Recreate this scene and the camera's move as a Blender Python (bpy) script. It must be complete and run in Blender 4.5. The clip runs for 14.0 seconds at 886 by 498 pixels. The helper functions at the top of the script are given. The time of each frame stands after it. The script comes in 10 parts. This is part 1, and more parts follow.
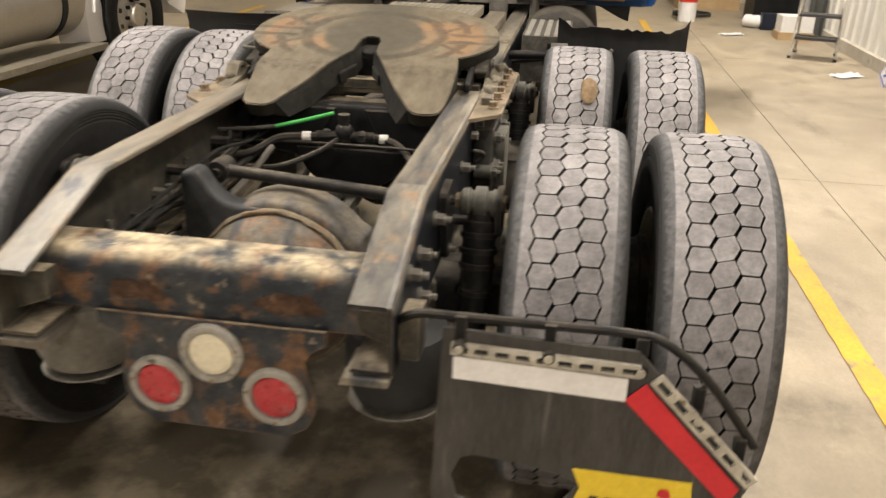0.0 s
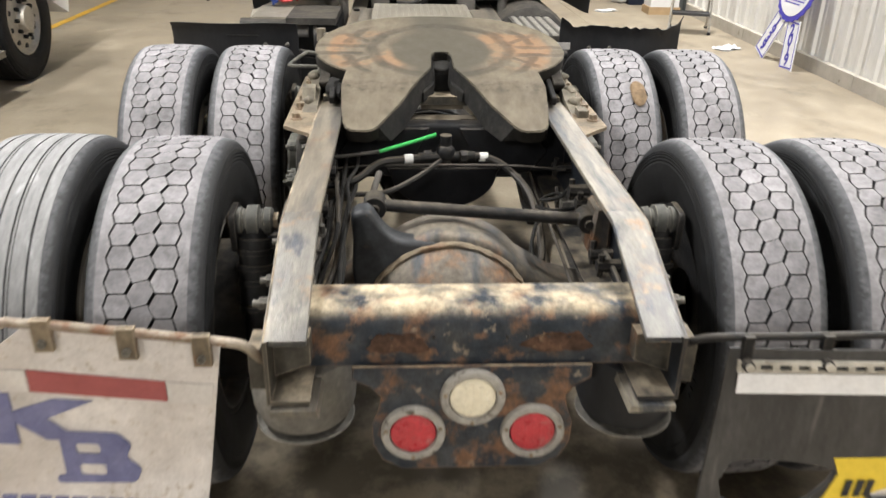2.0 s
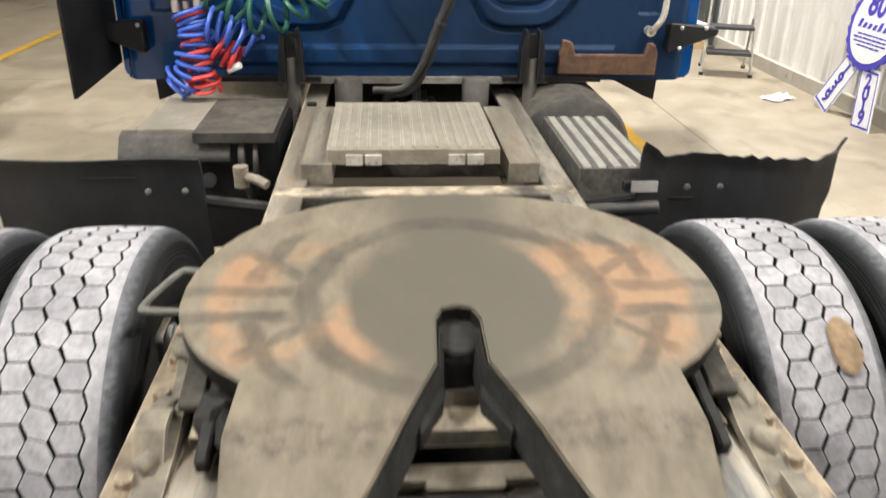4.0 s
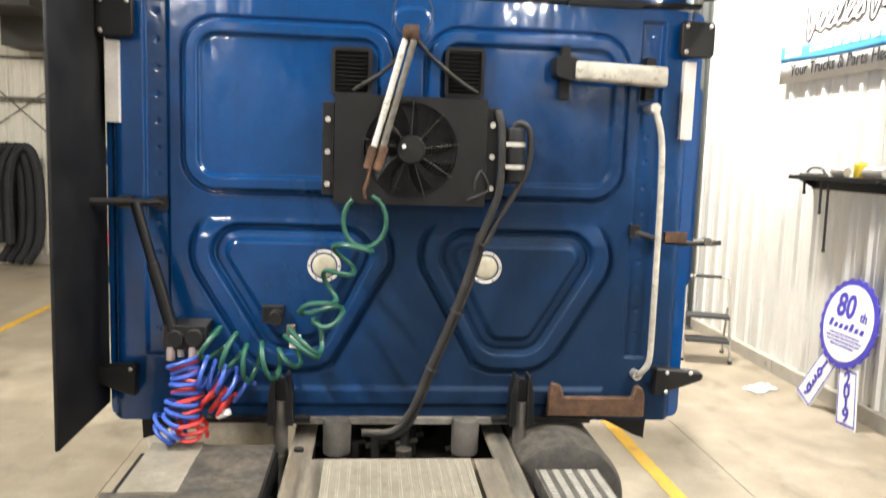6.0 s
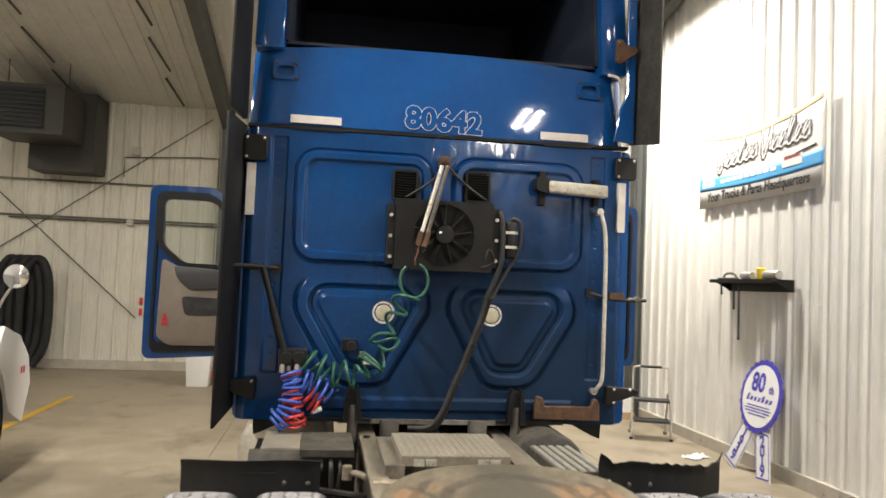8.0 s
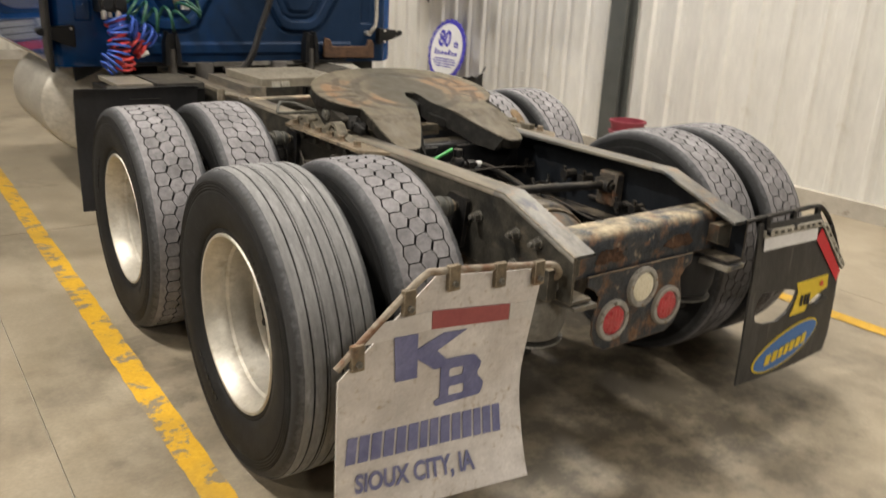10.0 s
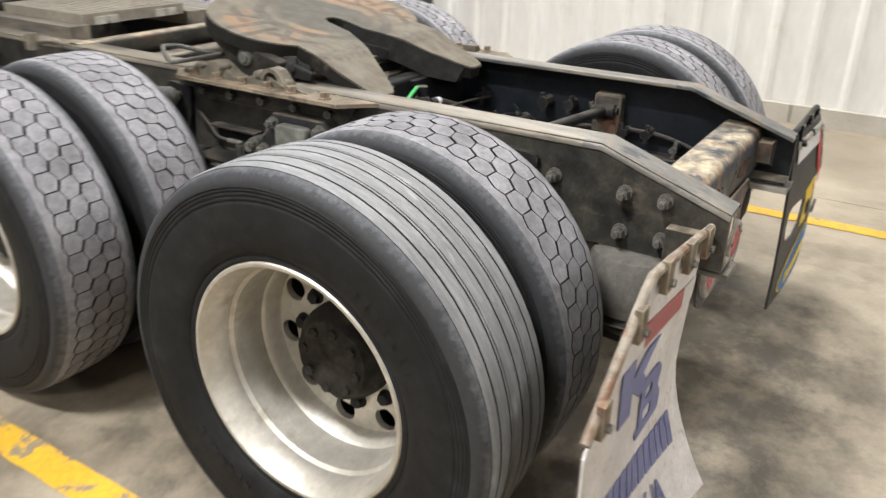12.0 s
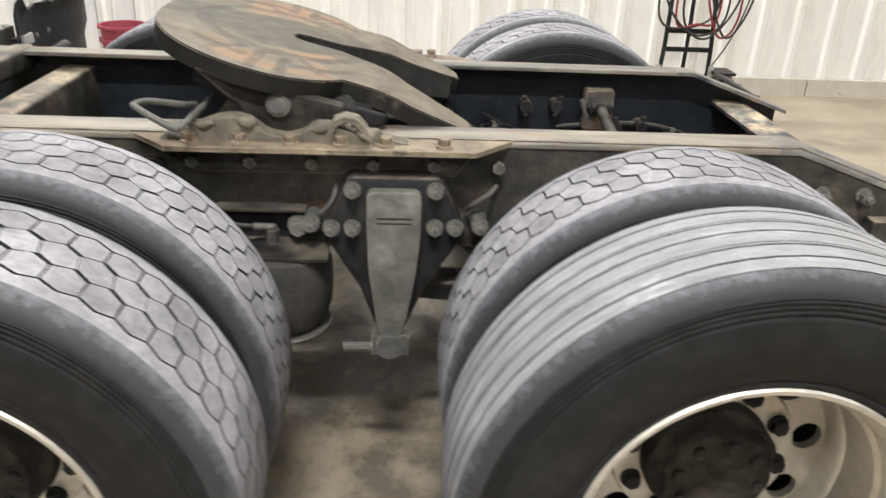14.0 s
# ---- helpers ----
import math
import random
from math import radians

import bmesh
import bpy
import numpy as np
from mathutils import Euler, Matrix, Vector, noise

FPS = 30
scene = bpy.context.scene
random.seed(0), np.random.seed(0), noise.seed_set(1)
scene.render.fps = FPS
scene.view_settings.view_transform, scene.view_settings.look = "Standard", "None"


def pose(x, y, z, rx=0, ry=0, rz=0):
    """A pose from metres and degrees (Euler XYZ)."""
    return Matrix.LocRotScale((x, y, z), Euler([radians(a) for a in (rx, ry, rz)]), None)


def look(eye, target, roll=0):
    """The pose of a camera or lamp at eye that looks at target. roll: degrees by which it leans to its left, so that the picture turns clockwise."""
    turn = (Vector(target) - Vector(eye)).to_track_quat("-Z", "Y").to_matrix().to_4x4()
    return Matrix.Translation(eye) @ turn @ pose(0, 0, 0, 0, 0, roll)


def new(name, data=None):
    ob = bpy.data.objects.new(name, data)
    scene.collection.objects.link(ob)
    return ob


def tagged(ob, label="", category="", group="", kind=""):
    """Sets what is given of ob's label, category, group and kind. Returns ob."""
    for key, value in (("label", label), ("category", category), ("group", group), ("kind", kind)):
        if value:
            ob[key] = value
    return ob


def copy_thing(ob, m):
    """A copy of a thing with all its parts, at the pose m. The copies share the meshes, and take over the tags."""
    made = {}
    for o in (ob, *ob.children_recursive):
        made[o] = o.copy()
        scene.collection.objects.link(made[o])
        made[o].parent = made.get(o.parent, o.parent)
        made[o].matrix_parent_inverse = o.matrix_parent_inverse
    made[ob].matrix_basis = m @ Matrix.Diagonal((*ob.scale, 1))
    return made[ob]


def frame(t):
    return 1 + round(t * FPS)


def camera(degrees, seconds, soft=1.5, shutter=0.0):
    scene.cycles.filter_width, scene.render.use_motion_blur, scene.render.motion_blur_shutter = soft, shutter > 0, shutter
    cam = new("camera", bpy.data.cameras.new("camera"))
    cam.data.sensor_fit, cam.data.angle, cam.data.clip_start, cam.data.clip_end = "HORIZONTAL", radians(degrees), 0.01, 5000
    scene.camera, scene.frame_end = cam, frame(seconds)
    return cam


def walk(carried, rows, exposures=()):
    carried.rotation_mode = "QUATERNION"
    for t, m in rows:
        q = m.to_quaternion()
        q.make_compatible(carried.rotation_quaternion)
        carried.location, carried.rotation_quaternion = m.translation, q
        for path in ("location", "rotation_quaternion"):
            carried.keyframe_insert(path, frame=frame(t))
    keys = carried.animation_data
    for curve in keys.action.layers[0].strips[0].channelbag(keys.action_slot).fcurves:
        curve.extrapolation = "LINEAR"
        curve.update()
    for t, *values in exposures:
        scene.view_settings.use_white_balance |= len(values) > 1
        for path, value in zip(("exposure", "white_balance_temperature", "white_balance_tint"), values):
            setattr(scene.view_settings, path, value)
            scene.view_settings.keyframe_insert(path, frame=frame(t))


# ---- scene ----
cam = camera(59.0, 14.0, shutter=0.5)
PATH = [
    (0, (0.732, -1.991, 1.517), (0.446, -0.182, 0.712), 1.4),
    (0.5, (0.433, -2.297, 1.605), (0.281, -0.484, 0.775), 1.8),
    (1, (0.137, -2.405, 1.638), (0.116, -0.591, 0.797), 1.9),
    (1.5, (-0.065, -2.307, 1.653), (0.006, -0.496, 0.806), 1.7),
    (2, (-0.161, -2.038, 1.644), (-0.046, -0.233, 0.79), 1.3),
    (2.5, (-0.159, -1.597, 1.641), (-0.028, 0.205, 0.783), 1.2),
    (3, (-0.15, -1.112, 1.622), (-0.012, 0.688, 0.763), 1.3),
    (3.2, (-0.121, -0.902, 1.619), (0.013, 0.901, 0.765), 1.2),
    (5.3, (-0.113, 0.048, 1.997), (0.074, 1.903, 1.273), 1.2),
    (5.5, (-0.109, -0.013, 2.03), (0.076, 1.901, 1.482), 1.4),
    (6, (-0.147, -0.161, 2.077), (0.041, 1.816, 1.836), 1.9),
    (6.5, (-0.183, -0.428, 2.042), (0.007, 1.562, 1.99), 2.0),
    (7, (-0.187, -0.837, 1.972), (0.001, 1.154, 2.017), 2.1),
    (7.5, (-0.347, -1.302, 1.874), (-0.136, 0.685, 1.963), 2.1),
    (8, (-0.669, -1.666, 1.799), (-0.375, 0.31, 1.891), 2.4),
    (8.5, (-1.022, -1.995, 1.675), (-0.551, -0.050, 1.668), 2.4),
    (9, (-1.372, -2.287, 1.586), (-0.638, -0.450, 1.290), 2.3),
    (9.2, (-1.53, -2.328, 1.547), (-0.699, -0.552, 1.15), 2.9),
    (11.3, (-2.388, -1.56, 1.563), (-1.025, -0.354, 0.732), 1.1),
    (11.5, (-2.396, -1.402, 1.572), (-0.992, -0.243, 0.744), 1.5),
    (12, (-2.256, -1.027, 1.482), (-0.707, -0.068, 0.658), 1.3),
    (12.5, (-2.244, -0.567, 1.456), (-0.506, 0.012, 0.653), 1.9),
    (13, (-2.258, -0.099, 1.449), (-0.441, 0.132, 0.645), 2.3),
    (13.5, (-2.173, 0.31, 1.407), (-0.354, 0.29, 0.575), 2.5),
    (14, (-2.167, 0.587, 1.465), (-0.362, 0.475, 0.61), 2.5),
]
EXPOSURES = [(0.0, -0.38, 6900, 13), (0.35, -0.25, 6100, 11), (1.2, -0.12, 6000, 11), (3.2, -0.14, 6050, 11), (5.3, 0.4, 6150, 10), (5.9, 0.24, 6200, 10), (6.5, -0.05, 6350, 10), (7.0, -0.27, 6400, 10), (7.5, -0.33, 6480, 10), (8.0, -0.47, 6550, 10), (8.5, -0.66, 6700, 10), (9.2, -0.9, 6900, 11), (11.3, -0.46, 5800, 11), (12.8, -0.26, 5900, 11), (14.0, -0.21, 5880, 11)]
walk(cam, [(t, look(eye, target, roll)) for t, eye, target, roll in PATH], EXPOSURES)


# ---- light: a closed hall lit by twin-tube strips under the ceiling ----
world = bpy.data.worlds.new("hall_dark")
scene.world = world
world.use_nodes = True
world.node_tree.nodes["Background"].inputs[0].default_value = (0.9, 0.95, 1.0, 1)
world.node_tree.nodes["Background"].inputs[1].default_value = 0.02

EAVE, PITCH, RIDGE_Y = 4.95, 0.2, 2.5  # the roof rises from the north eave to a ridge and falls again


def roof_z(y):
    return EAVE + PITCH * ((13.6 - RIDGE_Y) - abs(y - RIDGE_Y))


# the strip at x 3.35 is an added weak fill for floor and wall
LAMPS = [(2.6, -8.2), (-3.4, -7.8), (2.85, 2.0), (-3.2, 0.8), (2.75, 7.4), (-4.6, 5.2), (-7.5, -1.0), (-8.5, 7.0), (3.35, -1.8)]
LAMP_WATTS = 385


def lamp_z(y):
    """The strips hang at one height, lower only under the eaves."""
    return min(5.5, roof_z(y) - 0.27)


def strip_light(x, y, power=1.0):
    data = bpy.data.lights.new("tube_light", "AREA")
    data.shape, data.size, data.size_y, data.energy = "RECTANGLE", 0.3, 1.25, LAMP_WATTS * power
    data.color = (1.0, 0.945, 0.855)
    ob = new("tube_light", data)
    ob.matrix_world = pose(x, y, lamp_z(y) - 0.05)
    return ob


for lx, ly in LAMPS:
    strip_light(lx, ly, 0.25 if lx > 3.32 else 1.05 if lx > 2.8 else 1.45 if (lx, ly) == (2.75, 7.4) else 0.62 if lx < -4.5 and ly > 5 else 1.65 if (lx, ly) == (-3.2, 0.8) else 1.3 if (lx, ly) == (-3.4, -7.8) else 0.8 if (lx, ly) == (2.6, -8.2) else 1.0)
for lx in (1.42, 1.58):
    near_tube = strip_light(lx, -0.2, 0.085)
    near_tube.location.z = 4.7
    tube_lamp = near_tube.data
    tube_lamp.size, tube_lamp.size_y = 0.05, 0.7

# ---- materials ----


def nodes_of(name):
    m = bpy.data.materials.new(name)
    m.use_nodes = True
    nt = m.node_tree
    bsdf = nt.nodes["Principled BSDF"]
    return m, nt, bsdf


def ramp(nt, fac, lo, hi, a=0.0, b=1.0):
    n = nt.nodes.new("ShaderNodeMapRange")
    n.inputs["From Min"].default_value, n.inputs["From Max"].default_value = lo, hi
    n.inputs["To Min"].default_value, n.inputs["To Max"].default_value = a, b
    nt.links.new(fac, n.inputs["Value"])
    return n.outputs["Result"]


def mixc(nt, fac, a, b):
    n = nt.nodes.new("ShaderNodeMix")
    n.data_type = "RGBA"
    for sock, v in ((n.inputs[0], fac), (n.inputs[6], a), (n.inputs[7], b)):
        if isinstance(v, (tuple, list)):
            sock.default_value = (*v[:3], 1)
        elif isinstance(v, (int, float)):
            sock.default_value = v
        else:
            nt.links.new(v, sock)
    return n.outputs[2]


def mul(nt, a, b):
    n = nt.nodes.new("ShaderNodeMath")
    n.operation = "MULTIPLY"
    for sock, v in ((n.inputs[0], a), (n.inputs[1], b)):
        if isinstance(v, (int, float)):
            sock.default_value = v
        else:
            nt.links.new(v, sock)
    return n.outputs[0]


def noise_of(nt, scale, detail=4, stretch=(1, 1, 1), rough=0.6, seed=0.0):
    tc = nt.nodes.new("ShaderNodeTexCoord")
    mp = nt.nodes.new("ShaderNodeMapping")
    mp.inputs["Scale"].default_value = stretch
    mp.inputs["Location"].default_value = (seed, seed * 0.7, seed * 1.3)
    nt.links.new(tc.outputs["Object"], mp.inputs["Vector"])
    n = nt.nodes.new("ShaderNodeTexNoise")
    n.inputs["Scale"].default_value, n.inputs["Detail"].default_value = scale, detail
    n.inputs["Roughness"].default_value = rough
    nt.links.new(mp.outputs[0], n.inputs["Vector"])
    return n.outputs["Fac"]


def surf(name, c1, c2, scale=6.0, rough=0.6, rough2=None, metal=0.0, bump=0.15, bscale=90.0, stretch=(1, 1, 1),
         dust=None, dust_amt=0.0, dust_lo=0.3, rust=None, rust_lo=0.55, rust_hi=0.7, rust_scale=7.0,
         spots=None, spots_lo=0.62, spots_hi=0.7, spots_scale=20.0, coat=0.0, vary=0.0, lo=0.3, hi=0.7, grime=0.0,
         grime_scale=26.0, edge=None, edge_amt=0.8, spots_stretch=(1, 1, 1), patchy=0.35, spec=0.5, island=0.0):
    """A worn surface: two tones on a broad noise, optional rust, spots and settled dust, fine relief."""
    m, nt, bsdf = nodes_of(name)
    broad = noise_of(nt, scale, 5, stretch)
    col = mixc(nt, ramp(nt, broad, lo, hi), c1, c2)
    fine = noise_of(nt, bscale, 4, stretch, 0.7, 3.1)
    col = mixc(nt, mul(nt, ramp(nt, fine, 0.3, 0.7), 0.35), col, tuple(0.6 * v for v in c1))
    metal_out, rg = metal, ramp(nt, broad, 0.3, 0.7, rough, rough2 if rough2 is not None else min(1.0, rough + 0.12))
    if rust:
        f = ramp(nt, noise_of(nt, rust_scale, 6, (1, 1, 1), 0.65, 7.7), rust_lo, rust_hi)
        col = mixc(nt, f, col, mixc(nt, fine, rust, tuple(0.45 * v for v in rust)))
        if metal:
            metal_out = mul(nt, ramp(nt, f, 0, 1, 1, 0), metal)
    if spots:
        col = mixc(nt, ramp(nt, noise_of(nt, spots_scale, 4, spots_stretch, 0.6, 13.0), spots_lo, spots_hi), col, spots)
    if dust:
        g = nt.nodes.new("ShaderNodeNewGeometry")
        s = nt.nodes.new("ShaderNodeSeparateXYZ")
        nt.links.new(g.outputs["Normal"], s.inputs[0])
        up = ramp(nt, s.outputs["Z"], dust_lo, 0.95)
        patch = ramp(nt, noise_of(nt, 9.0, 5, (1, 1, 1), 0.65, 21.0), 0.25 + 0.15 * (patchy < 0.2), 0.6, patchy, 1.0)
        f = mul(nt, mul(nt, up, patch), dust_amt)
        col = mixc(nt, f, col, mixc(nt, fine, dust, tuple(0.75 * v for v in dust)))
        rg = ramp(nt, f, 0, 1, rough, 0.9)
    if grime:
        g1 = ramp(nt, noise_of(nt, grime_scale, 8, stretch, 0.72, 29.0), 0.3, 0.7, 1 - grime, 1 + 0.7 * grime)
        h = nt.nodes.new("ShaderNodeHueSaturation")
        nt.links.new(g1, h.inputs["Value"])
        nt.links.new(col, h.inputs["Color"])
        col = h.outputs["Color"]
    if edge:
        # knocked and rubbed corners
        bv = nt.nodes.new("ShaderNodeBevel")
        bv.samples, bv.inputs["Radius"].default_value = 4, 0.006
        ge = nt.nodes.new("ShaderNodeNewGeometry")
        dt = nt.nodes.new("ShaderNodeVectorMath")
        dt.operation = "DOT_PRODUCT"
        nt.links.new(bv.outputs[0], dt.inputs[0])
        nt.links.new(ge.outputs["Normal"], dt.inputs[1])
        rub = mul(nt, ramp(nt, dt.outputs["Value"], 0.985, 0.9), ramp(nt, noise_of(nt, 22, 5, (1, 1, 1), 0.7, 37.0), 0.4, 0.6, 0.15, edge_amt))
        col = mixc(nt, rub, col, edge)
    if island:
        gi = nt.nodes.new("ShaderNodeNewGeometry")
        h = nt.nodes.new("ShaderNodeHueSaturation")
        nt.links.new(ramp(nt, gi.outputs["Random Per Island"], 0, 1, 1 - island, 1 + island), h.inputs["Value"])
        nt.links.new(col, h.inputs["Color"])
        col = h.outputs["Color"]
    if vary:
        oi = nt.nodes.new("ShaderNodeObjectInfo")
        h = nt.nodes.new("ShaderNodeHueSaturation")
        nt.links.new(ramp(nt, oi.outputs["Random"], 0, 1, 1 - vary, 1 + vary), h.inputs["Value"])
        nt.links.new(col, h.inputs["Color"])
        col = h.outputs["Color"]
    nt.links.new(col, bsdf.inputs["Base Color"])
    for v, key in ((rg, "Roughness"), (metal_out, "Metallic")):
        if isinstance(v, (int, float)):
            bsdf.inputs[key].default_value = v
        else:
            nt.links.new(v, bsdf.inputs[key])
    bsdf.inputs["Coat Weight"].default_value = coat
    bsdf.inputs["Specular IOR Level"].default_value = spec
    if bump:
        b = nt.nodes.new("ShaderNodeBump")
        b.inputs["Strength"].default_value, b.inputs["Distance"].default_value = bump, 0.004
        nt.links.new(fine, b.inputs["Height"])
        nt.links.new(b.outputs[0], bsdf.inputs["Normal"])
    return m


DUST = (0.42, 0.35, 0.25)
RUST = (0.23, 0.09, 0.035)
M = {}
M["rubber"] = surf("tyre_rubber", (0.0085, 0.0085, 0.0088), (0.018, 0.0178, 0.0175), 5, 0.62, bump=0.15, spots=(0.026, 0.028, 0.031), spots_lo=0.55, spots_hi=0.85, spots_scale=6, grime=0.45, spec=0.2)
M["tread"] = surf("dusty_tread", (0.165, 0.16, 0.166), (0.305, 0.296, 0.307), 9, 0.85, grime=0.3, grime_scale=40, edge=(0.4, 0.385, 0.385), edge_amt=0.5, bump=0.45, bscale=160, spots=(0.15, 0.145, 0.148), spots_lo=0.56, spots_hi=0.72, spots_scale=26, vary=0.06, spec=0.3, island=0.13)
M["rib_tread"] = surf("worn_rib_tread", (0.15, 0.15, 0.15), (0.275, 0.275, 0.276), 7, 0.65, grime=0.28, bump=0.3, bscale=120, stretch=(6, 1, 1), vary=0.05, spots=(0.34, 0.34, 0.345), spots_lo=0.6, spots_hi=0.75, spots_scale=9, spots_stretch=(4, 1, 1))
M["alu"] = surf("polished_aluminium", (0.44, 0.41, 0.35), (0.62, 0.59, 0.52), 5, 0.42, 0.56, metal=0.65, bump=0.08, bscale=40, spots=(0.3, 0.25, 0.18), spots_lo=0.62, spots_hi=0.8, spots_scale=10, grime=0.15)
M["grease"] = surf("black_grease", (0.008, 0.008, 0.008), (0.03, 0.028, 0.025), 14, 0.7, 0.9, bump=1.0, bscale=38, grime=0.5, spec=0.2)
M["hubdirt"] = surf("dusty_hub_grease", (0.012, 0.011, 0.0095), (0.055, 0.048, 0.038), 12, 0.75, 0.92, bump=1.0, bscale=38, grime=0.6, spec=0.2)
M["black"] = surf("black_steel", (0.005, 0.0055, 0.007), (0.014, 0.0145, 0.016), 7, 0.42, bump=0.25, dust=(0.2, 0.17, 0.13), dust_amt=0.28, patchy=0.03, grime=0.4, edge=(0.08, 0.07, 0.06), spec=0.22)
M["frame"] = surf("dirty_frame_steel", (0.018, 0.018, 0.017), (0.082, 0.074, 0.058), 8, 0.45, bump=0.4, dust=DUST, dust_amt=0.8, patchy=0.1, rust=(0.17, 0.08, 0.04), rust_lo=0.6, rust_hi=0.75, spots=(0.15, 0.125, 0.088), spots_lo=0.58, spots_hi=0.78, spots_scale=7, spots_stretch=(1, 0.7, 1.4), grime=0.5, edge=(0.24, 0.2, 0.15), spec=0.3)
M["railblack"] = surf("blue_black_rail_paint", (0.007, 0.009, 0.012), (0.018, 0.021, 0.026), 5, 0.4, bump=0.2, dust=DUST, dust_amt=0.5, patchy=0.05, spots=(0.045, 0.04, 0.034), spots_lo=0.6, spots_hi=0.8, spots_scale=5, spots_stretch=(1, 0.5, 1.5), grime=0.4, edge=(0.16, 0.13, 0.1), spec=0.3)
M["railtop"] = surf("worn_rail_top", (0.13, 0.112, 0.085), (0.29, 0.255, 0.20), 9, 0.36, 0.55, metal=0.25, bump=0.3, stretch=(1.2, 0.18, 1), rust=(0.26, 0.16, 0.09), rust_lo=0.56, rust_hi=0.75, spots=(0.07, 0.07, 0.07), spots_lo=0.5, spots_hi=0.72, spots_scale=12, spots_stretch=(1.3, 0.16, 1), grime=0.3)
M["railtop2"] = surf("grey_scraped_rail_top", (0.11, 0.1, 0.086), (0.31, 0.28, 0.22), 9, 0.38, 0.55, metal=0.25, bump=0.4, stretch=(1.2, 0.18, 1), rust=(0.28, 0.18, 0.1), rust_lo=0.55, rust_hi=0.72, spots=(0.05, 0.053, 0.058), spots_lo=0.5, spots_hi=0.68, spots_scale=12, spots_stretch=(1.3, 0.2, 1), grime=0.4)
M["ramp"] = surf("bare_dusty_ramp", (0.12, 0.1, 0.072), (0.22, 0.19, 0.14), 9, 0.55, bump=0.4, grime=0.4, spots=(0.11, 0.09, 0.065), spots_lo=0.62, spots_hi=0.75, spots_scale=12)
M["pedestal"] = surf("caked_casting", (0.06, 0.052, 0.038), (0.19, 0.165, 0.12), 12, 0.75, bump=0.7, bscale=45, grime=0.45, edge=(0.26, 0.22, 0.16))
M["hangercast"] = surf("pale_dusty_casting", (0.09, 0.09, 0.078), (0.18, 0.175, 0.15), 10, 0.65, bump=0.6, bscale=60, grime=0.45, grime_scale=18, edge=(0.28, 0.26, 0.21), spec=0.3)
M["railtail"] = surf("chipped_grey_rail_paint", (0.085, 0.086, 0.088), (0.25, 0.228, 0.185), 8, 0.38, 0.55, metal=0.2, bump=0.4, stretch=(1.2, 0.3, 1), rust=(0.3, 0.2, 0.12), rust_lo=0.56, rust_hi=0.66, rust_scale=11, spots=(0.04, 0.045, 0.055), spots_lo=0.55, spots_hi=0.68, spots_scale=14, spots_stretch=(1.2, 0.4, 1), grime=0.4)
M["dome"] = surf("pale_dusty_dome", (0.08, 0.072, 0.06), (0.2, 0.17, 0.13), 6, 0.55, bump=0.6, bscale=46, rust=(0.26, 0.14, 0.07), rust_lo=0.53, rust_hi=0.68, spots=(0.045, 0.052, 0.062), spots_lo=0.52, spots_hi=0.7, spots_scale=8, spots_stretch=(1.8, 0.6, 0.5), grime=0.55, spec=0.35)
M["rusty"] = surf("rust_and_old_paint", (0.016, 0.024, 0.036), (0.07, 0.072, 0.075), 11, 0.42, 0.7, bump=0.9, bscale=48, lo=0.4, hi=0.75, dust=(0.5, 0.42, 0.29), dust_amt=0.95, patchy=0.0, rust=(0.22, 0.118, 0.066), rust_lo=0.51, rust_hi=0.63, rust_scale=13, spots=(0.36, 0.29, 0.21), spots_lo=0.61, spots_hi=0.72, spots_scale=15, grime=0.55, grime_scale=34, edge=(0.26, 0.15, 0.08), spec=0.35)
M["rustplate"] = surf("rusted_plate", (0.09, 0.07, 0.045), (0.28, 0.22, 0.145), 9, 0.7, bump=0.8, rust=(0.2, 0.09, 0.04), rust_lo=0.55, rust_hi=0.7, grime=0.4, spots=(0.05, 0.04, 0.03), spots_lo=0.58, spots_hi=0.7, spots_scale=14, edge=(0.4, 0.33, 0.24))
M["axle"] = surf("dusty_axle_casting", (0.03, 0.028, 0.026), (0.12, 0.1, 0.076), 7, 0.6, bump=0.7, bscale=46, rust=(0.24, 0.11, 0.05), rust_lo=0.54, rust_hi=0.68, dust=DUST, dust_amt=0.25, patchy=0.1, spots=(0.025, 0.03, 0.04), spots_lo=0.5, spots_hi=0.66, spots_scale=7, spots_stretch=(1.6, 0.6, 0.6), grime=0.55, edge=(0.28, 0.18, 0.11), spec=0.3)
M["darkcast"] = surf("dark_casting", (0.008, 0.0085, 0.01), (0.03, 0.028, 0.026), 9, 0.5, bump=0.6, bscale=50, dust=(0.26, 0.22, 0.16), dust_amt=0.33, patchy=0.03, grime=0.5, edge=(0.11, 0.095, 0.075), spec=0.2)
M["bracket"] = surf("grey_dusty_casting", (0.055, 0.056, 0.05), (0.11, 0.108, 0.096), 10, 0.65, bump=0.5, bscale=60, grime=0.4, edge=(0.22, 0.2, 0.16), spec=0.3)
M["bolt"] = surf("dusty_bolts", (0.06, 0.056, 0.048), (0.17, 0.16, 0.14), 30, 0.55, metal=0.4, bump=0.3, grime=0.4, edge=(0.3, 0.28, 0.24))
M["blue"] = surf("blue_paint", (0.002, 0.05, 0.2), (0.003, 0.06, 0.23), 3, 0.05, 0.07, bump=0.015, bscale=20, coat=0.5, spec=0.4)
M["blue_dirt_shade"] = None
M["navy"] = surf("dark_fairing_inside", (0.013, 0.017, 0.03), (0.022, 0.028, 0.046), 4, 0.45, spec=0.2)
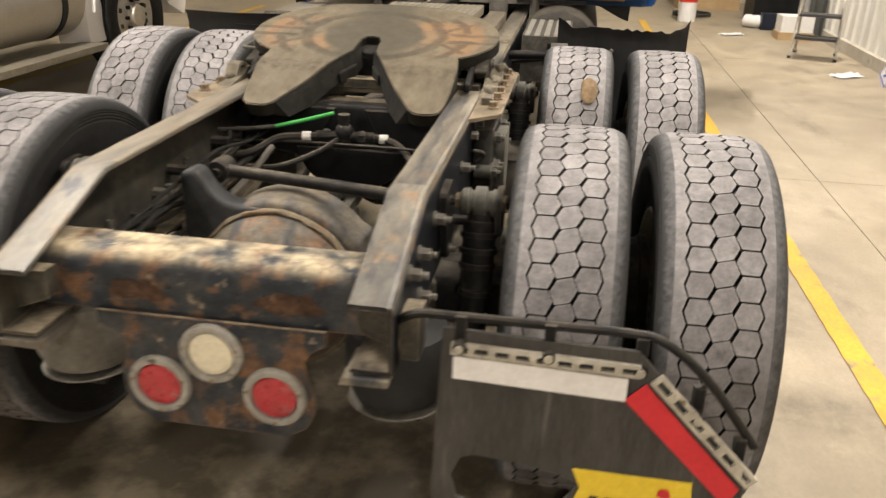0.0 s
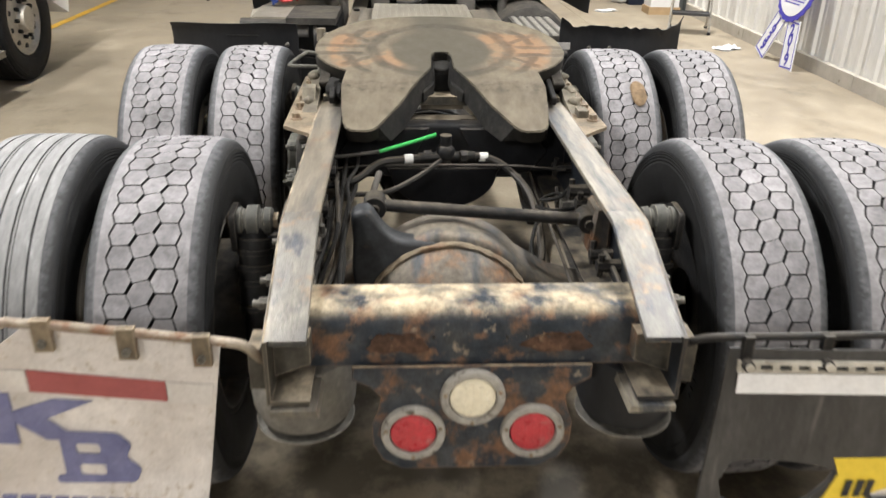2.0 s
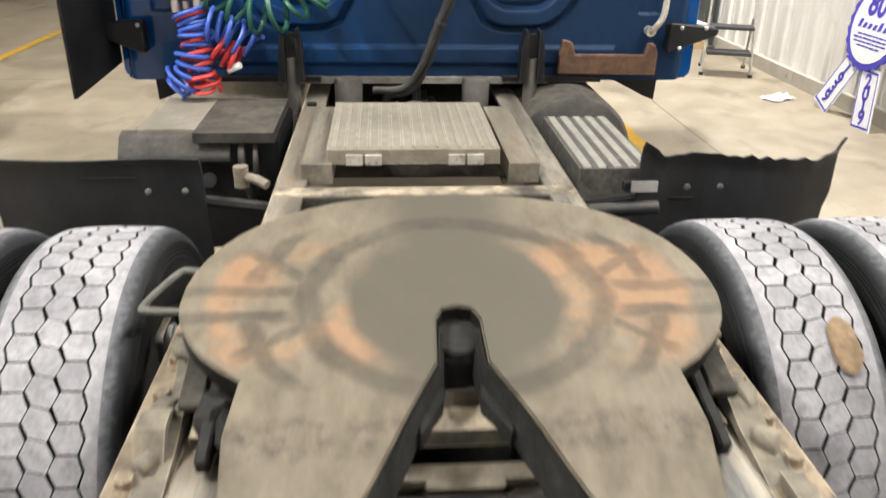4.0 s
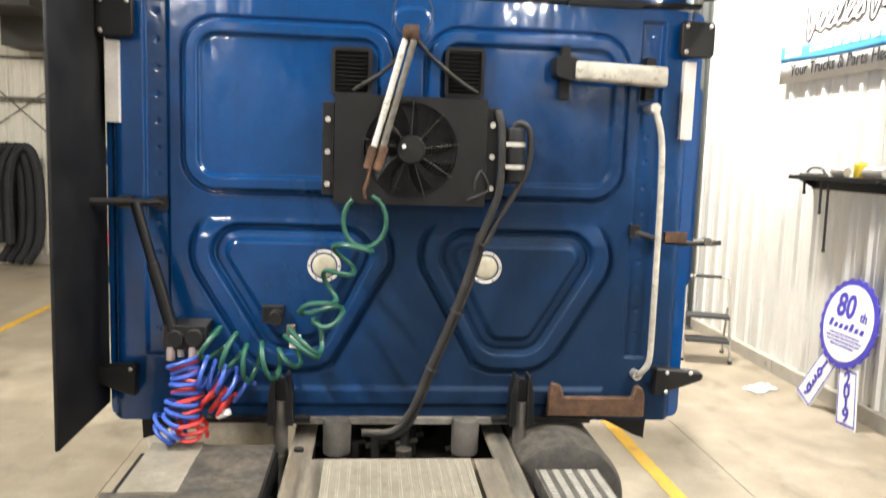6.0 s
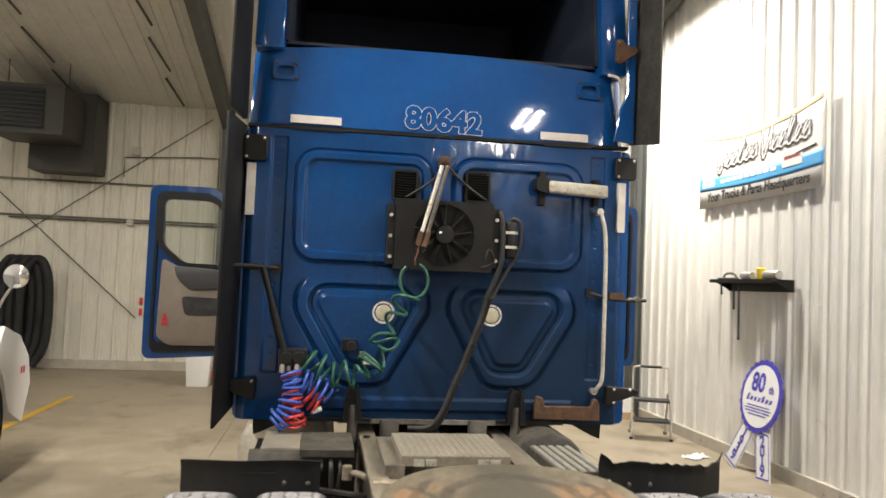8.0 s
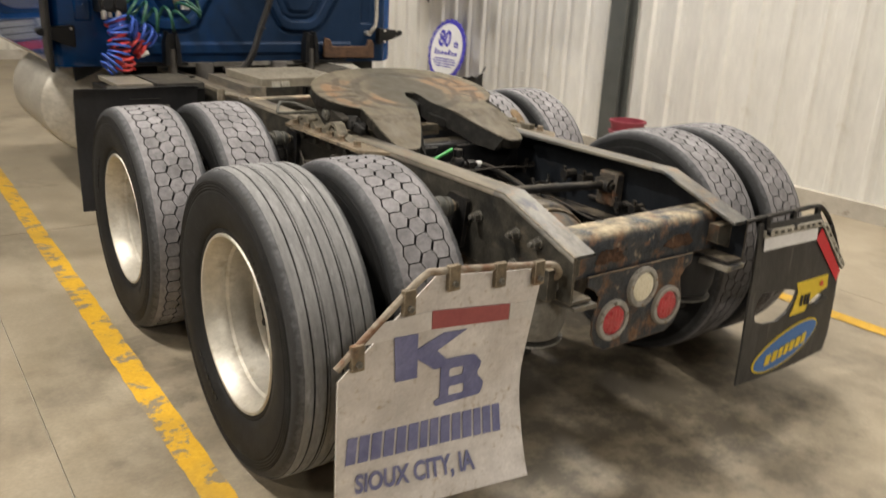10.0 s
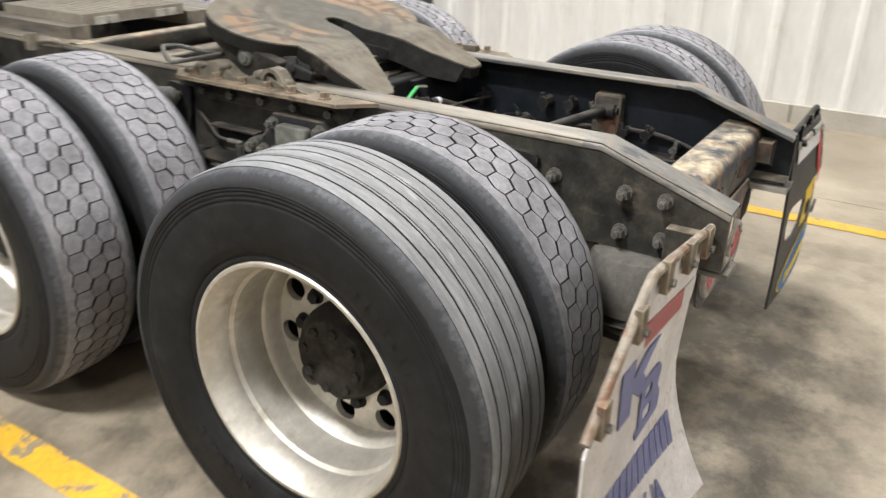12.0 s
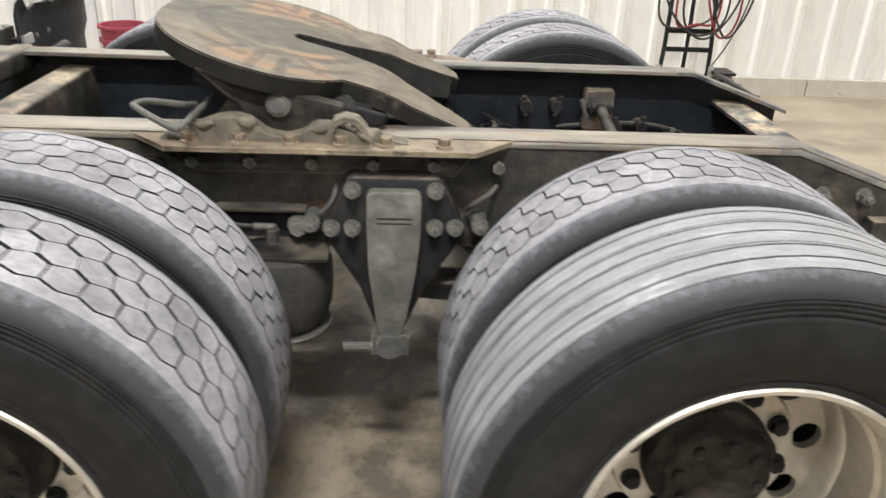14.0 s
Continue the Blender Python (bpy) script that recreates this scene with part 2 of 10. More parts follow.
M["plastic"] = surf("black_plastic", (0.005, 0.005, 0.0055), (0.012, 0.012, 0.0125), 8, 0.45, bump=0.1, bscale=150, spec=0.22)
M["mudrubber"] = surf("scuffed_black_rubber", (0.014, 0.0145, 0.016), (0.034, 0.034, 0.036), 6, 0.55, bump=0.2, bscale=60, stretch=(1, 1, 0.35), spec=0.25)
M["flapblack"] = surf("faded_black_flap", (0.035, 0.034, 0.033), (0.085, 0.082, 0.078), 5, 0.5, bump=0.25, stretch=(1.6, 1, 0.4), spots=(0.2, 0.19, 0.17), spots_lo=0.62, spots_hi=0.85, spots_scale=8, spots_stretch=(2.5, 1, 0.25), grime=0.35, spec=0.3)
M["flapwhite"] = surf("dirty_white_flap", (0.52, 0.485, 0.455), (0.68, 0.65, 0.63), 5, 0.45, bump=0.15, bscale=120, spots=(0.36, 0.3, 0.23), spots_lo=0.58, spots_hi=0.75, spots_scale=45, grime=0.2, grime_scale=12)
M["tapewhite"] = surf("white_reflective_tape", (0.72, 0.72, 0.73), (0.8, 0.8, 0.81), 12, 0.3, bump=0.03, grime=0.06)
M["tapegrey"] = surf("grimy_reflective_tape", (0.5, 0.47, 0.45), (0.62, 0.6, 0.57), 12, 0.4, bump=0.05)
M["tapered"] = surf("red_reflective_tape", (0.56, 0.016, 0.03), (0.66, 0.025, 0.04), 12, 0.3, bump=0.03)
M["tapered2"] = surf("faded_red_tape", (0.27, 0.06, 0.065), (0.35, 0.09, 0.09), 12, 0.4, bump=0.05)
M["print"] = surf("faded_blue_print", (0.11, 0.12, 0.25), (0.2, 0.205, 0.35), 14, 0.55, bump=0.02, grime=0.2)
M["yellowprint"] = surf("yellow_print", (0.72, 0.52, 0.03), (0.8, 0.6, 0.05), 30, 0.5, bump=0.02)
M["blueprint"] = surf("scuffed_blue_print", (0.05, 0.15, 0.4), (0.07, 0.19, 0.48), 30, 0.5, bump=0.02)
M["galv"] = surf("galvanised_strip", (0.4, 0.38, 0.33), (0.58, 0.55, 0.48), 14, 0.45, metal=0.3, bump=0.15, spots=(0.18, 0.14, 0.09), spots_lo=0.6, spots_hi=0.7, spots_scale=30, grime=0.3)
M["bezel"] = surf("grey_rubber_grommet", (0.26, 0.245, 0.22), (0.38, 0.365, 0.335), 20, 0.6, bump=0.3, spots=(0.08, 0.065, 0.05), spots_scale=30, grime=0.3)
M["redlens"] = surf("red_lens", (0.4, 0.018, 0.03), (0.5, 0.03, 0.045), 60, 0.25, bump=0.25, bscale=90, coat=0.5, spots=(0.36, 0.14, 0.13), spots_lo=0.6, spots_hi=0.75, spots_scale=18, grime=0.2)
M["clearlens"] = surf("cloudy_clear_lens", (0.72, 0.66, 0.5), (0.82, 0.77, 0.62), 40, 0.3, bump=0.3, bscale=90)
M["oldlens"] = surf("yellowed_lens", (0.36, 0.33, 0.25), (0.46, 0.43, 0.34), 40, 0.35, bump=0.2, bscale=90)
M["white_plastic"] = surf("white_plastic", (0.7, 0.7, 0.69), (0.8, 0.8, 0.79), 20, 0.45, bump=0.03)
M["silver"] = surf("bare_metal", (0.5, 0.48, 0.45), (0.66, 0.64, 0.6), 20, 0.35, 0.5, metal=0.8, bump=0.08)
M["deck"] = surf("worn_deck_plate", (0.22, 0.198, 0.155), (0.34, 0.308, 0.245), 5, 0.36, 0.5, metal=0.25, bump=0.2, spots=(0.2, 0.18, 0.13), spots_lo=0.6, spots_hi=0.8, spots_scale=9, grime=0.25, edge=(0.62, 0.58, 0.5))
M["diamond"] = surf("tread_plate_aluminium", (0.42, 0.4, 0.36), (0.6, 0.58, 0.53), 14, 0.38, metal=0.6, bump=0.2)
M["cord_green"] = surf("green_hose", (0.012, 0.07, 0.045), (0.02, 0.10, 0.065), 20, 0.4, bump=0.05)
M["lime"] = surf("bright_green_hose", (0.03, 0.32, 0.06), (0.04, 0.4, 0.08), 30, 0.4, bump=0.05)
M["cord_blue"] = surf("blue_hose", (0.03, 0.075, 0.36), (0.04, 0.1, 0.44), 20, 0.38, bump=0.05)
M["cord_red"] = surf("red_hose", (0.45, 0.03, 0.03), (0.55, 0.045, 0.04), 20, 0.38, bump=0.05)
M["hose"] = surf("black_hose", (0.014, 0.014, 0.015), (0.04, 0.038, 0.036), 12, 0.55, bump=0.15, dust=(0.2, 0.17, 0.13), dust_amt=0.5, spec=0.25)
M["greyhose"] = surf("dusty_hose", (0.06, 0.056, 0.05), (0.11, 0.10, 0.09), 12, 0.7, bump=0.2, spec=0.25)
M["mudrubber2"] = surf("dusty_dark_rubber", (0.03, 0.0285, 0.026), (0.06, 0.056, 0.05), 9, 0.7, bump=0.25, grime=0.4, dust=DUST, dust_amt=0.12, patchy=0.1, spec=0.22)
M["paleboot"] = surf("dust_coated_rubber", (0.12, 0.112, 0.098), (0.2, 0.188, 0.165), 9, 0.75, bump=0.2, grime=0.35, spec=0.25)
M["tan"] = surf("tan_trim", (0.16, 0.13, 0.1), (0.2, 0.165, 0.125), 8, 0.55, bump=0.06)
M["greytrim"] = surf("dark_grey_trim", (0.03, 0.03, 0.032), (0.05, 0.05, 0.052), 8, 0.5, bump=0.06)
M["whitepaint"] = surf("white_paint", (0.72, 0.71, 0.69), (0.8, 0.79, 0.77), 3, 0.3, bump=0.03, coat=0.3)
M["redpaint"] = surf("red_paint", (0.5, 0.03, 0.02), (0.6, 0.045, 0.03), 6, 0.35, bump=0.03)
M["wood"] = surf("pale_wood", (0.4, 0.27, 0.14), (0.5, 0.36, 0.2), 8, 0.7, stretch=(1, 8, 1))
M["signwhite"] = surf("white_sign_board", (0.8, 0.8, 0.8), (0.84, 0.84, 0.84), 4, 0.5, bump=0.0)
M["signblue"] = surf("royal_blue_print", (0.06, 0.05, 0.42), (0.07, 0.06, 0.48), 20, 0.5, bump=0.0)
M["bannercloth"] = surf("white_vinyl_banner", (0.72, 0.7, 0.66), (0.8, 0.78, 0.75), 3, 0.5, bump=0.05, bscale=12)
M["bannerblue"] = surf("sky_blue_print", (0.07, 0.33, 0.66), (0.1, 0.4, 0.72), 20, 0.5, bump=0.0)
M["ink"] = surf("black_print", (0.02, 0.02, 0.022), (0.05, 0.05, 0.05), 20, 0.5, bump=0.0, spec=0.25)
M["scriptink"] = surf("faded_brown_black_print", (0.06, 0.05, 0.045), (0.12, 0.105, 0.09), 20, 0.5, bump=0.0, spec=0.25)
M["bannertan"] = surf("pale_orange_print", (0.7, 0.55, 0.3), (0.75, 0.6, 0.38), 20, 0.5, bump=0.0)
M["wallmetal"] = surf("white_wall_panel", (0.70, 0.685, 0.64), (0.78, 0.765, 0.72), 1.2, 0.42, bump=0.03, bscale=12, stretch=(1, 1, 0.25), spots=(0.5, 0.46, 0.38), spots_lo=0.7, spots_hi=0.9, spots_scale=3, vary=0.03)
M["wallback"] = surf("cream_wall_panel", (0.62, 0.59, 0.5), (0.7, 0.67, 0.58), 1.2, 0.5, bump=0.03, bscale=12, stretch=(1, 1, 0.25), vary=0.03)
M["ceilpanel"] = surf("white_ceiling_panel", (0.6, 0.58, 0.53), (0.68, 0.66, 0.61), 1.5, 0.55, bump=0.03, bscale=12)
M["sill"] = surf("concrete_sill", (0.4, 0.365, 0.3), (0.54, 0.5, 0.43), 5, 0.85, bump=0.4, spots=(0.22, 0.19, 0.15), spots_lo=0.64, spots_hi=0.75, spots_scale=9)
M["column"] = surf("grey_green_column", (0.075, 0.08, 0.075), (0.11, 0.115, 0.108), 4, 0.5, bump=0.08, spec=0.3)
M["unseen_wall_grey"] = surf("grey_wall_panel", (0.2, 0.195, 0.185), (0.26, 0.255, 0.24), 1.5, 0.5, bump=0.03, bscale=12)
M["flapmud_shade"] = surf("shaded_muddy_rubber", (0.022, 0.02, 0.015), (0.07, 0.062, 0.045), 6, 0.7, bump=0.5, bscale=50, stretch=(1, 1, 0.4), grime=0.5, spec=0.3)
M["ducting"] = surf("dull_sheet_steel", (0.10, 0.095, 0.08), (0.15, 0.14, 0.115), 3, 0.5, metal=0.4, bump=0.05)
M["heater"] = surf("dark_heater_steel", (0.028, 0.027, 0.024), (0.05, 0.048, 0.042), 3, 0.5, metal=0.2, bump=0.05)
M["glow"] = bpy.data.materials.new("tube_glow")
M["glow"].use_nodes = True
gb = M["glow"].node_tree.nodes["Principled BSDF"]
gb.inputs["Emission Color"].default_value, gb.inputs["Emission Strength"].default_value = (1, 0.95, 0.86, 1), 14.0


def floor_material():
    m, nt, bsdf = nodes_of("stained_concrete")
    big = noise_of(nt, 0.9, 6, (1, 1, 1), 0.62)
    mid = noise_of(nt, 4.5, 6, (1, 0.8, 1), 0.65, 5.0)
    fine = noise_of(nt, 70, 4, (1, 1, 1), 0.7, 9.0)
    col = mixc(nt, ramp(nt, mid, 0.32, 0.68), (0.255, 0.21, 0.145), (0.375, 0.322, 0.238))
    col = mixc(nt, mul(nt, ramp(nt, big, 0.5, 0.7), 0.5), col, (0.16, 0.133, 0.094))
    oil = noise_of(nt, 1.5, 10, (1.3, 0.8, 1), 0.66, 17.0)
    col = mixc(nt, mul(nt, ramp(nt, oil, 0.55, 0.68), 0.48), col, (0.09, 0.074, 0.05))
    # oil stains where trucks stand; their dark also holds the shade under the truck
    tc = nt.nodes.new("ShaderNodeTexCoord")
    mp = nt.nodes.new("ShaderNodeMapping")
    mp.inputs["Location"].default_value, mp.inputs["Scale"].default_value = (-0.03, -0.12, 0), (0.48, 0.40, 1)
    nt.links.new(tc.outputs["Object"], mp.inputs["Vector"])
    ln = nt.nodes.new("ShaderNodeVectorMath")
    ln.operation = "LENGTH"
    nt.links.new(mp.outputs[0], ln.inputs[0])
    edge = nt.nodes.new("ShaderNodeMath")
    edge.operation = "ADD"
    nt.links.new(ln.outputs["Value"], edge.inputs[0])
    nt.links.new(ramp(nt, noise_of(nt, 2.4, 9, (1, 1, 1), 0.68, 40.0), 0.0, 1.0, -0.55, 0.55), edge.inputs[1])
    soak_shade = ramp(nt, edge.outputs[0], 0.46, 0.8, 0.86, 0.0)
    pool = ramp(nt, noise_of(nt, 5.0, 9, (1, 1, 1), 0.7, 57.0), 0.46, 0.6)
    col = mixc(nt, soak_shade, col, mixc(nt, pool, (0.05, 0.041, 0.028), (0.19, 0.158, 0.11)))
    col = mixc(nt, mul(nt, ramp(nt, fine, 0.35, 0.65), 0.22), col, (0.12, 0.10, 0.078))
    nt.links.new(col, bsdf.inputs["Base Color"])
    nt.links.new(ramp(nt, mid, 0.3, 0.7, 0.42, 0.7), bsdf.inputs["Roughness"])
    b = nt.nodes.new("ShaderNodeBump")
    b.inputs["Strength"].default_value, b.inputs["Distance"].default_value = 0.12, 0.003
    nt.links.new(fine, b.inputs["Height"])
    nt.links.new(b.outputs[0], bsdf.inputs["Normal"])
    return m


def line_material(lo=0.58, hi=0.66):
    """Yellow floor paint with scuffs, worn through to the concrete in patches."""
    m, nt, bsdf = nodes_of("worn_yellow_paint")
    mid = noise_of(nt, 9, 6, (1, 1, 1), 0.7)
    fine = noise_of(nt, 60, 4, (1, 1, 1), 0.7, 4.0)
    col = mixc(nt, ramp(nt, fine, 0.3, 0.7), (0.52, 0.29, 0.014), (0.64, 0.38, 0.024))
    col = mixc(nt, ramp(nt, mid, lo, hi), col, mixc(nt, fine, (0.3, 0.24, 0.15), (0.16, 0.13, 0.09)))
    col = mixc(nt, mul(nt, ramp(nt, noise_of(nt, 3, 5, (1, 1, 1), 0.6, 8.0), 0.5, 0.7), 0.35), col, (0.2, 0.15, 0.06))
    nt.links.new(col, bsdf.inputs["Base Color"])
    bsdf.inputs["Roughness"].default_value = 0.55
    return m


def shoulder_material():
    """Tyre shoulder: tread dust worn thin towards the black sidewall, with a feathered, scuffed border."""
    m, nt, bsdf = nodes_of("scuffed_shoulder_rubber")
    tc = nt.nodes.new("ShaderNodeTexCoord")
    mp = nt.nodes.new("ShaderNodeMapping")
    mp.inputs["Scale"].default_value = (0, 1, 1)
    nt.links.new(tc.outputs["Object"], mp.inputs["Vector"])
    ln = nt.nodes.new("ShaderNodeVectorMath")
    ln.operation = "LENGTH"
    nt.links.new(mp.outputs[0], ln.inputs[0])
    add = nt.nodes.new("ShaderNodeMath")
    nt.links.new(ln.outputs["Value"], add.inputs[0])
    nt.links.new(ramp(nt, noise_of(nt, 45, 7, (1, 1, 1), 0.75, 5.0), 0.25, 0.75, -0.011, 0.011), add.inputs[1])
    fine = noise_of(nt, 90, 4, (1, 1, 1), 0.7, 3.0)
    rub = ramp(nt, add.outputs[0], 0.497, 0.5135)
    pale = mixc(nt, noise_of(nt, 30, 5, (1, 1, 1), 0.7, 8.0), (0.055, 0.058, 0.064), (0.17, 0.172, 0.182))
    col = mixc(nt, rub, mixc(nt, fine, (0.008, 0.0085, 0.0095), (0.035, 0.036, 0.039)), pale)
    nt.links.new(col, bsdf.inputs["Base Color"])
    bsdf.inputs["Roughness"].default_value = 0.7
    b = nt.nodes.new("ShaderNodeBump")
    b.inputs["Strength"].default_value, b.inputs["Distance"].default_value = 0.3, 0.003
    nt.links.new(fine, b.inputs["Height"])
    nt.links.new(b.outputs[0], bsdf.inputs["Normal"])
    return m


M["shoulder"] = shoulder_material()
def grimy_shaded_blue():
    """A darker copy of the blue paint: shade and an oily film over the part behind the fifth wheel, and streaks running
    down.
    """
    m = surf("shaded_grimy_blue_paint", (0.0015, 0.038, 0.15), (0.003, 0.048, 0.175), 3.2, 0.07, 0.15, bump=0.03, bscale=26, coat=0.25, grime=0.15, grime_scale=6, spec=0.35)
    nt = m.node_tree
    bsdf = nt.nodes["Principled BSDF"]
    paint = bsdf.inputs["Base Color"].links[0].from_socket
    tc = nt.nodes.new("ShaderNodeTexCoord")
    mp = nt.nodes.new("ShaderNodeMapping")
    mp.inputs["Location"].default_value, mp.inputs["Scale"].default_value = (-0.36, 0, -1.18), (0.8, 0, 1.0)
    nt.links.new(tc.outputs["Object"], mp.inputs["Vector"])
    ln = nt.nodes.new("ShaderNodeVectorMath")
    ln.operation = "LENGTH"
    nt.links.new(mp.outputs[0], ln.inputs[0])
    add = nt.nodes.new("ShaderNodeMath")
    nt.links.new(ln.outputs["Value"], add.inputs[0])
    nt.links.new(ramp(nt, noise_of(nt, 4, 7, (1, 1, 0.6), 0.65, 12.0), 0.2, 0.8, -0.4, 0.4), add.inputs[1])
    # set low and right so the colour also holds the weaker light there
    film_shade = ramp(nt, add.outputs[0], 0.44, 1.28, 0.84, 0.04)
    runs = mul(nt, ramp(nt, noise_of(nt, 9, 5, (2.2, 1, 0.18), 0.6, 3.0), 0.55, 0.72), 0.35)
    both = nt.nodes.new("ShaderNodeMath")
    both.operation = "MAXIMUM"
    nt.links.new(film_shade, both.inputs[0])
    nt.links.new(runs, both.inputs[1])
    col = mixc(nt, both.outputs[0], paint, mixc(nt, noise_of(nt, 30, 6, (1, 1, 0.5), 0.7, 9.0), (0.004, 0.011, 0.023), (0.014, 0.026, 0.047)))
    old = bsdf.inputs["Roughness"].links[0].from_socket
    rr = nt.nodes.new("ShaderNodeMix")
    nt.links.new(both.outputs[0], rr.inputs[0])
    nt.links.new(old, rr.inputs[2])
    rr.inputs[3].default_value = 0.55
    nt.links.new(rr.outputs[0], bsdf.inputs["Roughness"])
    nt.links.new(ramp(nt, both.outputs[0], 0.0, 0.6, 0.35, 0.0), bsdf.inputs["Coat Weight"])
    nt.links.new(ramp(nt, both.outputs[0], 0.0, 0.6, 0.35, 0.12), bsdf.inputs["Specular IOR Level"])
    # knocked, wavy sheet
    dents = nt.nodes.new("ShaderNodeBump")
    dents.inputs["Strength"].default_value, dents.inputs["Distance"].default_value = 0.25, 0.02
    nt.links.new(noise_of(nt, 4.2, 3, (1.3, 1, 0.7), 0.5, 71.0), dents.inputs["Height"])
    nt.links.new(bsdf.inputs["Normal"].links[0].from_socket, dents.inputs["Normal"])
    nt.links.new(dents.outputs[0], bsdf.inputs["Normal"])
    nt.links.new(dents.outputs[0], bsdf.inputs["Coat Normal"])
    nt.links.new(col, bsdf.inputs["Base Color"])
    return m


M["blue_dirt_shade"] = grimy_shaded_blue()
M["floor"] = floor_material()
M["yellow"] = line_material()
M["yellow_worn"] = line_material(0.53, 0.575)


def glass_material(name, tint=(0.8, 0.85, 0.82)):
    m, nt, bsdf = nodes_of(name)
    bsdf.inputs["Base Color"].default_value = (*tint, 1)
    bsdf.inputs["Transmission Weight"].default_value = 1.0
    bsdf.inputs["Roughness"].default_value = 0.02
    bsdf.inputs["IOR"].default_value = 1.45
    return m


M["glass"] = glass_material("door_glass")

# ---- mesh tools ----


def bm_new():
    return bmesh.new()


def box(bm, x0, x1, y0, y1, z0, z1, m=None):
    vs = [bm.verts.new((x, y, z)) for z in (z0, z1) for y in (y0, y1) for x in (x0, x1)]
    for f in ((0, 2, 3, 1), (4, 5, 7, 6), (0, 1, 5, 4), (2, 6, 7, 3), (0, 4, 6, 2), (1, 3, 7, 5)):
        bm.faces.new([vs[i] for i in f])
    if m is not None:
        bmesh.ops.transform(bm, matrix=m, verts=vs)
    return vs


def bevel_all(bm, w, seg=2, angle=0.5):
    edges = [e for e in bm.edges if len(e.link_faces) == 2 and e.calc_face_angle(0) > angle]
    bmesh.ops.bevel(bm, geom=edges, offset=w, segments=seg, affect="EDGES", profile=0.5, clamp_overlap=True)
    return bm


def rbox(x0, x1, y0, y1, z0, z1, w=0.01, seg=2):
    bm = bm_new()
    box(bm, x0, x1, y0, y1, z0, z1)
    return bevel_all(bm, w, seg)


def prism(bm, pts, axis, a, b):
    """A 2D outline pushed from a to b along an axis. x: (y, z); y: (x, z); z: (x, y)."""
    def at(p, t):
        return {"x": (t, p[0], p[1]), "y": (p[0], t, p[1]), "z": (p[0], p[1], t)}[axis]
    lo, hi = [bm.verts.new(at(p, a)) for p in pts], [bm.verts.new(at(p, b)) for p in pts]
    n = len(pts)
    faces = [bm.faces.new(lo), bm.faces.new(hi[::-1])]
    for i in range(n):
        faces.append(bm.faces.new((lo[i], hi[i], hi[(i + 1) % n], lo[(i + 1) % n])))
    bmesh.ops.recalc_face_normals(bm, faces=faces)
    return lo + hi


def cyl(bm, p, q, r, r2=None, seg=20, caps=True):
    p, q = Vector(p), Vector(q)
    d = q - p
    m = Matrix.Translation((p + q) / 2) @ d.to_track_quat("Z", "Y").to_matrix().to_4x4()
    bmesh.ops.create_cone(bm, cap_ends=caps, segments=seg, radius1=r, radius2=r if r2 is None else r2, depth=d.length, matrix=m)


def ball(bm, c, r, seg=12):
    bmesh.ops.create_uvsphere(bm, u_segments=seg, v_segments=max(6, seg // 2), radius=1,
                              matrix=Matrix.LocRotScale(c, None, r if hasattr(r, "__len__") else (r, r, r)))


def smooth_path(pts, step=6):
    """Catmull-Rom through the points."""
    pts = [Vector(p) for p in pts]
    ext = [2 * pts[0] - pts[1], *pts, 2 * pts[-1] - pts[-2]]
    out = []
    for i in range(1, len(ext) - 2):
        a, b, c, d = ext[i - 1:i + 3]
        for k in range(step):
            t = k / step
            out.append(0.5 * (2 * b + (c - a) * t + (2 * a - 5 * b + 4 * c - d) * t * t + (3 * b - a - 3 * c + d) * t ** 3))
    return out + [pts[-1]]


def tube(bm, pts, r, seg=8, closed=False, caps=True):
    pts = [Vector(p) for p in pts]
    n = len(pts)
    rings, up = [], None
    for i, p in enumerate(pts):
        a = pts[(i - 1) % n] if closed or i else p
        b = pts[(i + 1) % n] if closed or i < n - 1 else p
        t = (b - a).normalized()
        if up is None:
            up = t.orthogonal().normalized()
        up = (up - t * up.dot(t)).normalized()
        side = t.cross(up)
        rr = r[i] if hasattr(r, "__len__") else r
        rings.append([bm.verts.new(p + rr * (math.cos(2 * math.pi * k / seg) * up + math.sin(2 * math.pi * k / seg) * side)) for k in range(seg)])
    for i in range(n if closed else n - 1):
        A, B = rings[i], rings[(i + 1) % n]
        for k in range(seg):
            f = bm.faces.new((A[k], A[(k + 1) % seg], B[(k + 1) % seg], B[k]))
            f.smooth = True
    if not closed and caps:
        bm.faces.new(rings[0][::-1])
        bm.faces.new(rings[-1])


def revolve(bm, prof, axis="x", seg=64, closed=False, centre=(0, 0, 0), smooth=True):
    """Turns (along, radius) points about an axis."""
    def at(u, r, a):
        c, s = r * math.cos(a), r * math.sin(a)
        v = {"x": (u, c, s), "y": (c, u, s), "z": (c, s, u)}[axis]
        return (v[0] + centre[0], v[1] + centre[1], v[2] + centre[2])
    rings = [[bm.verts.new(at(u, r, 2 * math.pi * k / seg)) for k in range(seg)] for u, r in prof]
    m = len(prof)
    faces = []
    for i in range(m if closed else m - 1):
        A, B = rings[i], rings[(i + 1) % m]
        for k in range(seg):
            f = bm.faces.new((A[k], A[(k + 1) % seg], B[(k + 1) % seg], B[k]))
            f.smooth = smooth
            faces.append(f)
    bmesh.ops.recalc_face_normals(bm, faces=faces)
    return faces


def shade(ob, angle=40):
    me = ob.data
    for p in me.polygons:
        p.use_smooth = True
    me.set_sharp_from_angle(angle=radians(angle))
    return ob


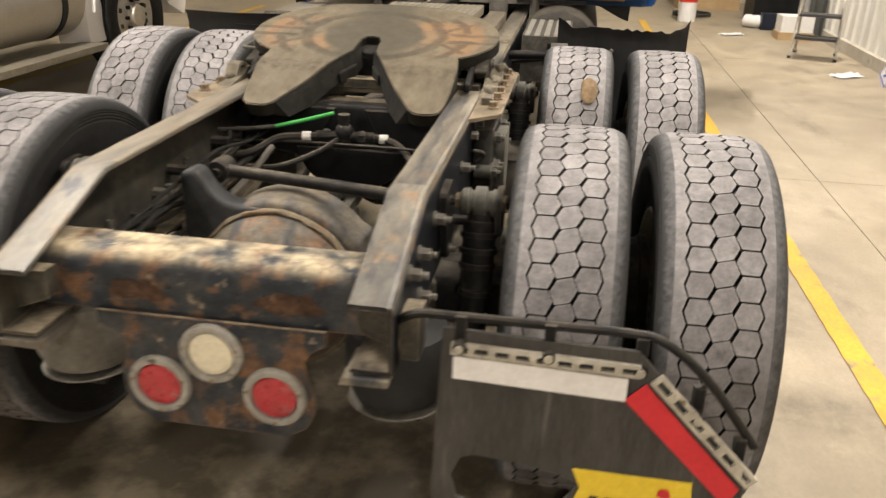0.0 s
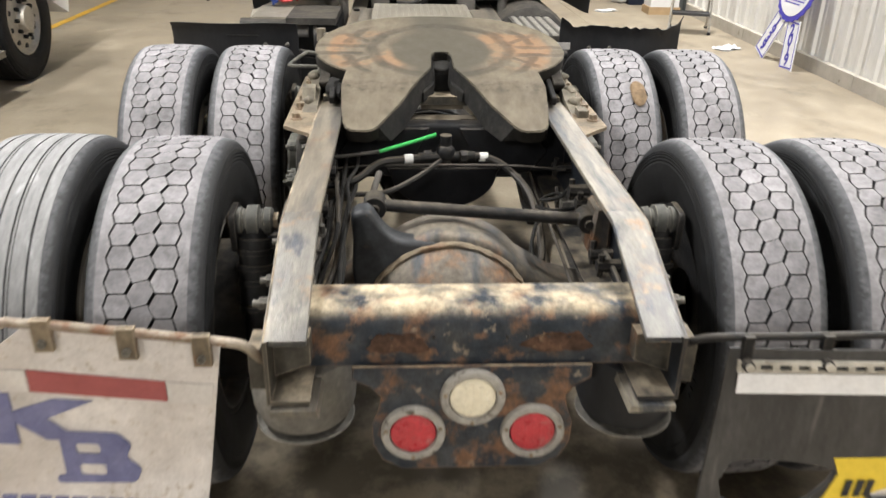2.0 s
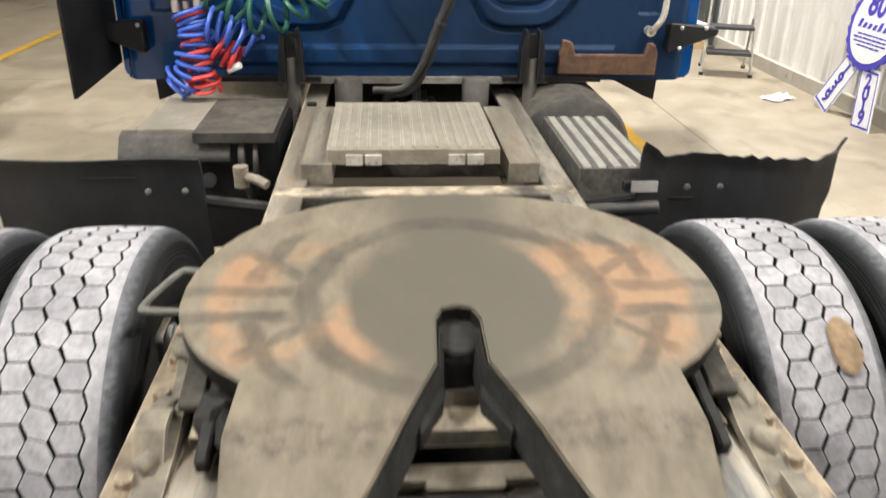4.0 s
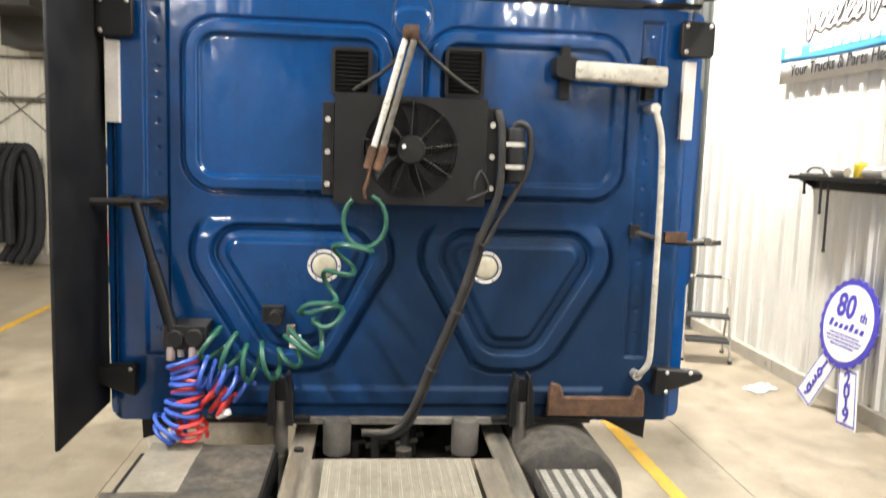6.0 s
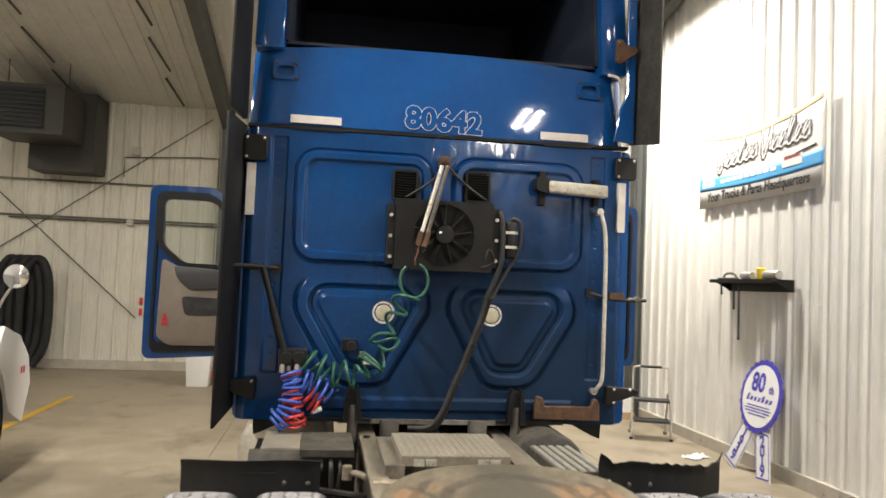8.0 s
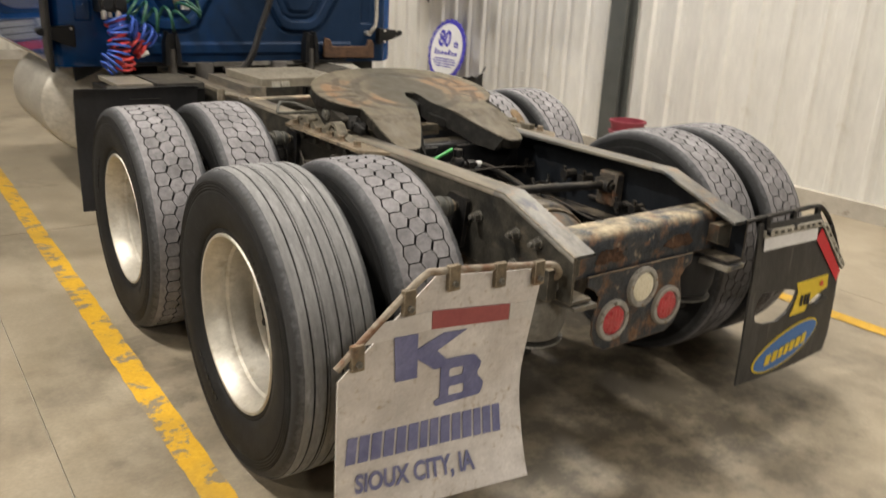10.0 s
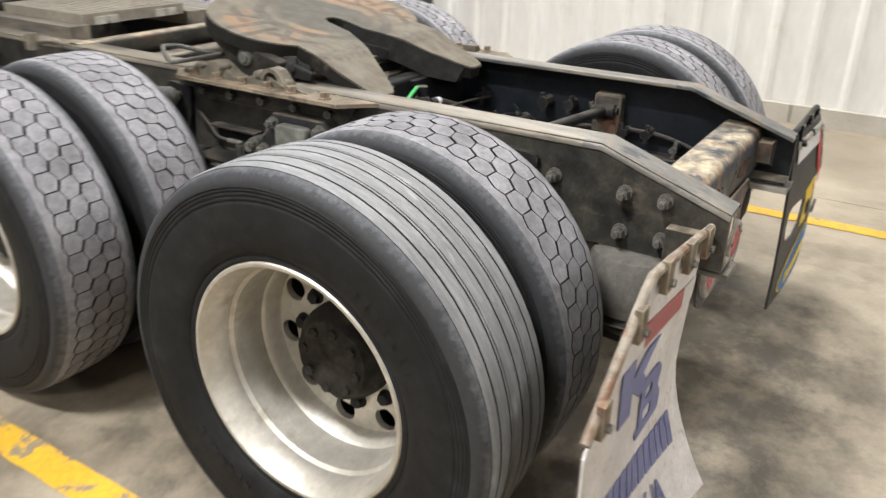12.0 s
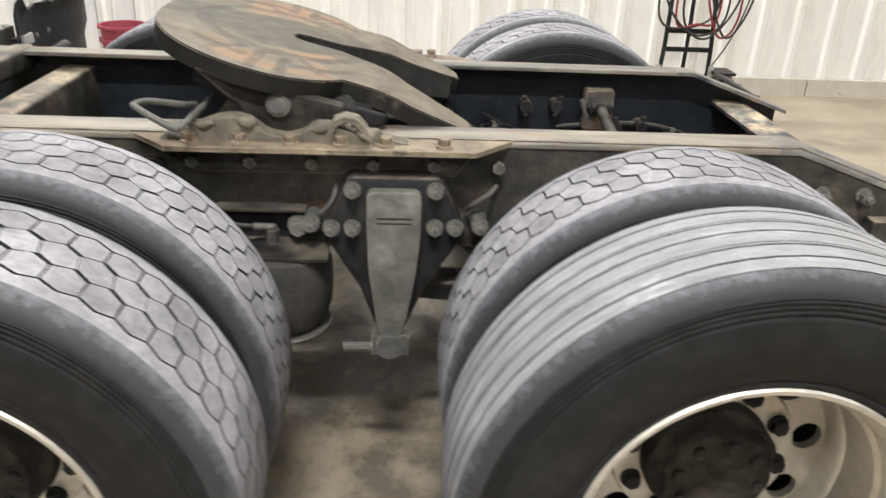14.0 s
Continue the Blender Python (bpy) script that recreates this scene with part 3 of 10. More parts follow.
def obj(name, bm, material, parent=None, label="", angle=35, m=None):
    me = bpy.data.meshes.new(name)
    bm.to_mesh(me)
    bm.free()
    mats = material if isinstance(material, (list, tuple)) else [material]
    for k in mats:
        me.materials.append(k)
    ob = new(name, me)
    if angle:
        shade(ob, angle)
    if parent:
        ob.parent = parent
    if m is not None:
        ob.matrix_basis = m
    if label:
        tagged(ob, label)
    return ob


def part(name, bm, material, parent, label="", angle=35, m=None):
    return obj(name, bm, material, parent, label, angle, m)


def thing(name, label, category, at=(0, 0, 0), group="", kind=""):
    ob = new(name)
    ob.empty_display_size = 0.1
    ob.location = at
    return tagged(ob, label, category, group, kind)


def share(name, me, parent, m):
    """One more object on a mesh that exists already."""
    ob = new(name, me)
    ob.parent = parent
    ob.matrix_basis = m
    return ob


def outline_fill(bm, loops, axis, a, b):
    """A flat plate with holes: outlines (first the rim, then the holes) pushed from a to b."""
    def at(p, t):
        return {"x": (t, p[0], p[1]), "y": (p[0], t, p[1]), "z": (p[0], p[1], t)}[axis]
    sides, caps = [], []
    for t in (a, b):
        edges, rings = [], []
        for loop in loops:
            vs = [bm.verts.new(at(p, t)) for p in loop]
            rings.append(vs)
            edges += [bm.edges.new((vs[i], vs[(i + 1) % len(vs)])) for i in range(len(vs))]
        bmesh.ops.triangle_fill(bm, use_beauty=True, use_dissolve=False, edges=edges)
        sides.append(rings)
    for A, B in zip(*sides):
        for i in range(len(A)):
            j = (i + 1) % len(A)
            bm.faces.new((A[i], A[j], B[j], B[i]))
    bmesh.ops.recalc_face_normals(bm, faces=bm.faces[:])


def circle(cx, cy, r, n=20, a0=0.0):
    return [(cx + r * math.cos(a0 + 2 * math.pi * k / n), cy + r * math.sin(a0 + 2 * math.pi * k / n)) for k in range(n)]


def rounded(pts, r, n=5):
    """An outline with rounded corners."""
    out, k = [], len(pts)
    for i in range(k):
        a, b, c = (Vector(pts[(i + d) % k]) for d in (-1, 0, 1))
        u, v = (a - b), (c - b)
        rr = min(r, u.length * 0.45, v.length * 0.45)
        p, q = b + u.normalized() * rr, b + v.normalized() * rr
        for s in range(n + 1):
            t = s / n
            w = (1 - t) ** 2 * p + 2 * t * (1 - t) * b + t * t * q
            out.append((w.x, w.y))
    return out


def letters(body, size, sx=1.0, shear=0.0, offset=0.0, extrude=0.001, bold=0.0):
    """A mesh of the built-in font, lying in the xz plane, facing -y, centred."""
    cu = bpy.data.curves.new("letters", "FONT")
    cu.body, cu.size, cu.align_x, cu.align_y, cu.shear, cu.offset, cu.extrude = body, size, "CENTER", "CENTER", shear, offset + bold, extrude
    cu.resolution_u = 4
    ob = new("letters", cu)
    dg = bpy.context.evaluated_depsgraph_get()
    me = bpy.data.meshes.new_from_object(ob.evaluated_get(dg))
    bpy.data.objects.remove(ob)
    me.transform(Matrix.Rotation(radians(90), 4, "X") @ Matrix.Diagonal((sx, 1, 1, 1)))
    return me


def lettering(name, body, size, material, parent, m, sx=1.0, shear=0.0, offset=0.0, extrude=0.001, label=""):
    me = letters(body, size, sx, shear, offset, extrude)
    me.materials.clear()
    me.materials.append(material)
    me.name = name
    ob = share(name, me, parent, m)
    return tagged(ob, label) if label else ob

# ---- the hall ----
X0, X1, Y0, Y1 = -13.0, 3.97, -10.0, 13.6


def slab_floor():
    bm = bm_new()
    box(bm, X0 - 0.3, X1 + 0.3, Y0 - 0.3, Y1 + 0.3, -0.2, -0.012)
    base = tagged(obj("floor", bm, M["sill"]), "stained beige concrete workshop floor with saw-cut joints", "floor", kind="structure")
    xs = [X0, -9.4, -5.3, -1.72, 2.3, X1]
    ys = [Y0, -6.4, -2.0, 2.95, 7.4, 11.0, Y1]
    for i in range(len(xs) - 1):
        for j in range(len(ys) - 1):
            bm = bm_new()
            g = 0.0025
            box(bm, xs[i] + g, xs[i + 1] - g, ys[j] + g, ys[j + 1] - g, -0.1, 0.0)
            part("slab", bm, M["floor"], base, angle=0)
    return base


floor = slab_floor()


def floor_line(pts, w, label):
    bm = bm_new()
    (xa, ya), (xb, yb) = pts
    n = max(2, int(math.hypot(xb - xa, yb - ya) / 0.06))
    d = Vector((xb - xa, yb - ya)).normalized()
    s = Vector((-d.y, d.x))
    rnd = random.Random(4)
    rows = []
    for k in range(n + 1):
        c = Vector((xa, ya)).lerp(Vector((xb, yb)), k / n)
        a, b = c + s * (w / 2 + rnd.uniform(-0.003, 0.003)), c - s * (w / 2 + rnd.uniform(-0.003, 0.003))
        rows.append((bm.verts.new((a.x, a.y, 0.004)), bm.verts.new((b.x, b.y, 0.004))))
    for r, t in zip(rows, rows[1:]):
        bm.faces.new((r[0], r[1], t[1], t[0]))
    bmesh.ops.recalc_face_normals(bm, faces=bm.faces[:])
    return tagged(obj("floor_marking", bm, M["yellow_worn"] if "worn" in label else M["yellow"], angle=0), label, "floor marking", kind="structure")


floor_line(((-1.34, -8.5), (-1.36, 12.2)), 0.10, "worn yellow lane line painted on the concrete")
floor_line(((2.05, -8.5), (1.69, 10.5)), 0.10, "yellow lane line painted on the concrete")
floor_line(((-4.15, 3.0), (-4.15, 10.2)), 0.10, "faded yellow lane line painted on the concrete")


def rib_profile(width, pitch=0.28, rise=0.028):
    """Across a wall panel: (along, out)."""
    pts, n = [], round(width / pitch)
    for k in range(n):
        u = k * pitch
        pts += [(u, 0), (u + 0.085, 0), (u + 0.105, rise), (u + 0.145, rise), (u + 0.165, 0), (u + 0.20, 0), (u + 0.208, 0.005), (u + 0.222, 0.005), (u + 0.23, 0)]
    return pts + [(n * pitch, 0)]


def panel_mesh(name, width, height, material):
    bm = bm_new()
    prof = rib_profile(width)
    rows = [[bm.verts.new((u, -o, z)) for u, o in prof] for z in (0, height)]
    for k in range(len(prof) - 1):
        bm.faces.new((rows[0][k], rows[0][k + 1], rows[1][k + 1], rows[1][k]))
    bmesh.ops.recalc_face_normals(bm, faces=bm.faces[:])
    # screws in rows across the panel
    for zz in (0.55, 1.62, 2.75, 3.85):
        k = 0.0
        while k + 0.05 < width:
            cyl(bm, (k + 0.045, 0.002, zz), (k + 0.045, -0.006, zz), 0.007, seg=6)
            k += 0.28
    me = bpy.data.meshes.new(name)
    bm.to_mesh(me)
    bm.free()
    me.materials.append(material)
    return me


def cladding(name, label, start, angle, length, z0, tops, material):
    """A wall: a solid backing with ribbed sheet panels hung on it, panel by panel, up to the roof."""
    m = Matrix.Translation((start[0], start[1], 0)) @ Matrix.Rotation(radians(angle), 4, "Z")
    bm = bm_new()
    prism(bm, [(0, 0), (length, 0)] + [(length * k / 12, tops(length * k / 12) + 0.06) for k in range(12, -1, -1)], "y", 0.012, 0.22)
    wall = tagged(obj(name, bm, M["sill"], m=m, angle=0), label, "wall", kind="structure")
    w = 0.84
    made = {}
    for k in range(math.ceil(length / w)):
        h = round(max(tops(k * w), tops(min(length, k * w + w))) - z0, 2)
        if h not in made:
            made[h] = panel_mesh("wall_panel", w, h, material)
        share("wall_panel", made[h], wall, pose(k * w, 0, z0))
    return wall


# local y is into the wall; panels face -y
wall_east = cladding("wall_east", "white ribbed metal wall above a concrete sill", (X1, Y1), -90, Y1 - Y0, 0.13, lambda u: roof_z(Y1 - u), M["wallmetal"])
wall_north = cladding("wall_north", "cream ribbed metal wall of the hall", (X0, Y1), 0, X1 - X0, 0.16, lambda u: roof_z(Y1), M["wallback"])
wall_west = cladding("wall_west", "cream ribbed metal wall of the hall", (X0, Y0), 90, Y1 - Y0, 0.16, lambda u: roof_z(Y0 + u), M["wallback"])
# never in view; kept grey so less light bounces onto the cab
wall_south = cladding("wall_south", "unseen ribbed wall, grey to dim its bounced light", (X1, Y0), 180, X1 - X0, 0.2, lambda u: roof_z(Y0), M["unseen_wall_grey"])


def make_ceiling():
    bm = bm_new()
    for ya, yb in ((Y0 - 0.25, RIDGE_Y), (RIDGE_Y, Y1 + 0.25)):
        za, zb = roof_z(ya), roof_z(yb)
        prism(bm, [(ya, za + 0.004), (yb, zb + 0.004), (yb, zb + 0.2), (ya, za + 0.2)], "x", X0 - 0.25, X1 + 0.25)
        x = X0
        while x < X1 - 0.05:
            prism(bm, [(ya, za - 0.022), (yb, zb - 0.022), (yb, zb), (ya, za)], "x", x, x + 0.045)
            prism(bm, [(ya, za - 0.006), (yb, zb - 0.006), (yb, zb), (ya, za)], "x", x + 0.15, x + 0.16)
            x += 0.3
    return tagged(obj("ceiling", bm, M["ceilpanel"], angle=0), "off-white ribbed metal ceiling sloping to the eaves", "ceiling", kind="structure")


make_ceiling()


def sill_run(name, x0, x1, y0, y1, h):
    bm = bm_new()
    box(bm, x0, x1, y0, y1, 0, h)
    bevel_all(bm, 0.01, 2)
    return tagged(obj(name, bm, M["sill"]), "rough concrete sill along the foot of the wall", "sill", kind="structure")


y = Y0 + 0.02
while y < Y1 - 0.2:
    sill_run("baseboard", 3.90, X1 - 0.002, y, min(y + 2.44, Y1 - 0.1), 0.135)
    y += 2.45
sill_run("baseboard", X0 + 0.1, 3.88, Y1 - 0.07, Y1 - 0.002, 0.16)


def steel_column(x, y, axis="x", w=0.2, d=0.16):
    """An I-section column against a wall."""
    bm = bm_new()
    t = 0.014
    if axis == "x":
        box(bm, x - d, x - d + t, y - w / 2, y + w / 2, 0, roof_z(y))
        box(bm, x - t, x, y - w / 2, y + w / 2, 0, roof_z(y))
        box(bm, x - d + t, x - t, y - 0.006, y + 0.006, 0, roof_z(y))
        box(bm, x - d - 0.05, x + 0.0, y - w / 2 - 0.05, y + w / 2 + 0.05, 0, 0.02)
    else:
        box(bm, x - w / 2, x + w / 2, y - d, y - d + t, 0, roof_z(y))
        box(bm, x - w / 2, x + w / 2, y - t, y, 0, roof_z(y))
        box(bm, x - 0.006, x + 0.006, y - d + t, y - t, 0, roof_z(y))
        box(bm, x - w / 2 - 0.05, x + w / 2 + 0.05, y - d - 0.05, y, 0, 0.02)
    return tagged(obj("column", bm, M["column"], angle=0), "dark grey-green steel column standing against the wall", "column", kind="structure")


for cy in (3.05, 9.27, -4.2):
    steel_column(3.895, cy)
for cx in (-2.6, -8.2):
    steel_column(cx, 13.52, "y")


def rafter(x, w, h, material, label):
    """A sloping roof beam on either side of the ridge."""
    bm = bm_new()
    for ya, yb in ((Y0 + 0.1, RIDGE_Y), (RIDGE_Y, Y1 - 0.1)):
        za, zb = roof_z(ya) - 0.03, roof_z(yb) - 0.03
        prism(bm, [(ya, za - h), (yb, zb - h), (yb, zb), (ya, za)], "x", x - w / 2, x + w / 2)
    return tagged(obj("roof_beam", bm, material, angle=0), label, "beam", kind="structure")


rafter(-2.62, 0.16, 0.42, M["column"], "dark steel rafter under the sloping ceiling")
rafter(-8.2, 0.16, 0.42, M["column"], "dark steel rafter under the sloping ceiling")
rafter(3.80, 0.16, 0.3, M["column"], "dark steel rafter along the gable wall")
for py in (12.3, 10.9, 9.4, 7.9):
    for px in (-3.55, -5.4):
        bm = bm_new()
        cyl(bm, (px, py, roof_z(py) - 0.05), (px + 0.12, py + 1.1, roof_z(py + 1.1) - 0.05), 0.02, seg=6)
        tagged(obj("roof_brace", bm, M["ducting"]), "thin dark brace under the ceiling", "brace", group="roof braces", kind="structure")
for gz in (3.42, 2.76):
    bm = bm_new()
    box(bm, X0 + 0.2, 3.6, Y1 - 0.055, Y1 - 0.032, gz - 0.02, gz + 0.02)
    tagged(obj("trim", bm, M["ducting"], angle=0), "thin dark rail fixed across the wall", "rail", kind="structure")


def conduits():
    t = thing("electrical_conduit", "grey conduit with small junction boxes on the end wall", "conduit", (-4.0, 13.5, 0))
    o = Matrix.Translation((4.0, -13.5, 0))
    bm = bm_new()
    tube(bm, [(-6.4, 13.53, 2.71), (-2.4, 13.53, 2.71)], 0.014, 6)
    part("pipe", bm, M["ducting"], t, m=o)
    bm = bm_new()
    tube(bm, [(-4.45, 13.53, 3.55), (-4.45, 13.53, 3.92), (-3.1, 13.53, 4.0), (-2.75, 13.53, 4.0), (-2.75, 13.53, 3.4)], 0.013, 6)
    part("pipe", bm, M["ducting"], t, m=o)
    for px, pz, s in ((-4.28, 2.71, 0.055), (-4.25, 4.05, 0.075)):
        part("junction_box", rbox(px - s, px + s, 13.46, 13.56, pz - s, pz + s, 0.008), M["galv"], t, m=o)
    return t


conduits()


def bracing(xa, za, xb, zb):
    bm = bm_new()
    cyl(bm, (xa, 13.545, za), (xb, 13.545, zb), 0.011, seg=6)
    return tagged(obj("brace_rod", bm, M["ducting"]), "thin steel brace rod across the end wall", "brace rod", group="wall bracing", kind="structure")


bracing(-7.3, 3.8, -4.1, 0.95)
bracing(-7.3, 1.6, -2.9, 4.75)


def heater():
    t = thing("unit_heater", "dark sheet-steel heater duct hung under the ceiling", "heater", (-5.4, 12.6, 3.5))
    m = Matrix.Translation((5.4, -12.6, -3.5))
    bm = rbox(-6.1, -4.95, 11.6, 12.7, 3.95, 4.75, 0.01)
    part("housing", bm, M["heater"], t, m=m)
    bm = bm_new()
    box(bm, -6.0, -5.25, 11.58, 11.597, 4.03, 4.67)
    part("outlet", bm, M["black"], t, "dark louvred outlet", m=m)
    for k in range(9):
        bm = bm_new()
        box(bm, -6.0, -5.25, 11.55, 11.578, 4.06 + 0.07 * k, 4.075 + 0.07 * k)
        part("louvre", bm, M["heater"], t, m=m)
    bm = rbox(-5.85, -4.78, 12.75, 13.5, 3.52, 4.9, 0.01)
    part("duct", bm, M["heater"], t, m=m)
    for hx in (-6.0, -5.05):
        bm = bm_new()
        cyl(bm, (hx, 12.1, 4.74), (hx, 12.1, roof_z(12.1)), 0.008, seg=6)
        part("hanger", bm, M["heater"], t, m=m)
    return t


heater()


def ceiling_strip(x, y):
    t = thing("strip_light", "twin-tube fluorescent strip light hung under the roof", "ceiling light", (x, y, lamp_z(y)), "ceiling strip lights")
    bm = bm_new()
    box(bm, -0.16, 0.16, -0.7, 0.7, 0.04, 0.09)
    prism(bm, [(-0.05, 0.04), (0.05, 0.04), (0.03, -0.02), (-0.03, -0.02)], "y", -0.68, 0.68)
    part("housing", bm, M["whitepaint"], t)
    for s in (-0.1, 0.1):
        bm = bm_new()
        cyl(bm, (s, -0.61, 0.0), (s, 0.61, 0.0), 0.017, seg=12)
        ob = part("tube", bm, M["glow"], t, "glowing white tube")
        ob.visible_shadow = True
    for hy in (-0.5, 0.5):
        bm = bm_new()
        cyl(bm, (0, hy, 0.09), (0, hy, roof_z(y + hy) - lamp_z(y)), 0.006, seg=6)
        part("hanger", bm, M["ducting"], t)
    return t


for lx, ly in LAMPS:
    ceiling_strip(lx, ly)


def short_strip(x, y, z):
    """The short twin-tube lamp hung low behind the cab."""
    t = thing("strip_light", "short twin-tube strip light hung on rods", "ceiling light", (x, y, z), "ceiling strip lights")
    bm = bm_new()
    box(bm, -0.14, 0.14, -0.42, 0.42, 0.035, 0.08)
    part("housing", bm, M["whitepaint"], t)
    for s in (-0.08, 0.08):
        bm = bm_new()
        cyl(bm, (s, -0.36, 0.018), (s, 0.36, 0.018), 0.012, seg=12)
        part("tube", bm, M["glow"], t, "glowing white tube")
        bm = bm_new()
        cyl(bm, (0, 4 * s, 0.08), (0, 4 * s, roof_z(y + 4 * s) - z), 0.006, seg=6)
        part("hanger", bm, M["ducting"], t)
    return t


short_strip(1.5, -0.2, 4.7)

# ---- the road tractor ----
truck = thing("road_tractor", "blue sleeper-cab road tractor with bare dusty rear chassis", "truck")
# the sprung chassis and cab sit a little back and up on the axles
SET = Vector((0.0, -0.04, 0.016))
truck.location = SET

TR, TW = 0.515, 0.142


def ring_tyre(grooved):
    """The carcass: sidewalls, bead and the floor of the tread grooves. Its axis is x, the outside at +x."""
    bm = bm_new()
    side = [(0.104, 0.291), (0.117, 0.300), (0.122, 0.312), (0.119, 0.318), (0.124, 0.322), (0.130, 0.345), (0.139, 0.385), (0.1415, 0.415), (0.1405, 0.434)]
    for r in (0.440, 0.450, 0.459, 0.467):
        side += [(0.1405, r), (0.1385, r + 0.0015), (0.1385, r + 0.0035), (0.1403, r + 0.005)]
    side += [(0.1375, 0.476), (0.1335, 0.483), (0.131, 0.490)]
    mid = [(0.122, 0.492), (0.06, 0.492), (0.0, 0.492)]
    prof = side + mid
    prof += [(-u, r) for u, r in prof[-2::-1]]
    revolve(bm, prof, "x", 72)
    return bm


def block_tread():
    """Shoulder ribs and three rows of six-sided blocks with narrow grooves between."""
    bm = bm_new()
    n = 54
    p = 2 * math.pi / n

    jit = random.Random(9)

    def top(u):
        return TR - 0.9 * u * u * 0.35

    def cell(pts):
        """One block, its edges drawn in: wide slots on one slant of the zigzags, tight cuts on the others."""
        q = [Vector((u, a * TR)) for u, a in pts]
        if sum(v.x * w.y - w.x * v.y for v, w in zip(q, q[1:] + q[:1])) < 0:
            q.reverse()
        lines = []
        for v, w in zip(q, q[1:] + q[:1]):
            d = (w - v).normalized()
            if abs(w.x - v.x) > 0.03:
                gap = 0.0021 if max(abs(v.x), abs(w.x)) > 0.05 else 0.0013
            else:
                gap = 0.0034 if d.x * d.y > 0 else 0.0019
            n = Vector((-d.y, d.x)) * (gap + jit.uniform(-0.0003, 0.0003))
            lines.append((v + n, d))
        hi, lo = [], []
        for (p, d), (r, e) in zip(lines[-1:] + lines[:-1], lines):
            det = d.x * e.y - d.y * e.x
            k = ((r.x - p.x) * e.y - (r.y - p.y) * e.x) / det if abs(det) > 1e-6 else 0.0
            c = p + d * k
            ang = c.y / TR
            for out, rad in ((hi, top(c.x)), (lo, 0.490)):
                out.append(bm.verts.new((c.x, rad * math.cos(ang), rad * math.sin(ang))))
        bm.faces.new(hi)
        for i in range(len(hi)):
            j = (i + 1) % len(hi)
            bm.faces.new((hi[i], lo[i], lo[j], hi[j]))

    w0, w1, e0, e1 = 0.019, 0.033, 0.074, 0.084
    for k in range(n):
        a = k * p
        for s in (-1, 1):
            cell([(s * e0, a), (s * w1, a), (s * w0, a + p / 2), (s * w1, a + p), (s * e0, a + p), (s * e1, a + p / 2)])
        cell([(-w1, a - 0.03 * p), (-w0, a + p * 0.42), (w0, a + p * 0.58), (w1, a + 0.03 * p), (w0, a - p * 0.42), (-w0, a - p * 0.58)])
    # shoulder ribs with a wavy inner edge
    m = n * 2
    for s in (-1, 1):
        rows = []
        for k in range(m):
            a = math.pi * k / n
            inner = (e1 + 0.0022) if k % 2 else (e0 + 0.0022)
            row = []
            for u, r in ((inner, 0.490), (inner, top(inner)), (0.097, 0.5115), (0.106, 0.509)):
                row.append(bm.verts.new((s * u, r * math.cos(a), r * math.sin(a))))
            rows.append(row)
        for k in range(m):
            A, B = rows[k], rows[(k + 1) % m]
            for i in range(len(A) - 1):
                bm.faces.new((A[i], A[i + 1], B[i + 1], B[i]))
    bmesh.ops.recalc_face_normals(bm, faces=bm.faces[:])
    return bm


def shoulder_band():
    """The scuffed band between tread and sidewall, on both sides."""
    bm = bm_new()
    for s in (-1, 1):
        revolve(bm, [(s * u, r) for u, r in ((0.106, 0.509), (0.115, 0.506), (0.124, 0.501), (0.131, 0.4945), (0.135, 0.4865), (0.1375, 0.476), (0.136, 0.470))], "x", 72)
    return bm


def rib_tread():
    """Five straight ribs with narrow double grooves."""
    bm = bm_new()
    edges = [(-0.112, -0.0855), (-0.0805, -0.0472), (-0.0448, -0.040), (-0.0355, -0.0045), (0.0003, 0.0358), (0.0382, 0.0435), (0.048, 0.0815), (0.0865, 0.112)]
    for a, b in edges:
        def r(u):
            return TR - 0.0002 - (0 if abs(u) < 0.1 else 16 * (abs(u) - 0.1) ** 2) - 0.3 * u * u
        us = [a + (b - a) * k / 6 for k in range(7)]
        prof = [(a, 0.49)] + [(u, r(u)) for u in us] + [(b, 0.49)]
        revolve(bm, prof, "x", 72)
    return bm


def dish_rim():
    """Polished wheel: lip, deep barrel and a set-back disc with ten round openings."""
    bm = bm_new()
    lip = [(-0.10, 0.285), (-0.108, 0.300), (-0.118, 0.302), (-0.12, 0.292), (-0.112, 0.27), (0.0, 0.262), (0.103, 0.285), (0.106, 0.299), (0.116, 0.303), (0.122, 0.2985), (0.121, 0.291),
           (0.112, 0.284), (0.098, 0.281), (0.088, 0.274), (0.045, 0.271), (0.036, 0.263), (0.0, 0.260), (-0.05, 0.257), (-0.06, 0.249), (-0.095, 0.246), (-0.104, 0.242)]
    revolve(bm, lip, "x", 64)
    hz = circle(0, 0, 0.245, 60)
    holes = [circle(0.208 * math.cos(a), 0.208 * math.sin(a), 0.031, 20) for a in [2 * math.pi * (k + 0.5) / 10 for k in range(10)]]
    outline_fill(bm, [hz, *holes, circle(0, 0, 0.11, 40)], "x", -0.122, -0.104)
    revolve(bm, [(-0.104, 0.180), (-0.094, 0.176), (-0.094, 0.112), (-0.11, 0.108)], "x", 60)
    return bm


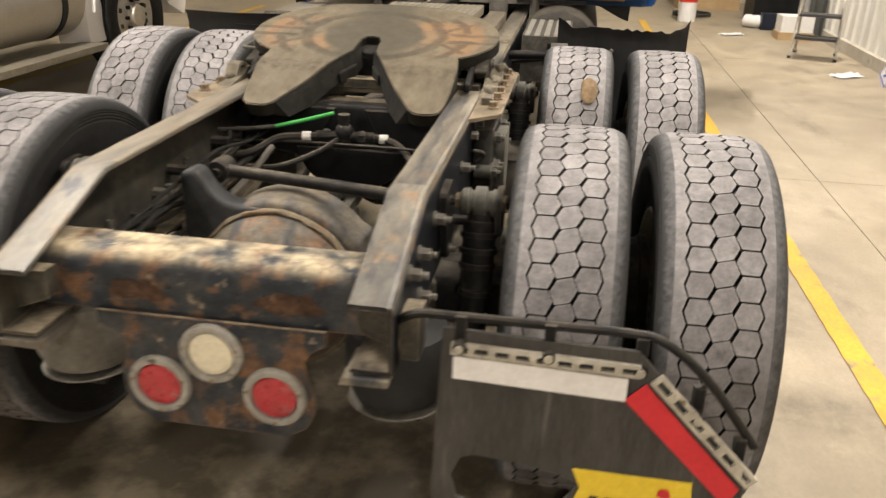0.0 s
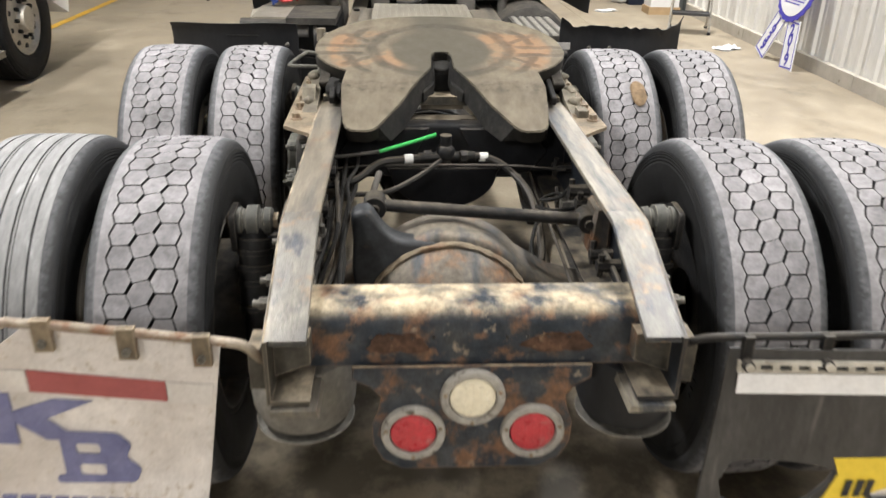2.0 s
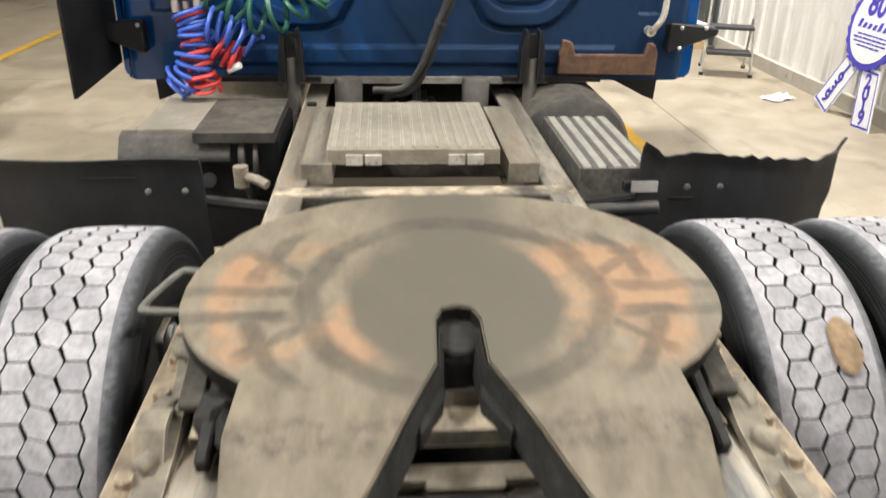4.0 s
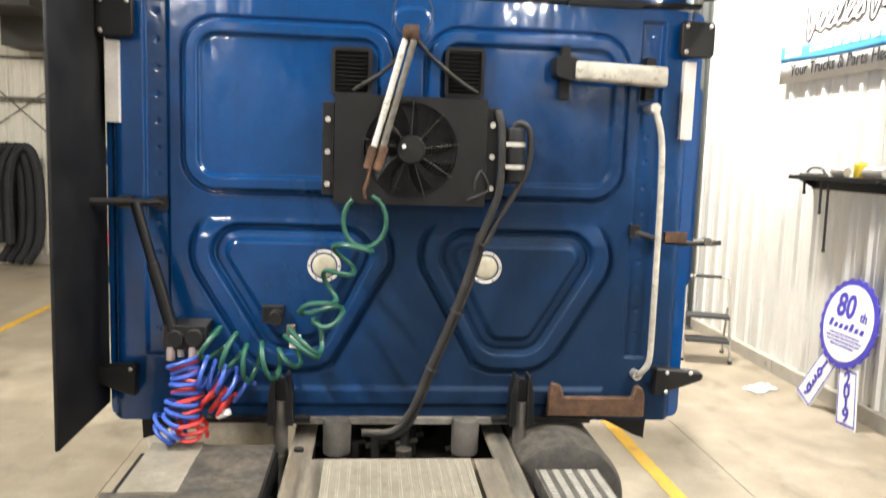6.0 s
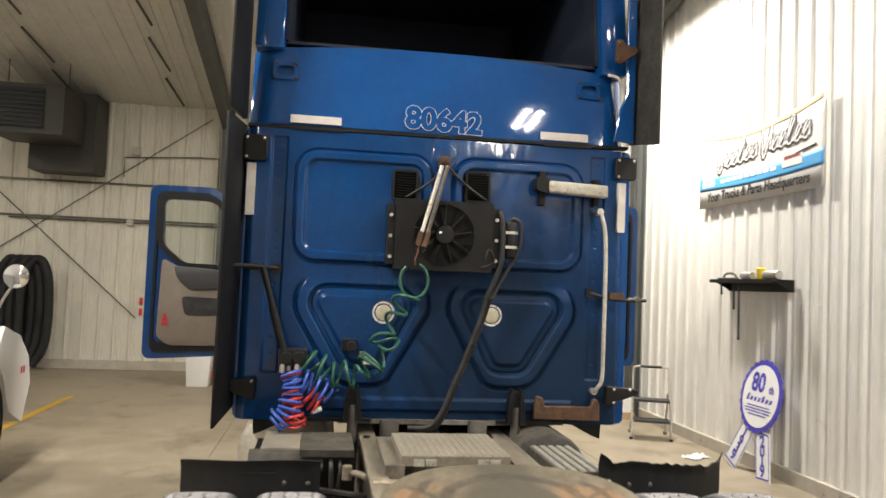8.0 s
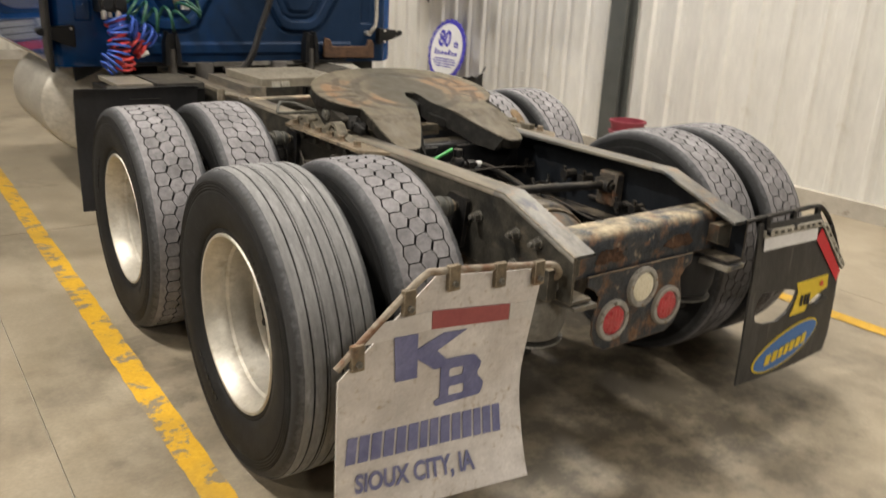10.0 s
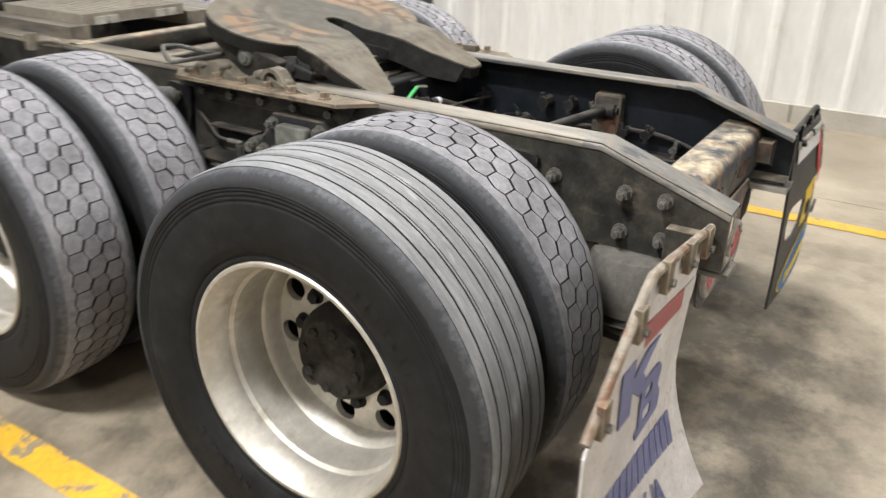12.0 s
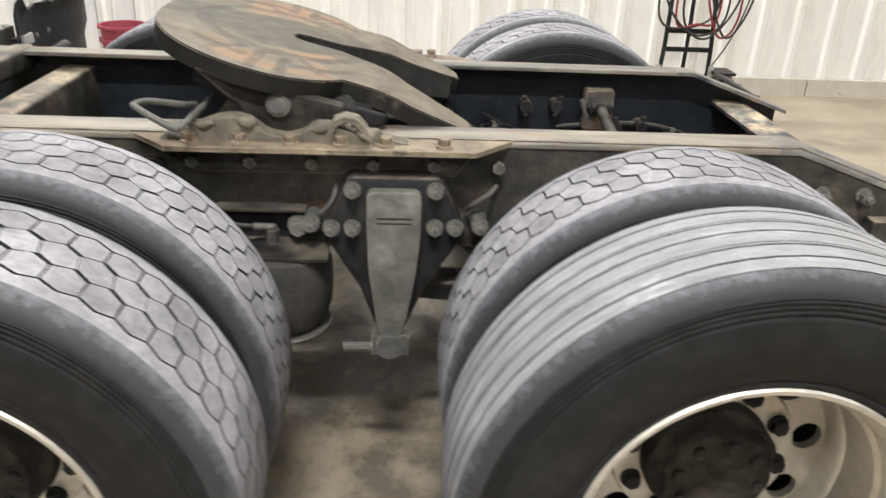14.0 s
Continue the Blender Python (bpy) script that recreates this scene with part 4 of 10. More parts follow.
def hub_end(style):
    bm = bm_new()
    if style == "axle":
        revolve(bm, [(-0.10, 0.001), (-0.10, 0.124), (-0.085, 0.126), (-0.055, 0.122), (-0.05, 0.114), (-0.046, 0.112), (-0.03, 0.108), (-0.018, 0.098), (-0.012, 0.06), (-0.01, 0.001)], "x", 40)
        for v in bm.verts:
            if v.co.x > -0.06:
                v.co += 0.009 * Vector((noise.noise(v.co * 26), noise.noise(v.co * 26 + Vector((5, 0, 0))), noise.noise(v.co * 26 + Vector((0, 5, 0)))))
    return bm


def lug_nut():
    bm = bm_new()
    cyl(bm, (-0.097, 0, 0), (-0.089, 0, 0), 0.021, seg=14)
    cyl(bm, (-0.089, 0, 0), (-0.074, 0, 0), 0.0165, seg=6)
    return bm


def brake_side():
    """Brake drum and hub, seen from the inboard side."""
    bm = bm_new()
    revolve(bm, [(-0.03, 0.10), (-0.03, 0.205), (-0.19, 0.212), (-0.195, 0.222), (-0.215, 0.222), (-0.215, 0.20), (-0.205, 0.195), (-0.2, 0.05)], "x", 48)
    return bm


def build_wheel(rib, dished):
    w = new("wheel")
    w.empty_display_size = 0.1
    part("tyre", ring_tyre(rib), M["rubber"], w, angle=60)
    bm = rib_tread() if rib else block_tread()
    bm.normal_update()
    for f in bm.faces:
        c = f.calc_center_median()
        if abs(f.normal.dot(Vector((0, c.y, c.z)).normalized())) < 0.5:
            f.material_index = 1
    part("tread", bm, [M["rib_tread"] if rib else M["tread"], M["rubber"]], w, "smooth ribbed tread worn grey" if rib else "six-sided tread blocks grey with dust", angle=50)
    part("shoulder", shoulder_band(), M["shoulder"], w, angle=50)
    bm = bm_new()
    for a0 in (0.4, 3.4):
        for k in range(7):
            a = a0 + k * 0.082
            box(bm, 0.136, 0.1385 + 0.0006 * (k % 2), -0.009, 0.009, 0.362, 0.386, Matrix.Rotation(a, 4, "X"))
    tagged(part("sidewall_marking", bm, M["rubber"], w, "raised marks moulded in the sidewall"), kind="stuff")
    if dished:
        part("rim", dish_rim(), M["alu"], w, "deep polished aluminium rim with round openings")
        part("hub", hub_end("axle"), M["hubdirt"], w, "hub end caked in black grease")
        bm = bm_new()
        cyl(bm, (-0.03, 0, 0), (-0.006, 0, 0), 0.013, seg=6)
        cap = part("hub_bolt", bm, M["hubdirt"], w, m=pose(0, 0.078, 0))
        for k in range(1, 8):
            a = 2 * math.pi * k / 8
            share("hub_bolt", cap.data, w, pose(0, 0.078 * math.cos(a), 0.078 * math.sin(a)))
        lug = part("lug_nut", lug_nut(), M["grease"], w, m=pose(0, 0.150, 0))
        for k in range(1, 10):
            a = 2 * math.pi * k / 10
            share("lug_nut", lug.data, w, pose(0, 0.150 * math.cos(a), 0.150 * math.sin(a)))
    else:
        bm = bm_new()
        revolve(bm, [(0.062, 0.11), (0.062, 0.25), (-0.02, 0.262), (-0.103, 0.285), (-0.106, 0.299), (-0.116, 0.303), (-0.122, 0.2985), (-0.12, 0.29), (-0.11, 0.283), (-0.05, 0.272), (0.0, 0.262), (0.09, 0.285), (0.11, 0.30)], "x", 56)
        part("rim", bm, M["darkcast"], w, "dirty dark inner rim")
        part("brake_drum", brake_side(), M["darkcast"], w, "dirty dark brake drum")
    return w


kinds = {}
for key, args in (("hex_out", (False, True)), ("hex_in", (False, False)), ("rib_out", (True, True))):
    kinds[key] = build_wheel(*args)
used = set()
WHEELS = [(-1.095, 0, "rib_out", 10), (-0.755, 0, "hex_in", 47), (-1.095, 1.32, "hex_out", 84), (-0.755, 1.32, "hex_in", 21),
          (0.755, 0, "hex_in", 63), (1.095, 0, "hex_out", 35), (0.755, 1.32, "hex_in", 5), (1.095, 1.32, "hex_out", 71)]
for wx, wy, key, spin in WHEELS:
    m = Matrix.Translation(-SET) @ pose(wx, wy, 0.495) @ Matrix.Diagonal((-1 if wx < 0 else 1, 1, 1, 1)) @ Matrix.Rotation(radians(spin), 4, "X")
    size = 0.978 if key == "rib_out" else 0.968
    if key in used:
        ob = copy_thing(kinds[key], m)
    else:
        ob = kinds[key]
        ob.matrix_basis = m @ Matrix.Diagonal((1, size, size, 1))
        used.add(key)
    ob.parent = truck

ZT, ZB, RX, RF = 0.915, 0.638, 0.432, 0.088
RAIL_TOP = [(3.4, ZT), (-0.32, ZT - 0.008), (-0.658, 0.79)]


def rail(s):
    bm = bm_new()
    web = [(3.4, ZB), (-0.658, ZB), (-0.658, 0.79), (-0.32, ZT - 0.008), (3.4, ZT)]
    prism(bm, web, "x", s * (RX - 0.009), s * RX)
    bot = [(3.4, ZB), (-0.658, ZB), (-0.658, ZB + 0.009), (3.4, ZB + 0.009)]
    prism(bm, bot, "x", s * (RX - 0.009), s * (RX - RF))
    ob = part("frame_rail", bm, M["frame"] if s < 0 else M["railblack"], truck, "black channel-section frame rail with dust and rust")
    # top flange with a rounded outer edge, worn and dusty
    bm = bm_new()
    prev = None
    for (ya, za), (yb, zb) in zip(RAIL_TOP, RAIL_TOP[1:]):
        n = max(2, int(abs(yb - ya) / 0.05))
        for k in range(n + 1):
            yy, zz = ya + (yb - ya) * k / n, za + (zb - za) * k / n
            row = [bm.verts.new((s * x, yy, zz + dz)) for x, dz in ((RX - 0.002, -0.020), (RX + 0.0035, -0.018), (RX + 0.0035, -0.011), (RX + 0.0005, -0.004), (RX - 0.005, 0.0005), (RX - 0.013, 0.0025), (RX - RF + 0.002, 0.0025), (RX - RF, 0.0), (RX - RF, -0.009), (RX - 0.012, -0.0095))]
            if prev:
                for i in range(len(row) - 1):
                    bm.faces.new((prev[i], prev[i + 1], row[i + 1], row[i]))
            prev = row
    bmesh.ops.remove_doubles(bm, verts=bm.verts[:], dist=1e-5)
    bmesh.ops.recalc_face_normals(bm, faces=bm.faces[:])
    for f in bm.faces:
        f.material_index = 1 if f.calc_center_median().y < -0.26 else 0
    part("top_flange", bm, [M["railtop"] if s < 0 else M["railtop2"], M["railtail"]], ob, "sand-coloured worn rail top" if s < 0 else "scraped grey rail top with dust")
    # bolts on the outer face
    nut = None
    for by, bz in ((-0.395, 0.792), (-0.50, 0.791), (-0.502, 0.688), (-0.585, 0.68), (-0.393, 0.687), (-0.2, 0.80), (0.25, 0.79), (-0.1, 0.68)):
        if nut is None:
            bm = bm_new()
            cyl(bm, (0, 0, 0), (0.006, 0, 0), 0.02, seg=14)
            cyl(bm, (0.006, 0, 0), (0.028, 0, 0), 0.0155, seg=6)
            cyl(bm, (0.028, 0, 0), (0.042, 0, 0), 0.0085, seg=8)
            first = part("bolt", bm, M["bolt"], ob)
            nut = first.data
            first.matrix_basis = pose(s * RX, by, bz, 0, 0, 0 if s > 0 else 180)
        else:
            share("bolt", nut, ob, pose(s * RX, by, bz, 0, 0, 0 if s > 0 else 180))
    return ob


rails = {s: rail(s) for s in (-1, 1)}


def end_crossmember():
    """Rear cross member: a channel with a rolled top, and the lamp plate welded under it."""
    bm = bm_new()
    prof = [(-0.552, 0.662), (-0.556, 0.69), (-0.556, 0.762), (-0.552, 0.784), (-0.54, 0.798), (-0.522, 0.804), (-0.44, 0.804), (-0.428, 0.798),
            (-0.428, 0.788), (-0.53, 0.788), (-0.543, 0.774), (-0.546, 0.752), (-0.546, 0.672), (-0.47, 0.672), (-0.47, 0.662)]
    prism(bm, prof, "x", -0.422, 0.422)
    t = part("crossmember", bm, M["rusty"], truck, "rear cross member with flaking dark paint and rust", angle=50)
    pl = [(-0.262, 0.667), (0.268, 0.667), (0.268, 0.632), (0.236, 0.612), (0.214, 0.585), (0.22, 0.555), (0.236, 0.51), (0.234, 0.455), (0.212, 0.41), (0.165, 0.383), (-0.15, 0.383), (-0.198, 0.41), (-0.22, 0.455), (-0.222, 0.51), (-0.206, 0.555), (-0.2, 0.585), (-0.222, 0.612), (-0.262, 0.632)]
    bm = bm_new()
    prism(bm, pl, "y", -0.565, -0.557)
    bevel_all(bm, 0.002, 1)
    part("lamp_plate", bm, M["rusty"], truck, "rust-edged steel lamp plate with old dark blue paint")
    for s in (-1, 1):
        bm = bm_new()
        prism(bm, [(s * 0.345, 0.765), (s * 0.422, 0.765), (s * 0.422, 0.67), (s * 0.345, 0.70)], "y", -0.60, -0.557)
        part("gusset", bm, M["frame"], truck)
    bm = bm_new()
    rnd = random.Random(8)
    for cx in (-0.165, 0.175):
        for k in range(5):
            cyl(bm, (cx - 0.1 + 0.045 * k, -0.5575, 0.735 + rnd.uniform(-0.003, 0.003)), (cx - 0.1 + 0.045 * k, -0.553, 0.735), 0.0045, seg=8)
    tagged(part("screw_hole", bm, M["black"], truck), kind="stuff")
    # two thin rusted pads and a paint chip on the face
    jig = random.Random(14)
    for cx, w in ((-0.165, 0.062), (0.19, 0.07)):
        bm = bm_new()
        rim = [(cx + w * math.cos(a) * (1 + 0.22 * math.sin(3 * a + cx * 20)), 0.722 + 0.03 * math.sin(a) * (1 + 0.25 * math.cos(2 * a))) for a in [2 * math.pi * k / 28 for k in range(28)]]
        rim = [(px + jig.uniform(-0.006, 0.006), pz + jig.uniform(-0.005, 0.005)) for px, pz in rim]
        prism(bm, rim, "y", -0.5575, -0.555)
        part("rust_scab", bm, surf_rust, truck, "dark red rust scab")


surf_rust = surf("deep_brown_rust", (0.035, 0.022, 0.016), (0.15, 0.085, 0.055), 22, 0.9, bump=1.0, bscale=60, grime=0.5, spots=(0.2, 0.14, 0.09), spots_lo=0.6, spots_hi=0.7, spots_scale=24, spec=0.2)
end_crossmember()


def round_lamp(x, z, material, label):
    bm = bm_new()
    revolve(bm, [(-0.556, 0.0735), (-0.574, 0.0735), (-0.579, 0.070), (-0.581, 0.063), (-0.579, 0.0555), (-0.572, 0.053), (-0.566, 0.053)], "y", 40, centre=(x, 0, z))
    ring = part("lamp", bm, M["bezel"], truck, label)
    bm = bm_new()
    revolve(bm, [(-0.570, 0.0525), (-0.575, 0.05), (-0.578, 0.042), (-0.5785, 0.03), (-0.579, 0.012), (-0.579, 0.0005)], "y", 36, centre=(x, 0, z))
    part("lens", bm, material, ring)
    for a in (0.3, math.pi - 0.2, math.pi * 1.5):
        bm = bm_new()
        cyl(bm, (x + 0.063 * math.cos(a), -0.5785, z + 0.063 * math.sin(a)), (x + 0.063 * math.cos(a), -0.583, z + 0.063 * math.sin(a)), 0.005, seg=8)
        part("screw", bm, M["rustplate"], ring)
    bm = bm_new()
    for k in range(-2, 3):
        for j in range(-2, 3):
            if abs(k) + abs(j) < 4:
                ball(bm, (x + k * 0.017, -0.5775, z + j * 0.017), (0.006, 0.0022, 0.006), 8)
    tagged(part("optic", bm, material, ring), kind="stuff")
    return ring


round_lamp(0.004, 0.587, M["clearlens"], "round clear reversing lamp in a grey rubber ring")
round_lamp(-0.128, 0.492, M["redlens"], "round red tail lamp in a grey rubber ring")
round_lamp(0.144, 0.492, M["redlens"], "round red tail lamp in a grey rubber ring")


def air_spring(x, y, z0, z1, r, material, label):
    bm = bm_new()
    h = z1 - z0
    revolve(bm, [(z0 + 0.012, 0.001), (z0 + 0.012, r * 0.7), (z0 + 0.02, r * 0.86), (z0 + 0.3 * h, r * 0.97), (z0 + 0.55 * h, r), (z0 + 0.8 * h, r * 0.98), (z1 - 0.01, r * 0.9), (z1, r * 0.7), (z1, 0.001)], "z", 36, centre=(x, y, 0))
    t = part("air_spring", bm, material, truck, label)
    bm = bm_new()
    revolve(bm, [(z0, r * 0.5), (z0, r * 0.93), (z0 + 0.0025, r * 0.945), (z0 + 0.005, r * 0.93), (z0 + 0.005, r * 0.5)], "z", 36, centre=(x, y, 0))
    part("bead_plate", bm, M["bolt"], t, "dull metal rim")
    return t


air_spring(-0.385, -0.43, 0.445, 0.636, 0.125, M["paleboot"], "dusty grey air spring under the rail")
air_spring(0.395, -0.43, 0.445, 0.636, 0.125, M["mudrubber"], "black rubber air spring under the rail")
for s in (-1, 1):
    air_spring(s * 0.46, 0.915, 0.44, 0.65, 0.13, M["mudrubber2"], "dusty grey air spring under the rail")


def spring_arm(s):
    """Trailing arm from the hanger to the rear air spring, one for each axle."""
    for y0 in (0.0, 1.32):
        bm = bm_new()
        pts = [(y0 + 0.62, 0.50), (y0 + 0.3, 0.475), (y0, 0.44), (y0 - 0.25, 0.385), (y0 - 0.44, 0.37), (y0 - 0.44, 0.40), (y0 - 0.25, 0.43), (y0, 0.50), (y0 + 0.3, 0.535), (y0 + 0.62, 0.55)]
        prism(bm, pts, "x", s * 0.36, s * 0.45)
        bevel_all(bm, 0.006, 1)
        part("trailing_arm", bm, M["darkcast"], truck)


for s in (-1, 1):
    spring_arm(s)


def axle_set(y0, skin, weld):
    for s in (-1, 1):
        bm = bm_new()
        prism(bm, rounded([(y0 - 0.07, 0.435), (y0 + 0.07, 0.435), (y0 + 0.07, 0.575), (y0 - 0.07, 0.575)], 0.03, 3), "x", s * 0.2, s * 0.62)
        ax = part("axle", bm, M["darkcast"], truck, "dark cast axle beam")
    bm = bm_new()
    prof = [(-0.285, 0.001), (-0.282, 0.06), (-0.265, 0.115), (-0.235, 0.165), (-0.195, 0.2), (-0.16, 0.218), (-0.13, 0.228), (-0.10, 0.230), (-0.07, 0.222), (-0.02, 0.226), (0.05, 0.218), (0.09, 0.19), (0.12, 0.14), (0.20, 0.10), (0.28, 0.08), (0.30, 0.06), (0.30, 0.001)]
    revolve(bm, prof, "y", 48, centre=(-0.02, y0 + 0.03, 0.515))
    part("differential", bm, skin, ax, "dust- and rust-covered differential dome", angle=60)
    bm = bm_new()
    revolve(bm, [(0.012 * math.cos(a) - 0.135, 0.229 + 0.008 * math.sin(a)) for a in [math.pi * k / 4 for k in range(8)]], "y", 56, closed=True, centre=(-0.02, y0 + 0.03, 0.515))
    for v in bm.verts:
        v.co += 0.007 * Vector((noise.noise(v.co * 45), noise.noise(v.co * 45 + Vector((5, 0, 0))), noise.noise(v.co * 45 + Vector((0, 5, 0)))))
    part("weld_ring", bm, weld, ax, "rough rusted weld bead", angle=60)
    arch = [(0.25 * math.cos(a), 0.25 * math.sin(a)) for a in [radians(d) for d in range(38, 143, 8)]]
    hump = [(0.44, 0.055), (0.30, 0.09), *arch, (-0.30, 0.09), (-0.44, 0.055), (-0.44, -0.07), (0.44, -0.07)]
    bm = bm_new()
    prism(bm, [(x - 0.02, z + 0.515) for x, z in hump], "y", y0 - 0.085, y0 + 0.085)
    bevel_all(bm, 0.02, 3)
    part("axle_housing", bm, skin, ax, "rust-streaked axle housing", angle=45)
    # pinion yoke and shaft
    bm = bm_new()
    cyl(bm, (-0.02, y0 + 0.30, 0.53), (-0.02, y0 + 0.38, 0.535), 0.062, seg=20)
    for s in (-1, 1):
        box(bm, -0.02 + s * 0.05 - 0.016, -0.02 + s * 0.05 + 0.016, y0 + 0.36, y0 + 0.47, 0.49, 0.585)
    cyl(bm, (-0.10, y0 + 0.44, 0.538), (0.06, y0 + 0.44, 0.538), 0.022, seg=12)
    cyl(bm, (-0.02, y0 + 0.44, 0.46), (-0.02, y0 + 0.44, 0.615), 0.022, seg=12)
    part("yoke", bm, M["bracket"], ax, "dusty pinion yoke")
    bm = bm_new()
    cyl(bm, (-0.02, y0 + 0.46, 0.54), (-0.02, y0 + 1.0, 0.56), 0.05, seg=24)
    part("drive_shaft", bm, M["darkcast"], ax)
    return ax


axle_set(0.0, M["dome"], M["rustplate"])
axle_set(1.32, M["darkcast"], M["darkcast"])


def torque_rod(y0):
    a, b = Vector((-0.225, y0 + 0.045, 0.80)), Vector((0.36, y0 - 0.03, 0.785))
    bm = bm_new()
    cyl(bm, a, b, 0.0175, seg=18)
    for p, er in ((a, 0.032), (b, 0.028)):
        cyl(bm, p + Vector((0, -0.035, 0)), p + Vector((0, 0.035, 0)), er, seg=20)
        cyl(bm, p + Vector((0, -0.045, 0)), p + Vector((0, 0.045, 0)), 0.013, seg=12)
    rod = part("torque_rod", bm, M["darkcast"], truck, "grey-black torque rod across the chassis")
    # bracket tower on the axle, curved
    bm = bm_new()
    prism(bm, rounded([(-0.287, 0.828), (-0.237, 0.842), (-0.212, 0.80), (-0.185, 0.765), (-0.14, 0.745), (-0.05, 0.745), (-0.04, 0.66), (-0.2, 0.56), (-0.275, 0.56), (-0.285, 0.66), (-0.28, 0.75)], 0.022, 4), "y", y0 - 0.095, y0 - 0.02)
    bevel_all(bm, 0.014, 3)
    part("rod_bracket", bm, surf_tower, truck, "blue-black curved cast bracket")
    bm = bm_new()
    prism(bm, [(0.37, 0.84), (0.42, 0.84), (0.42, 0.70), (0.36, 0.70)], "y", y0 - 0.08, y0 + 0.02)
    bevel_all(bm, 0.008, 1)
    part("rod_mount", bm, M["axle"], truck, "rust-brown mount inside the rail")


surf_tower = surf("blue_black_cast", (0.017, 0.019, 0.022), (0.05, 0.052, 0.055), 9, 0.45, grime=0.4, spec=0.3, edge=(0.12, 0.11, 0.1), bump=0.3, rust=(0.2, 0.12, 0.07), rust_lo=0.6, rust_hi=0.75)
torque_rod(0.0)


def shock(s, y0):
    """Damper outside the rail with its upper bracket ears."""
    x = s * 0.535
    bm = bm_new()
    cyl(bm, (x, y0 - 0.10, 0.80), (x, y0 - 0.20, 0.42), 0.034, seg=18)
    cyl(bm, (x, y0 - 0.11, 0.77), (x, y0 - 0.15, 0.60), 0.042, seg=18)
    ob = part("shock_absorber", bm, M["darkcast"], truck)
    bm = bm_new()
    revolve(bm, [(-0.052, 0.001), (-0.052, 0.026), (-0.046, 0.034), (-0.03, 0.036), (-0.026, 0.030), (-0.018, 0.030), (-0.014, 0.041), (0.014, 0.041), (0.018, 0.030), (0.026, 0.030), (0.03, 0.036), (0.046, 0.034), (0.052, 0.026), (0.052, 0.001)], "x", 24, centre=(x, y0 - 0.10, 0.815))
    part("eye", bm, M["bracket"], ob, "grey worn eye bush")
    bm = bm_new()
    for e in (-1, 1):
        cyl(bm, (x + e * 0.05, y0 - 0.10, 0.815), (x + e * 0.064, y0 - 0.10, 0.815), 0.023, seg=6)
    part("eye_nut", bm, M["rustplate"], ob, "rusty hexagon nut")
    bm = bm_new()
    axis = Vector((0, -0.10, -0.38)).normalized()
    for k, (d, r) in enumerate(((0.06, 0.047), (0.10, 0.05), (0.14, 0.047), (0.21, 0.045))):
        c = Vector((x, y0 - 0.10, 0.80)) + axis * d
        cyl(bm, c, c + axis * 0.014, r, seg=18)
    part("dust_cover_band", bm, M["darkcast"], ob)
    bm = bm_new()
    prism(bm, rounded([(y0 - 0.16, 0.85), (y0 - 0.05, 0.86), (y0 - 0.01, 0.76), (y0 - 0.05, 0.66), (y0 - 0.13, 0.66)], 0.025, 3), "x", s * 0.436, s * 0.455)
    prism(bm, rounded([(y0 - 0.15, 0.85), (y0 - 0.06, 0.855), (y0 - 0.02, 0.78), (y0 - 0.06, 0.72), (y0 - 0.14, 0.74)], 0.02, 3), "x", s * 0.575, s * 0.59)
    cyl(bm, (s * 0.44, y0 - 0.10, 0.815), (s * 0.605, y0 - 0.10, 0.815), 0.014, seg=8)
    cyl(bm, (s * 0.44, y0 - 0.03, 0.735), (s * 0.53, y0 - 0.03, 0.735), 0.014, seg=8)
    part("shock_bracket", bm, M["darkcast"], ob)


for s in (-1, 1):
    shock(s, 0.0)
    shock(s, 1.32)


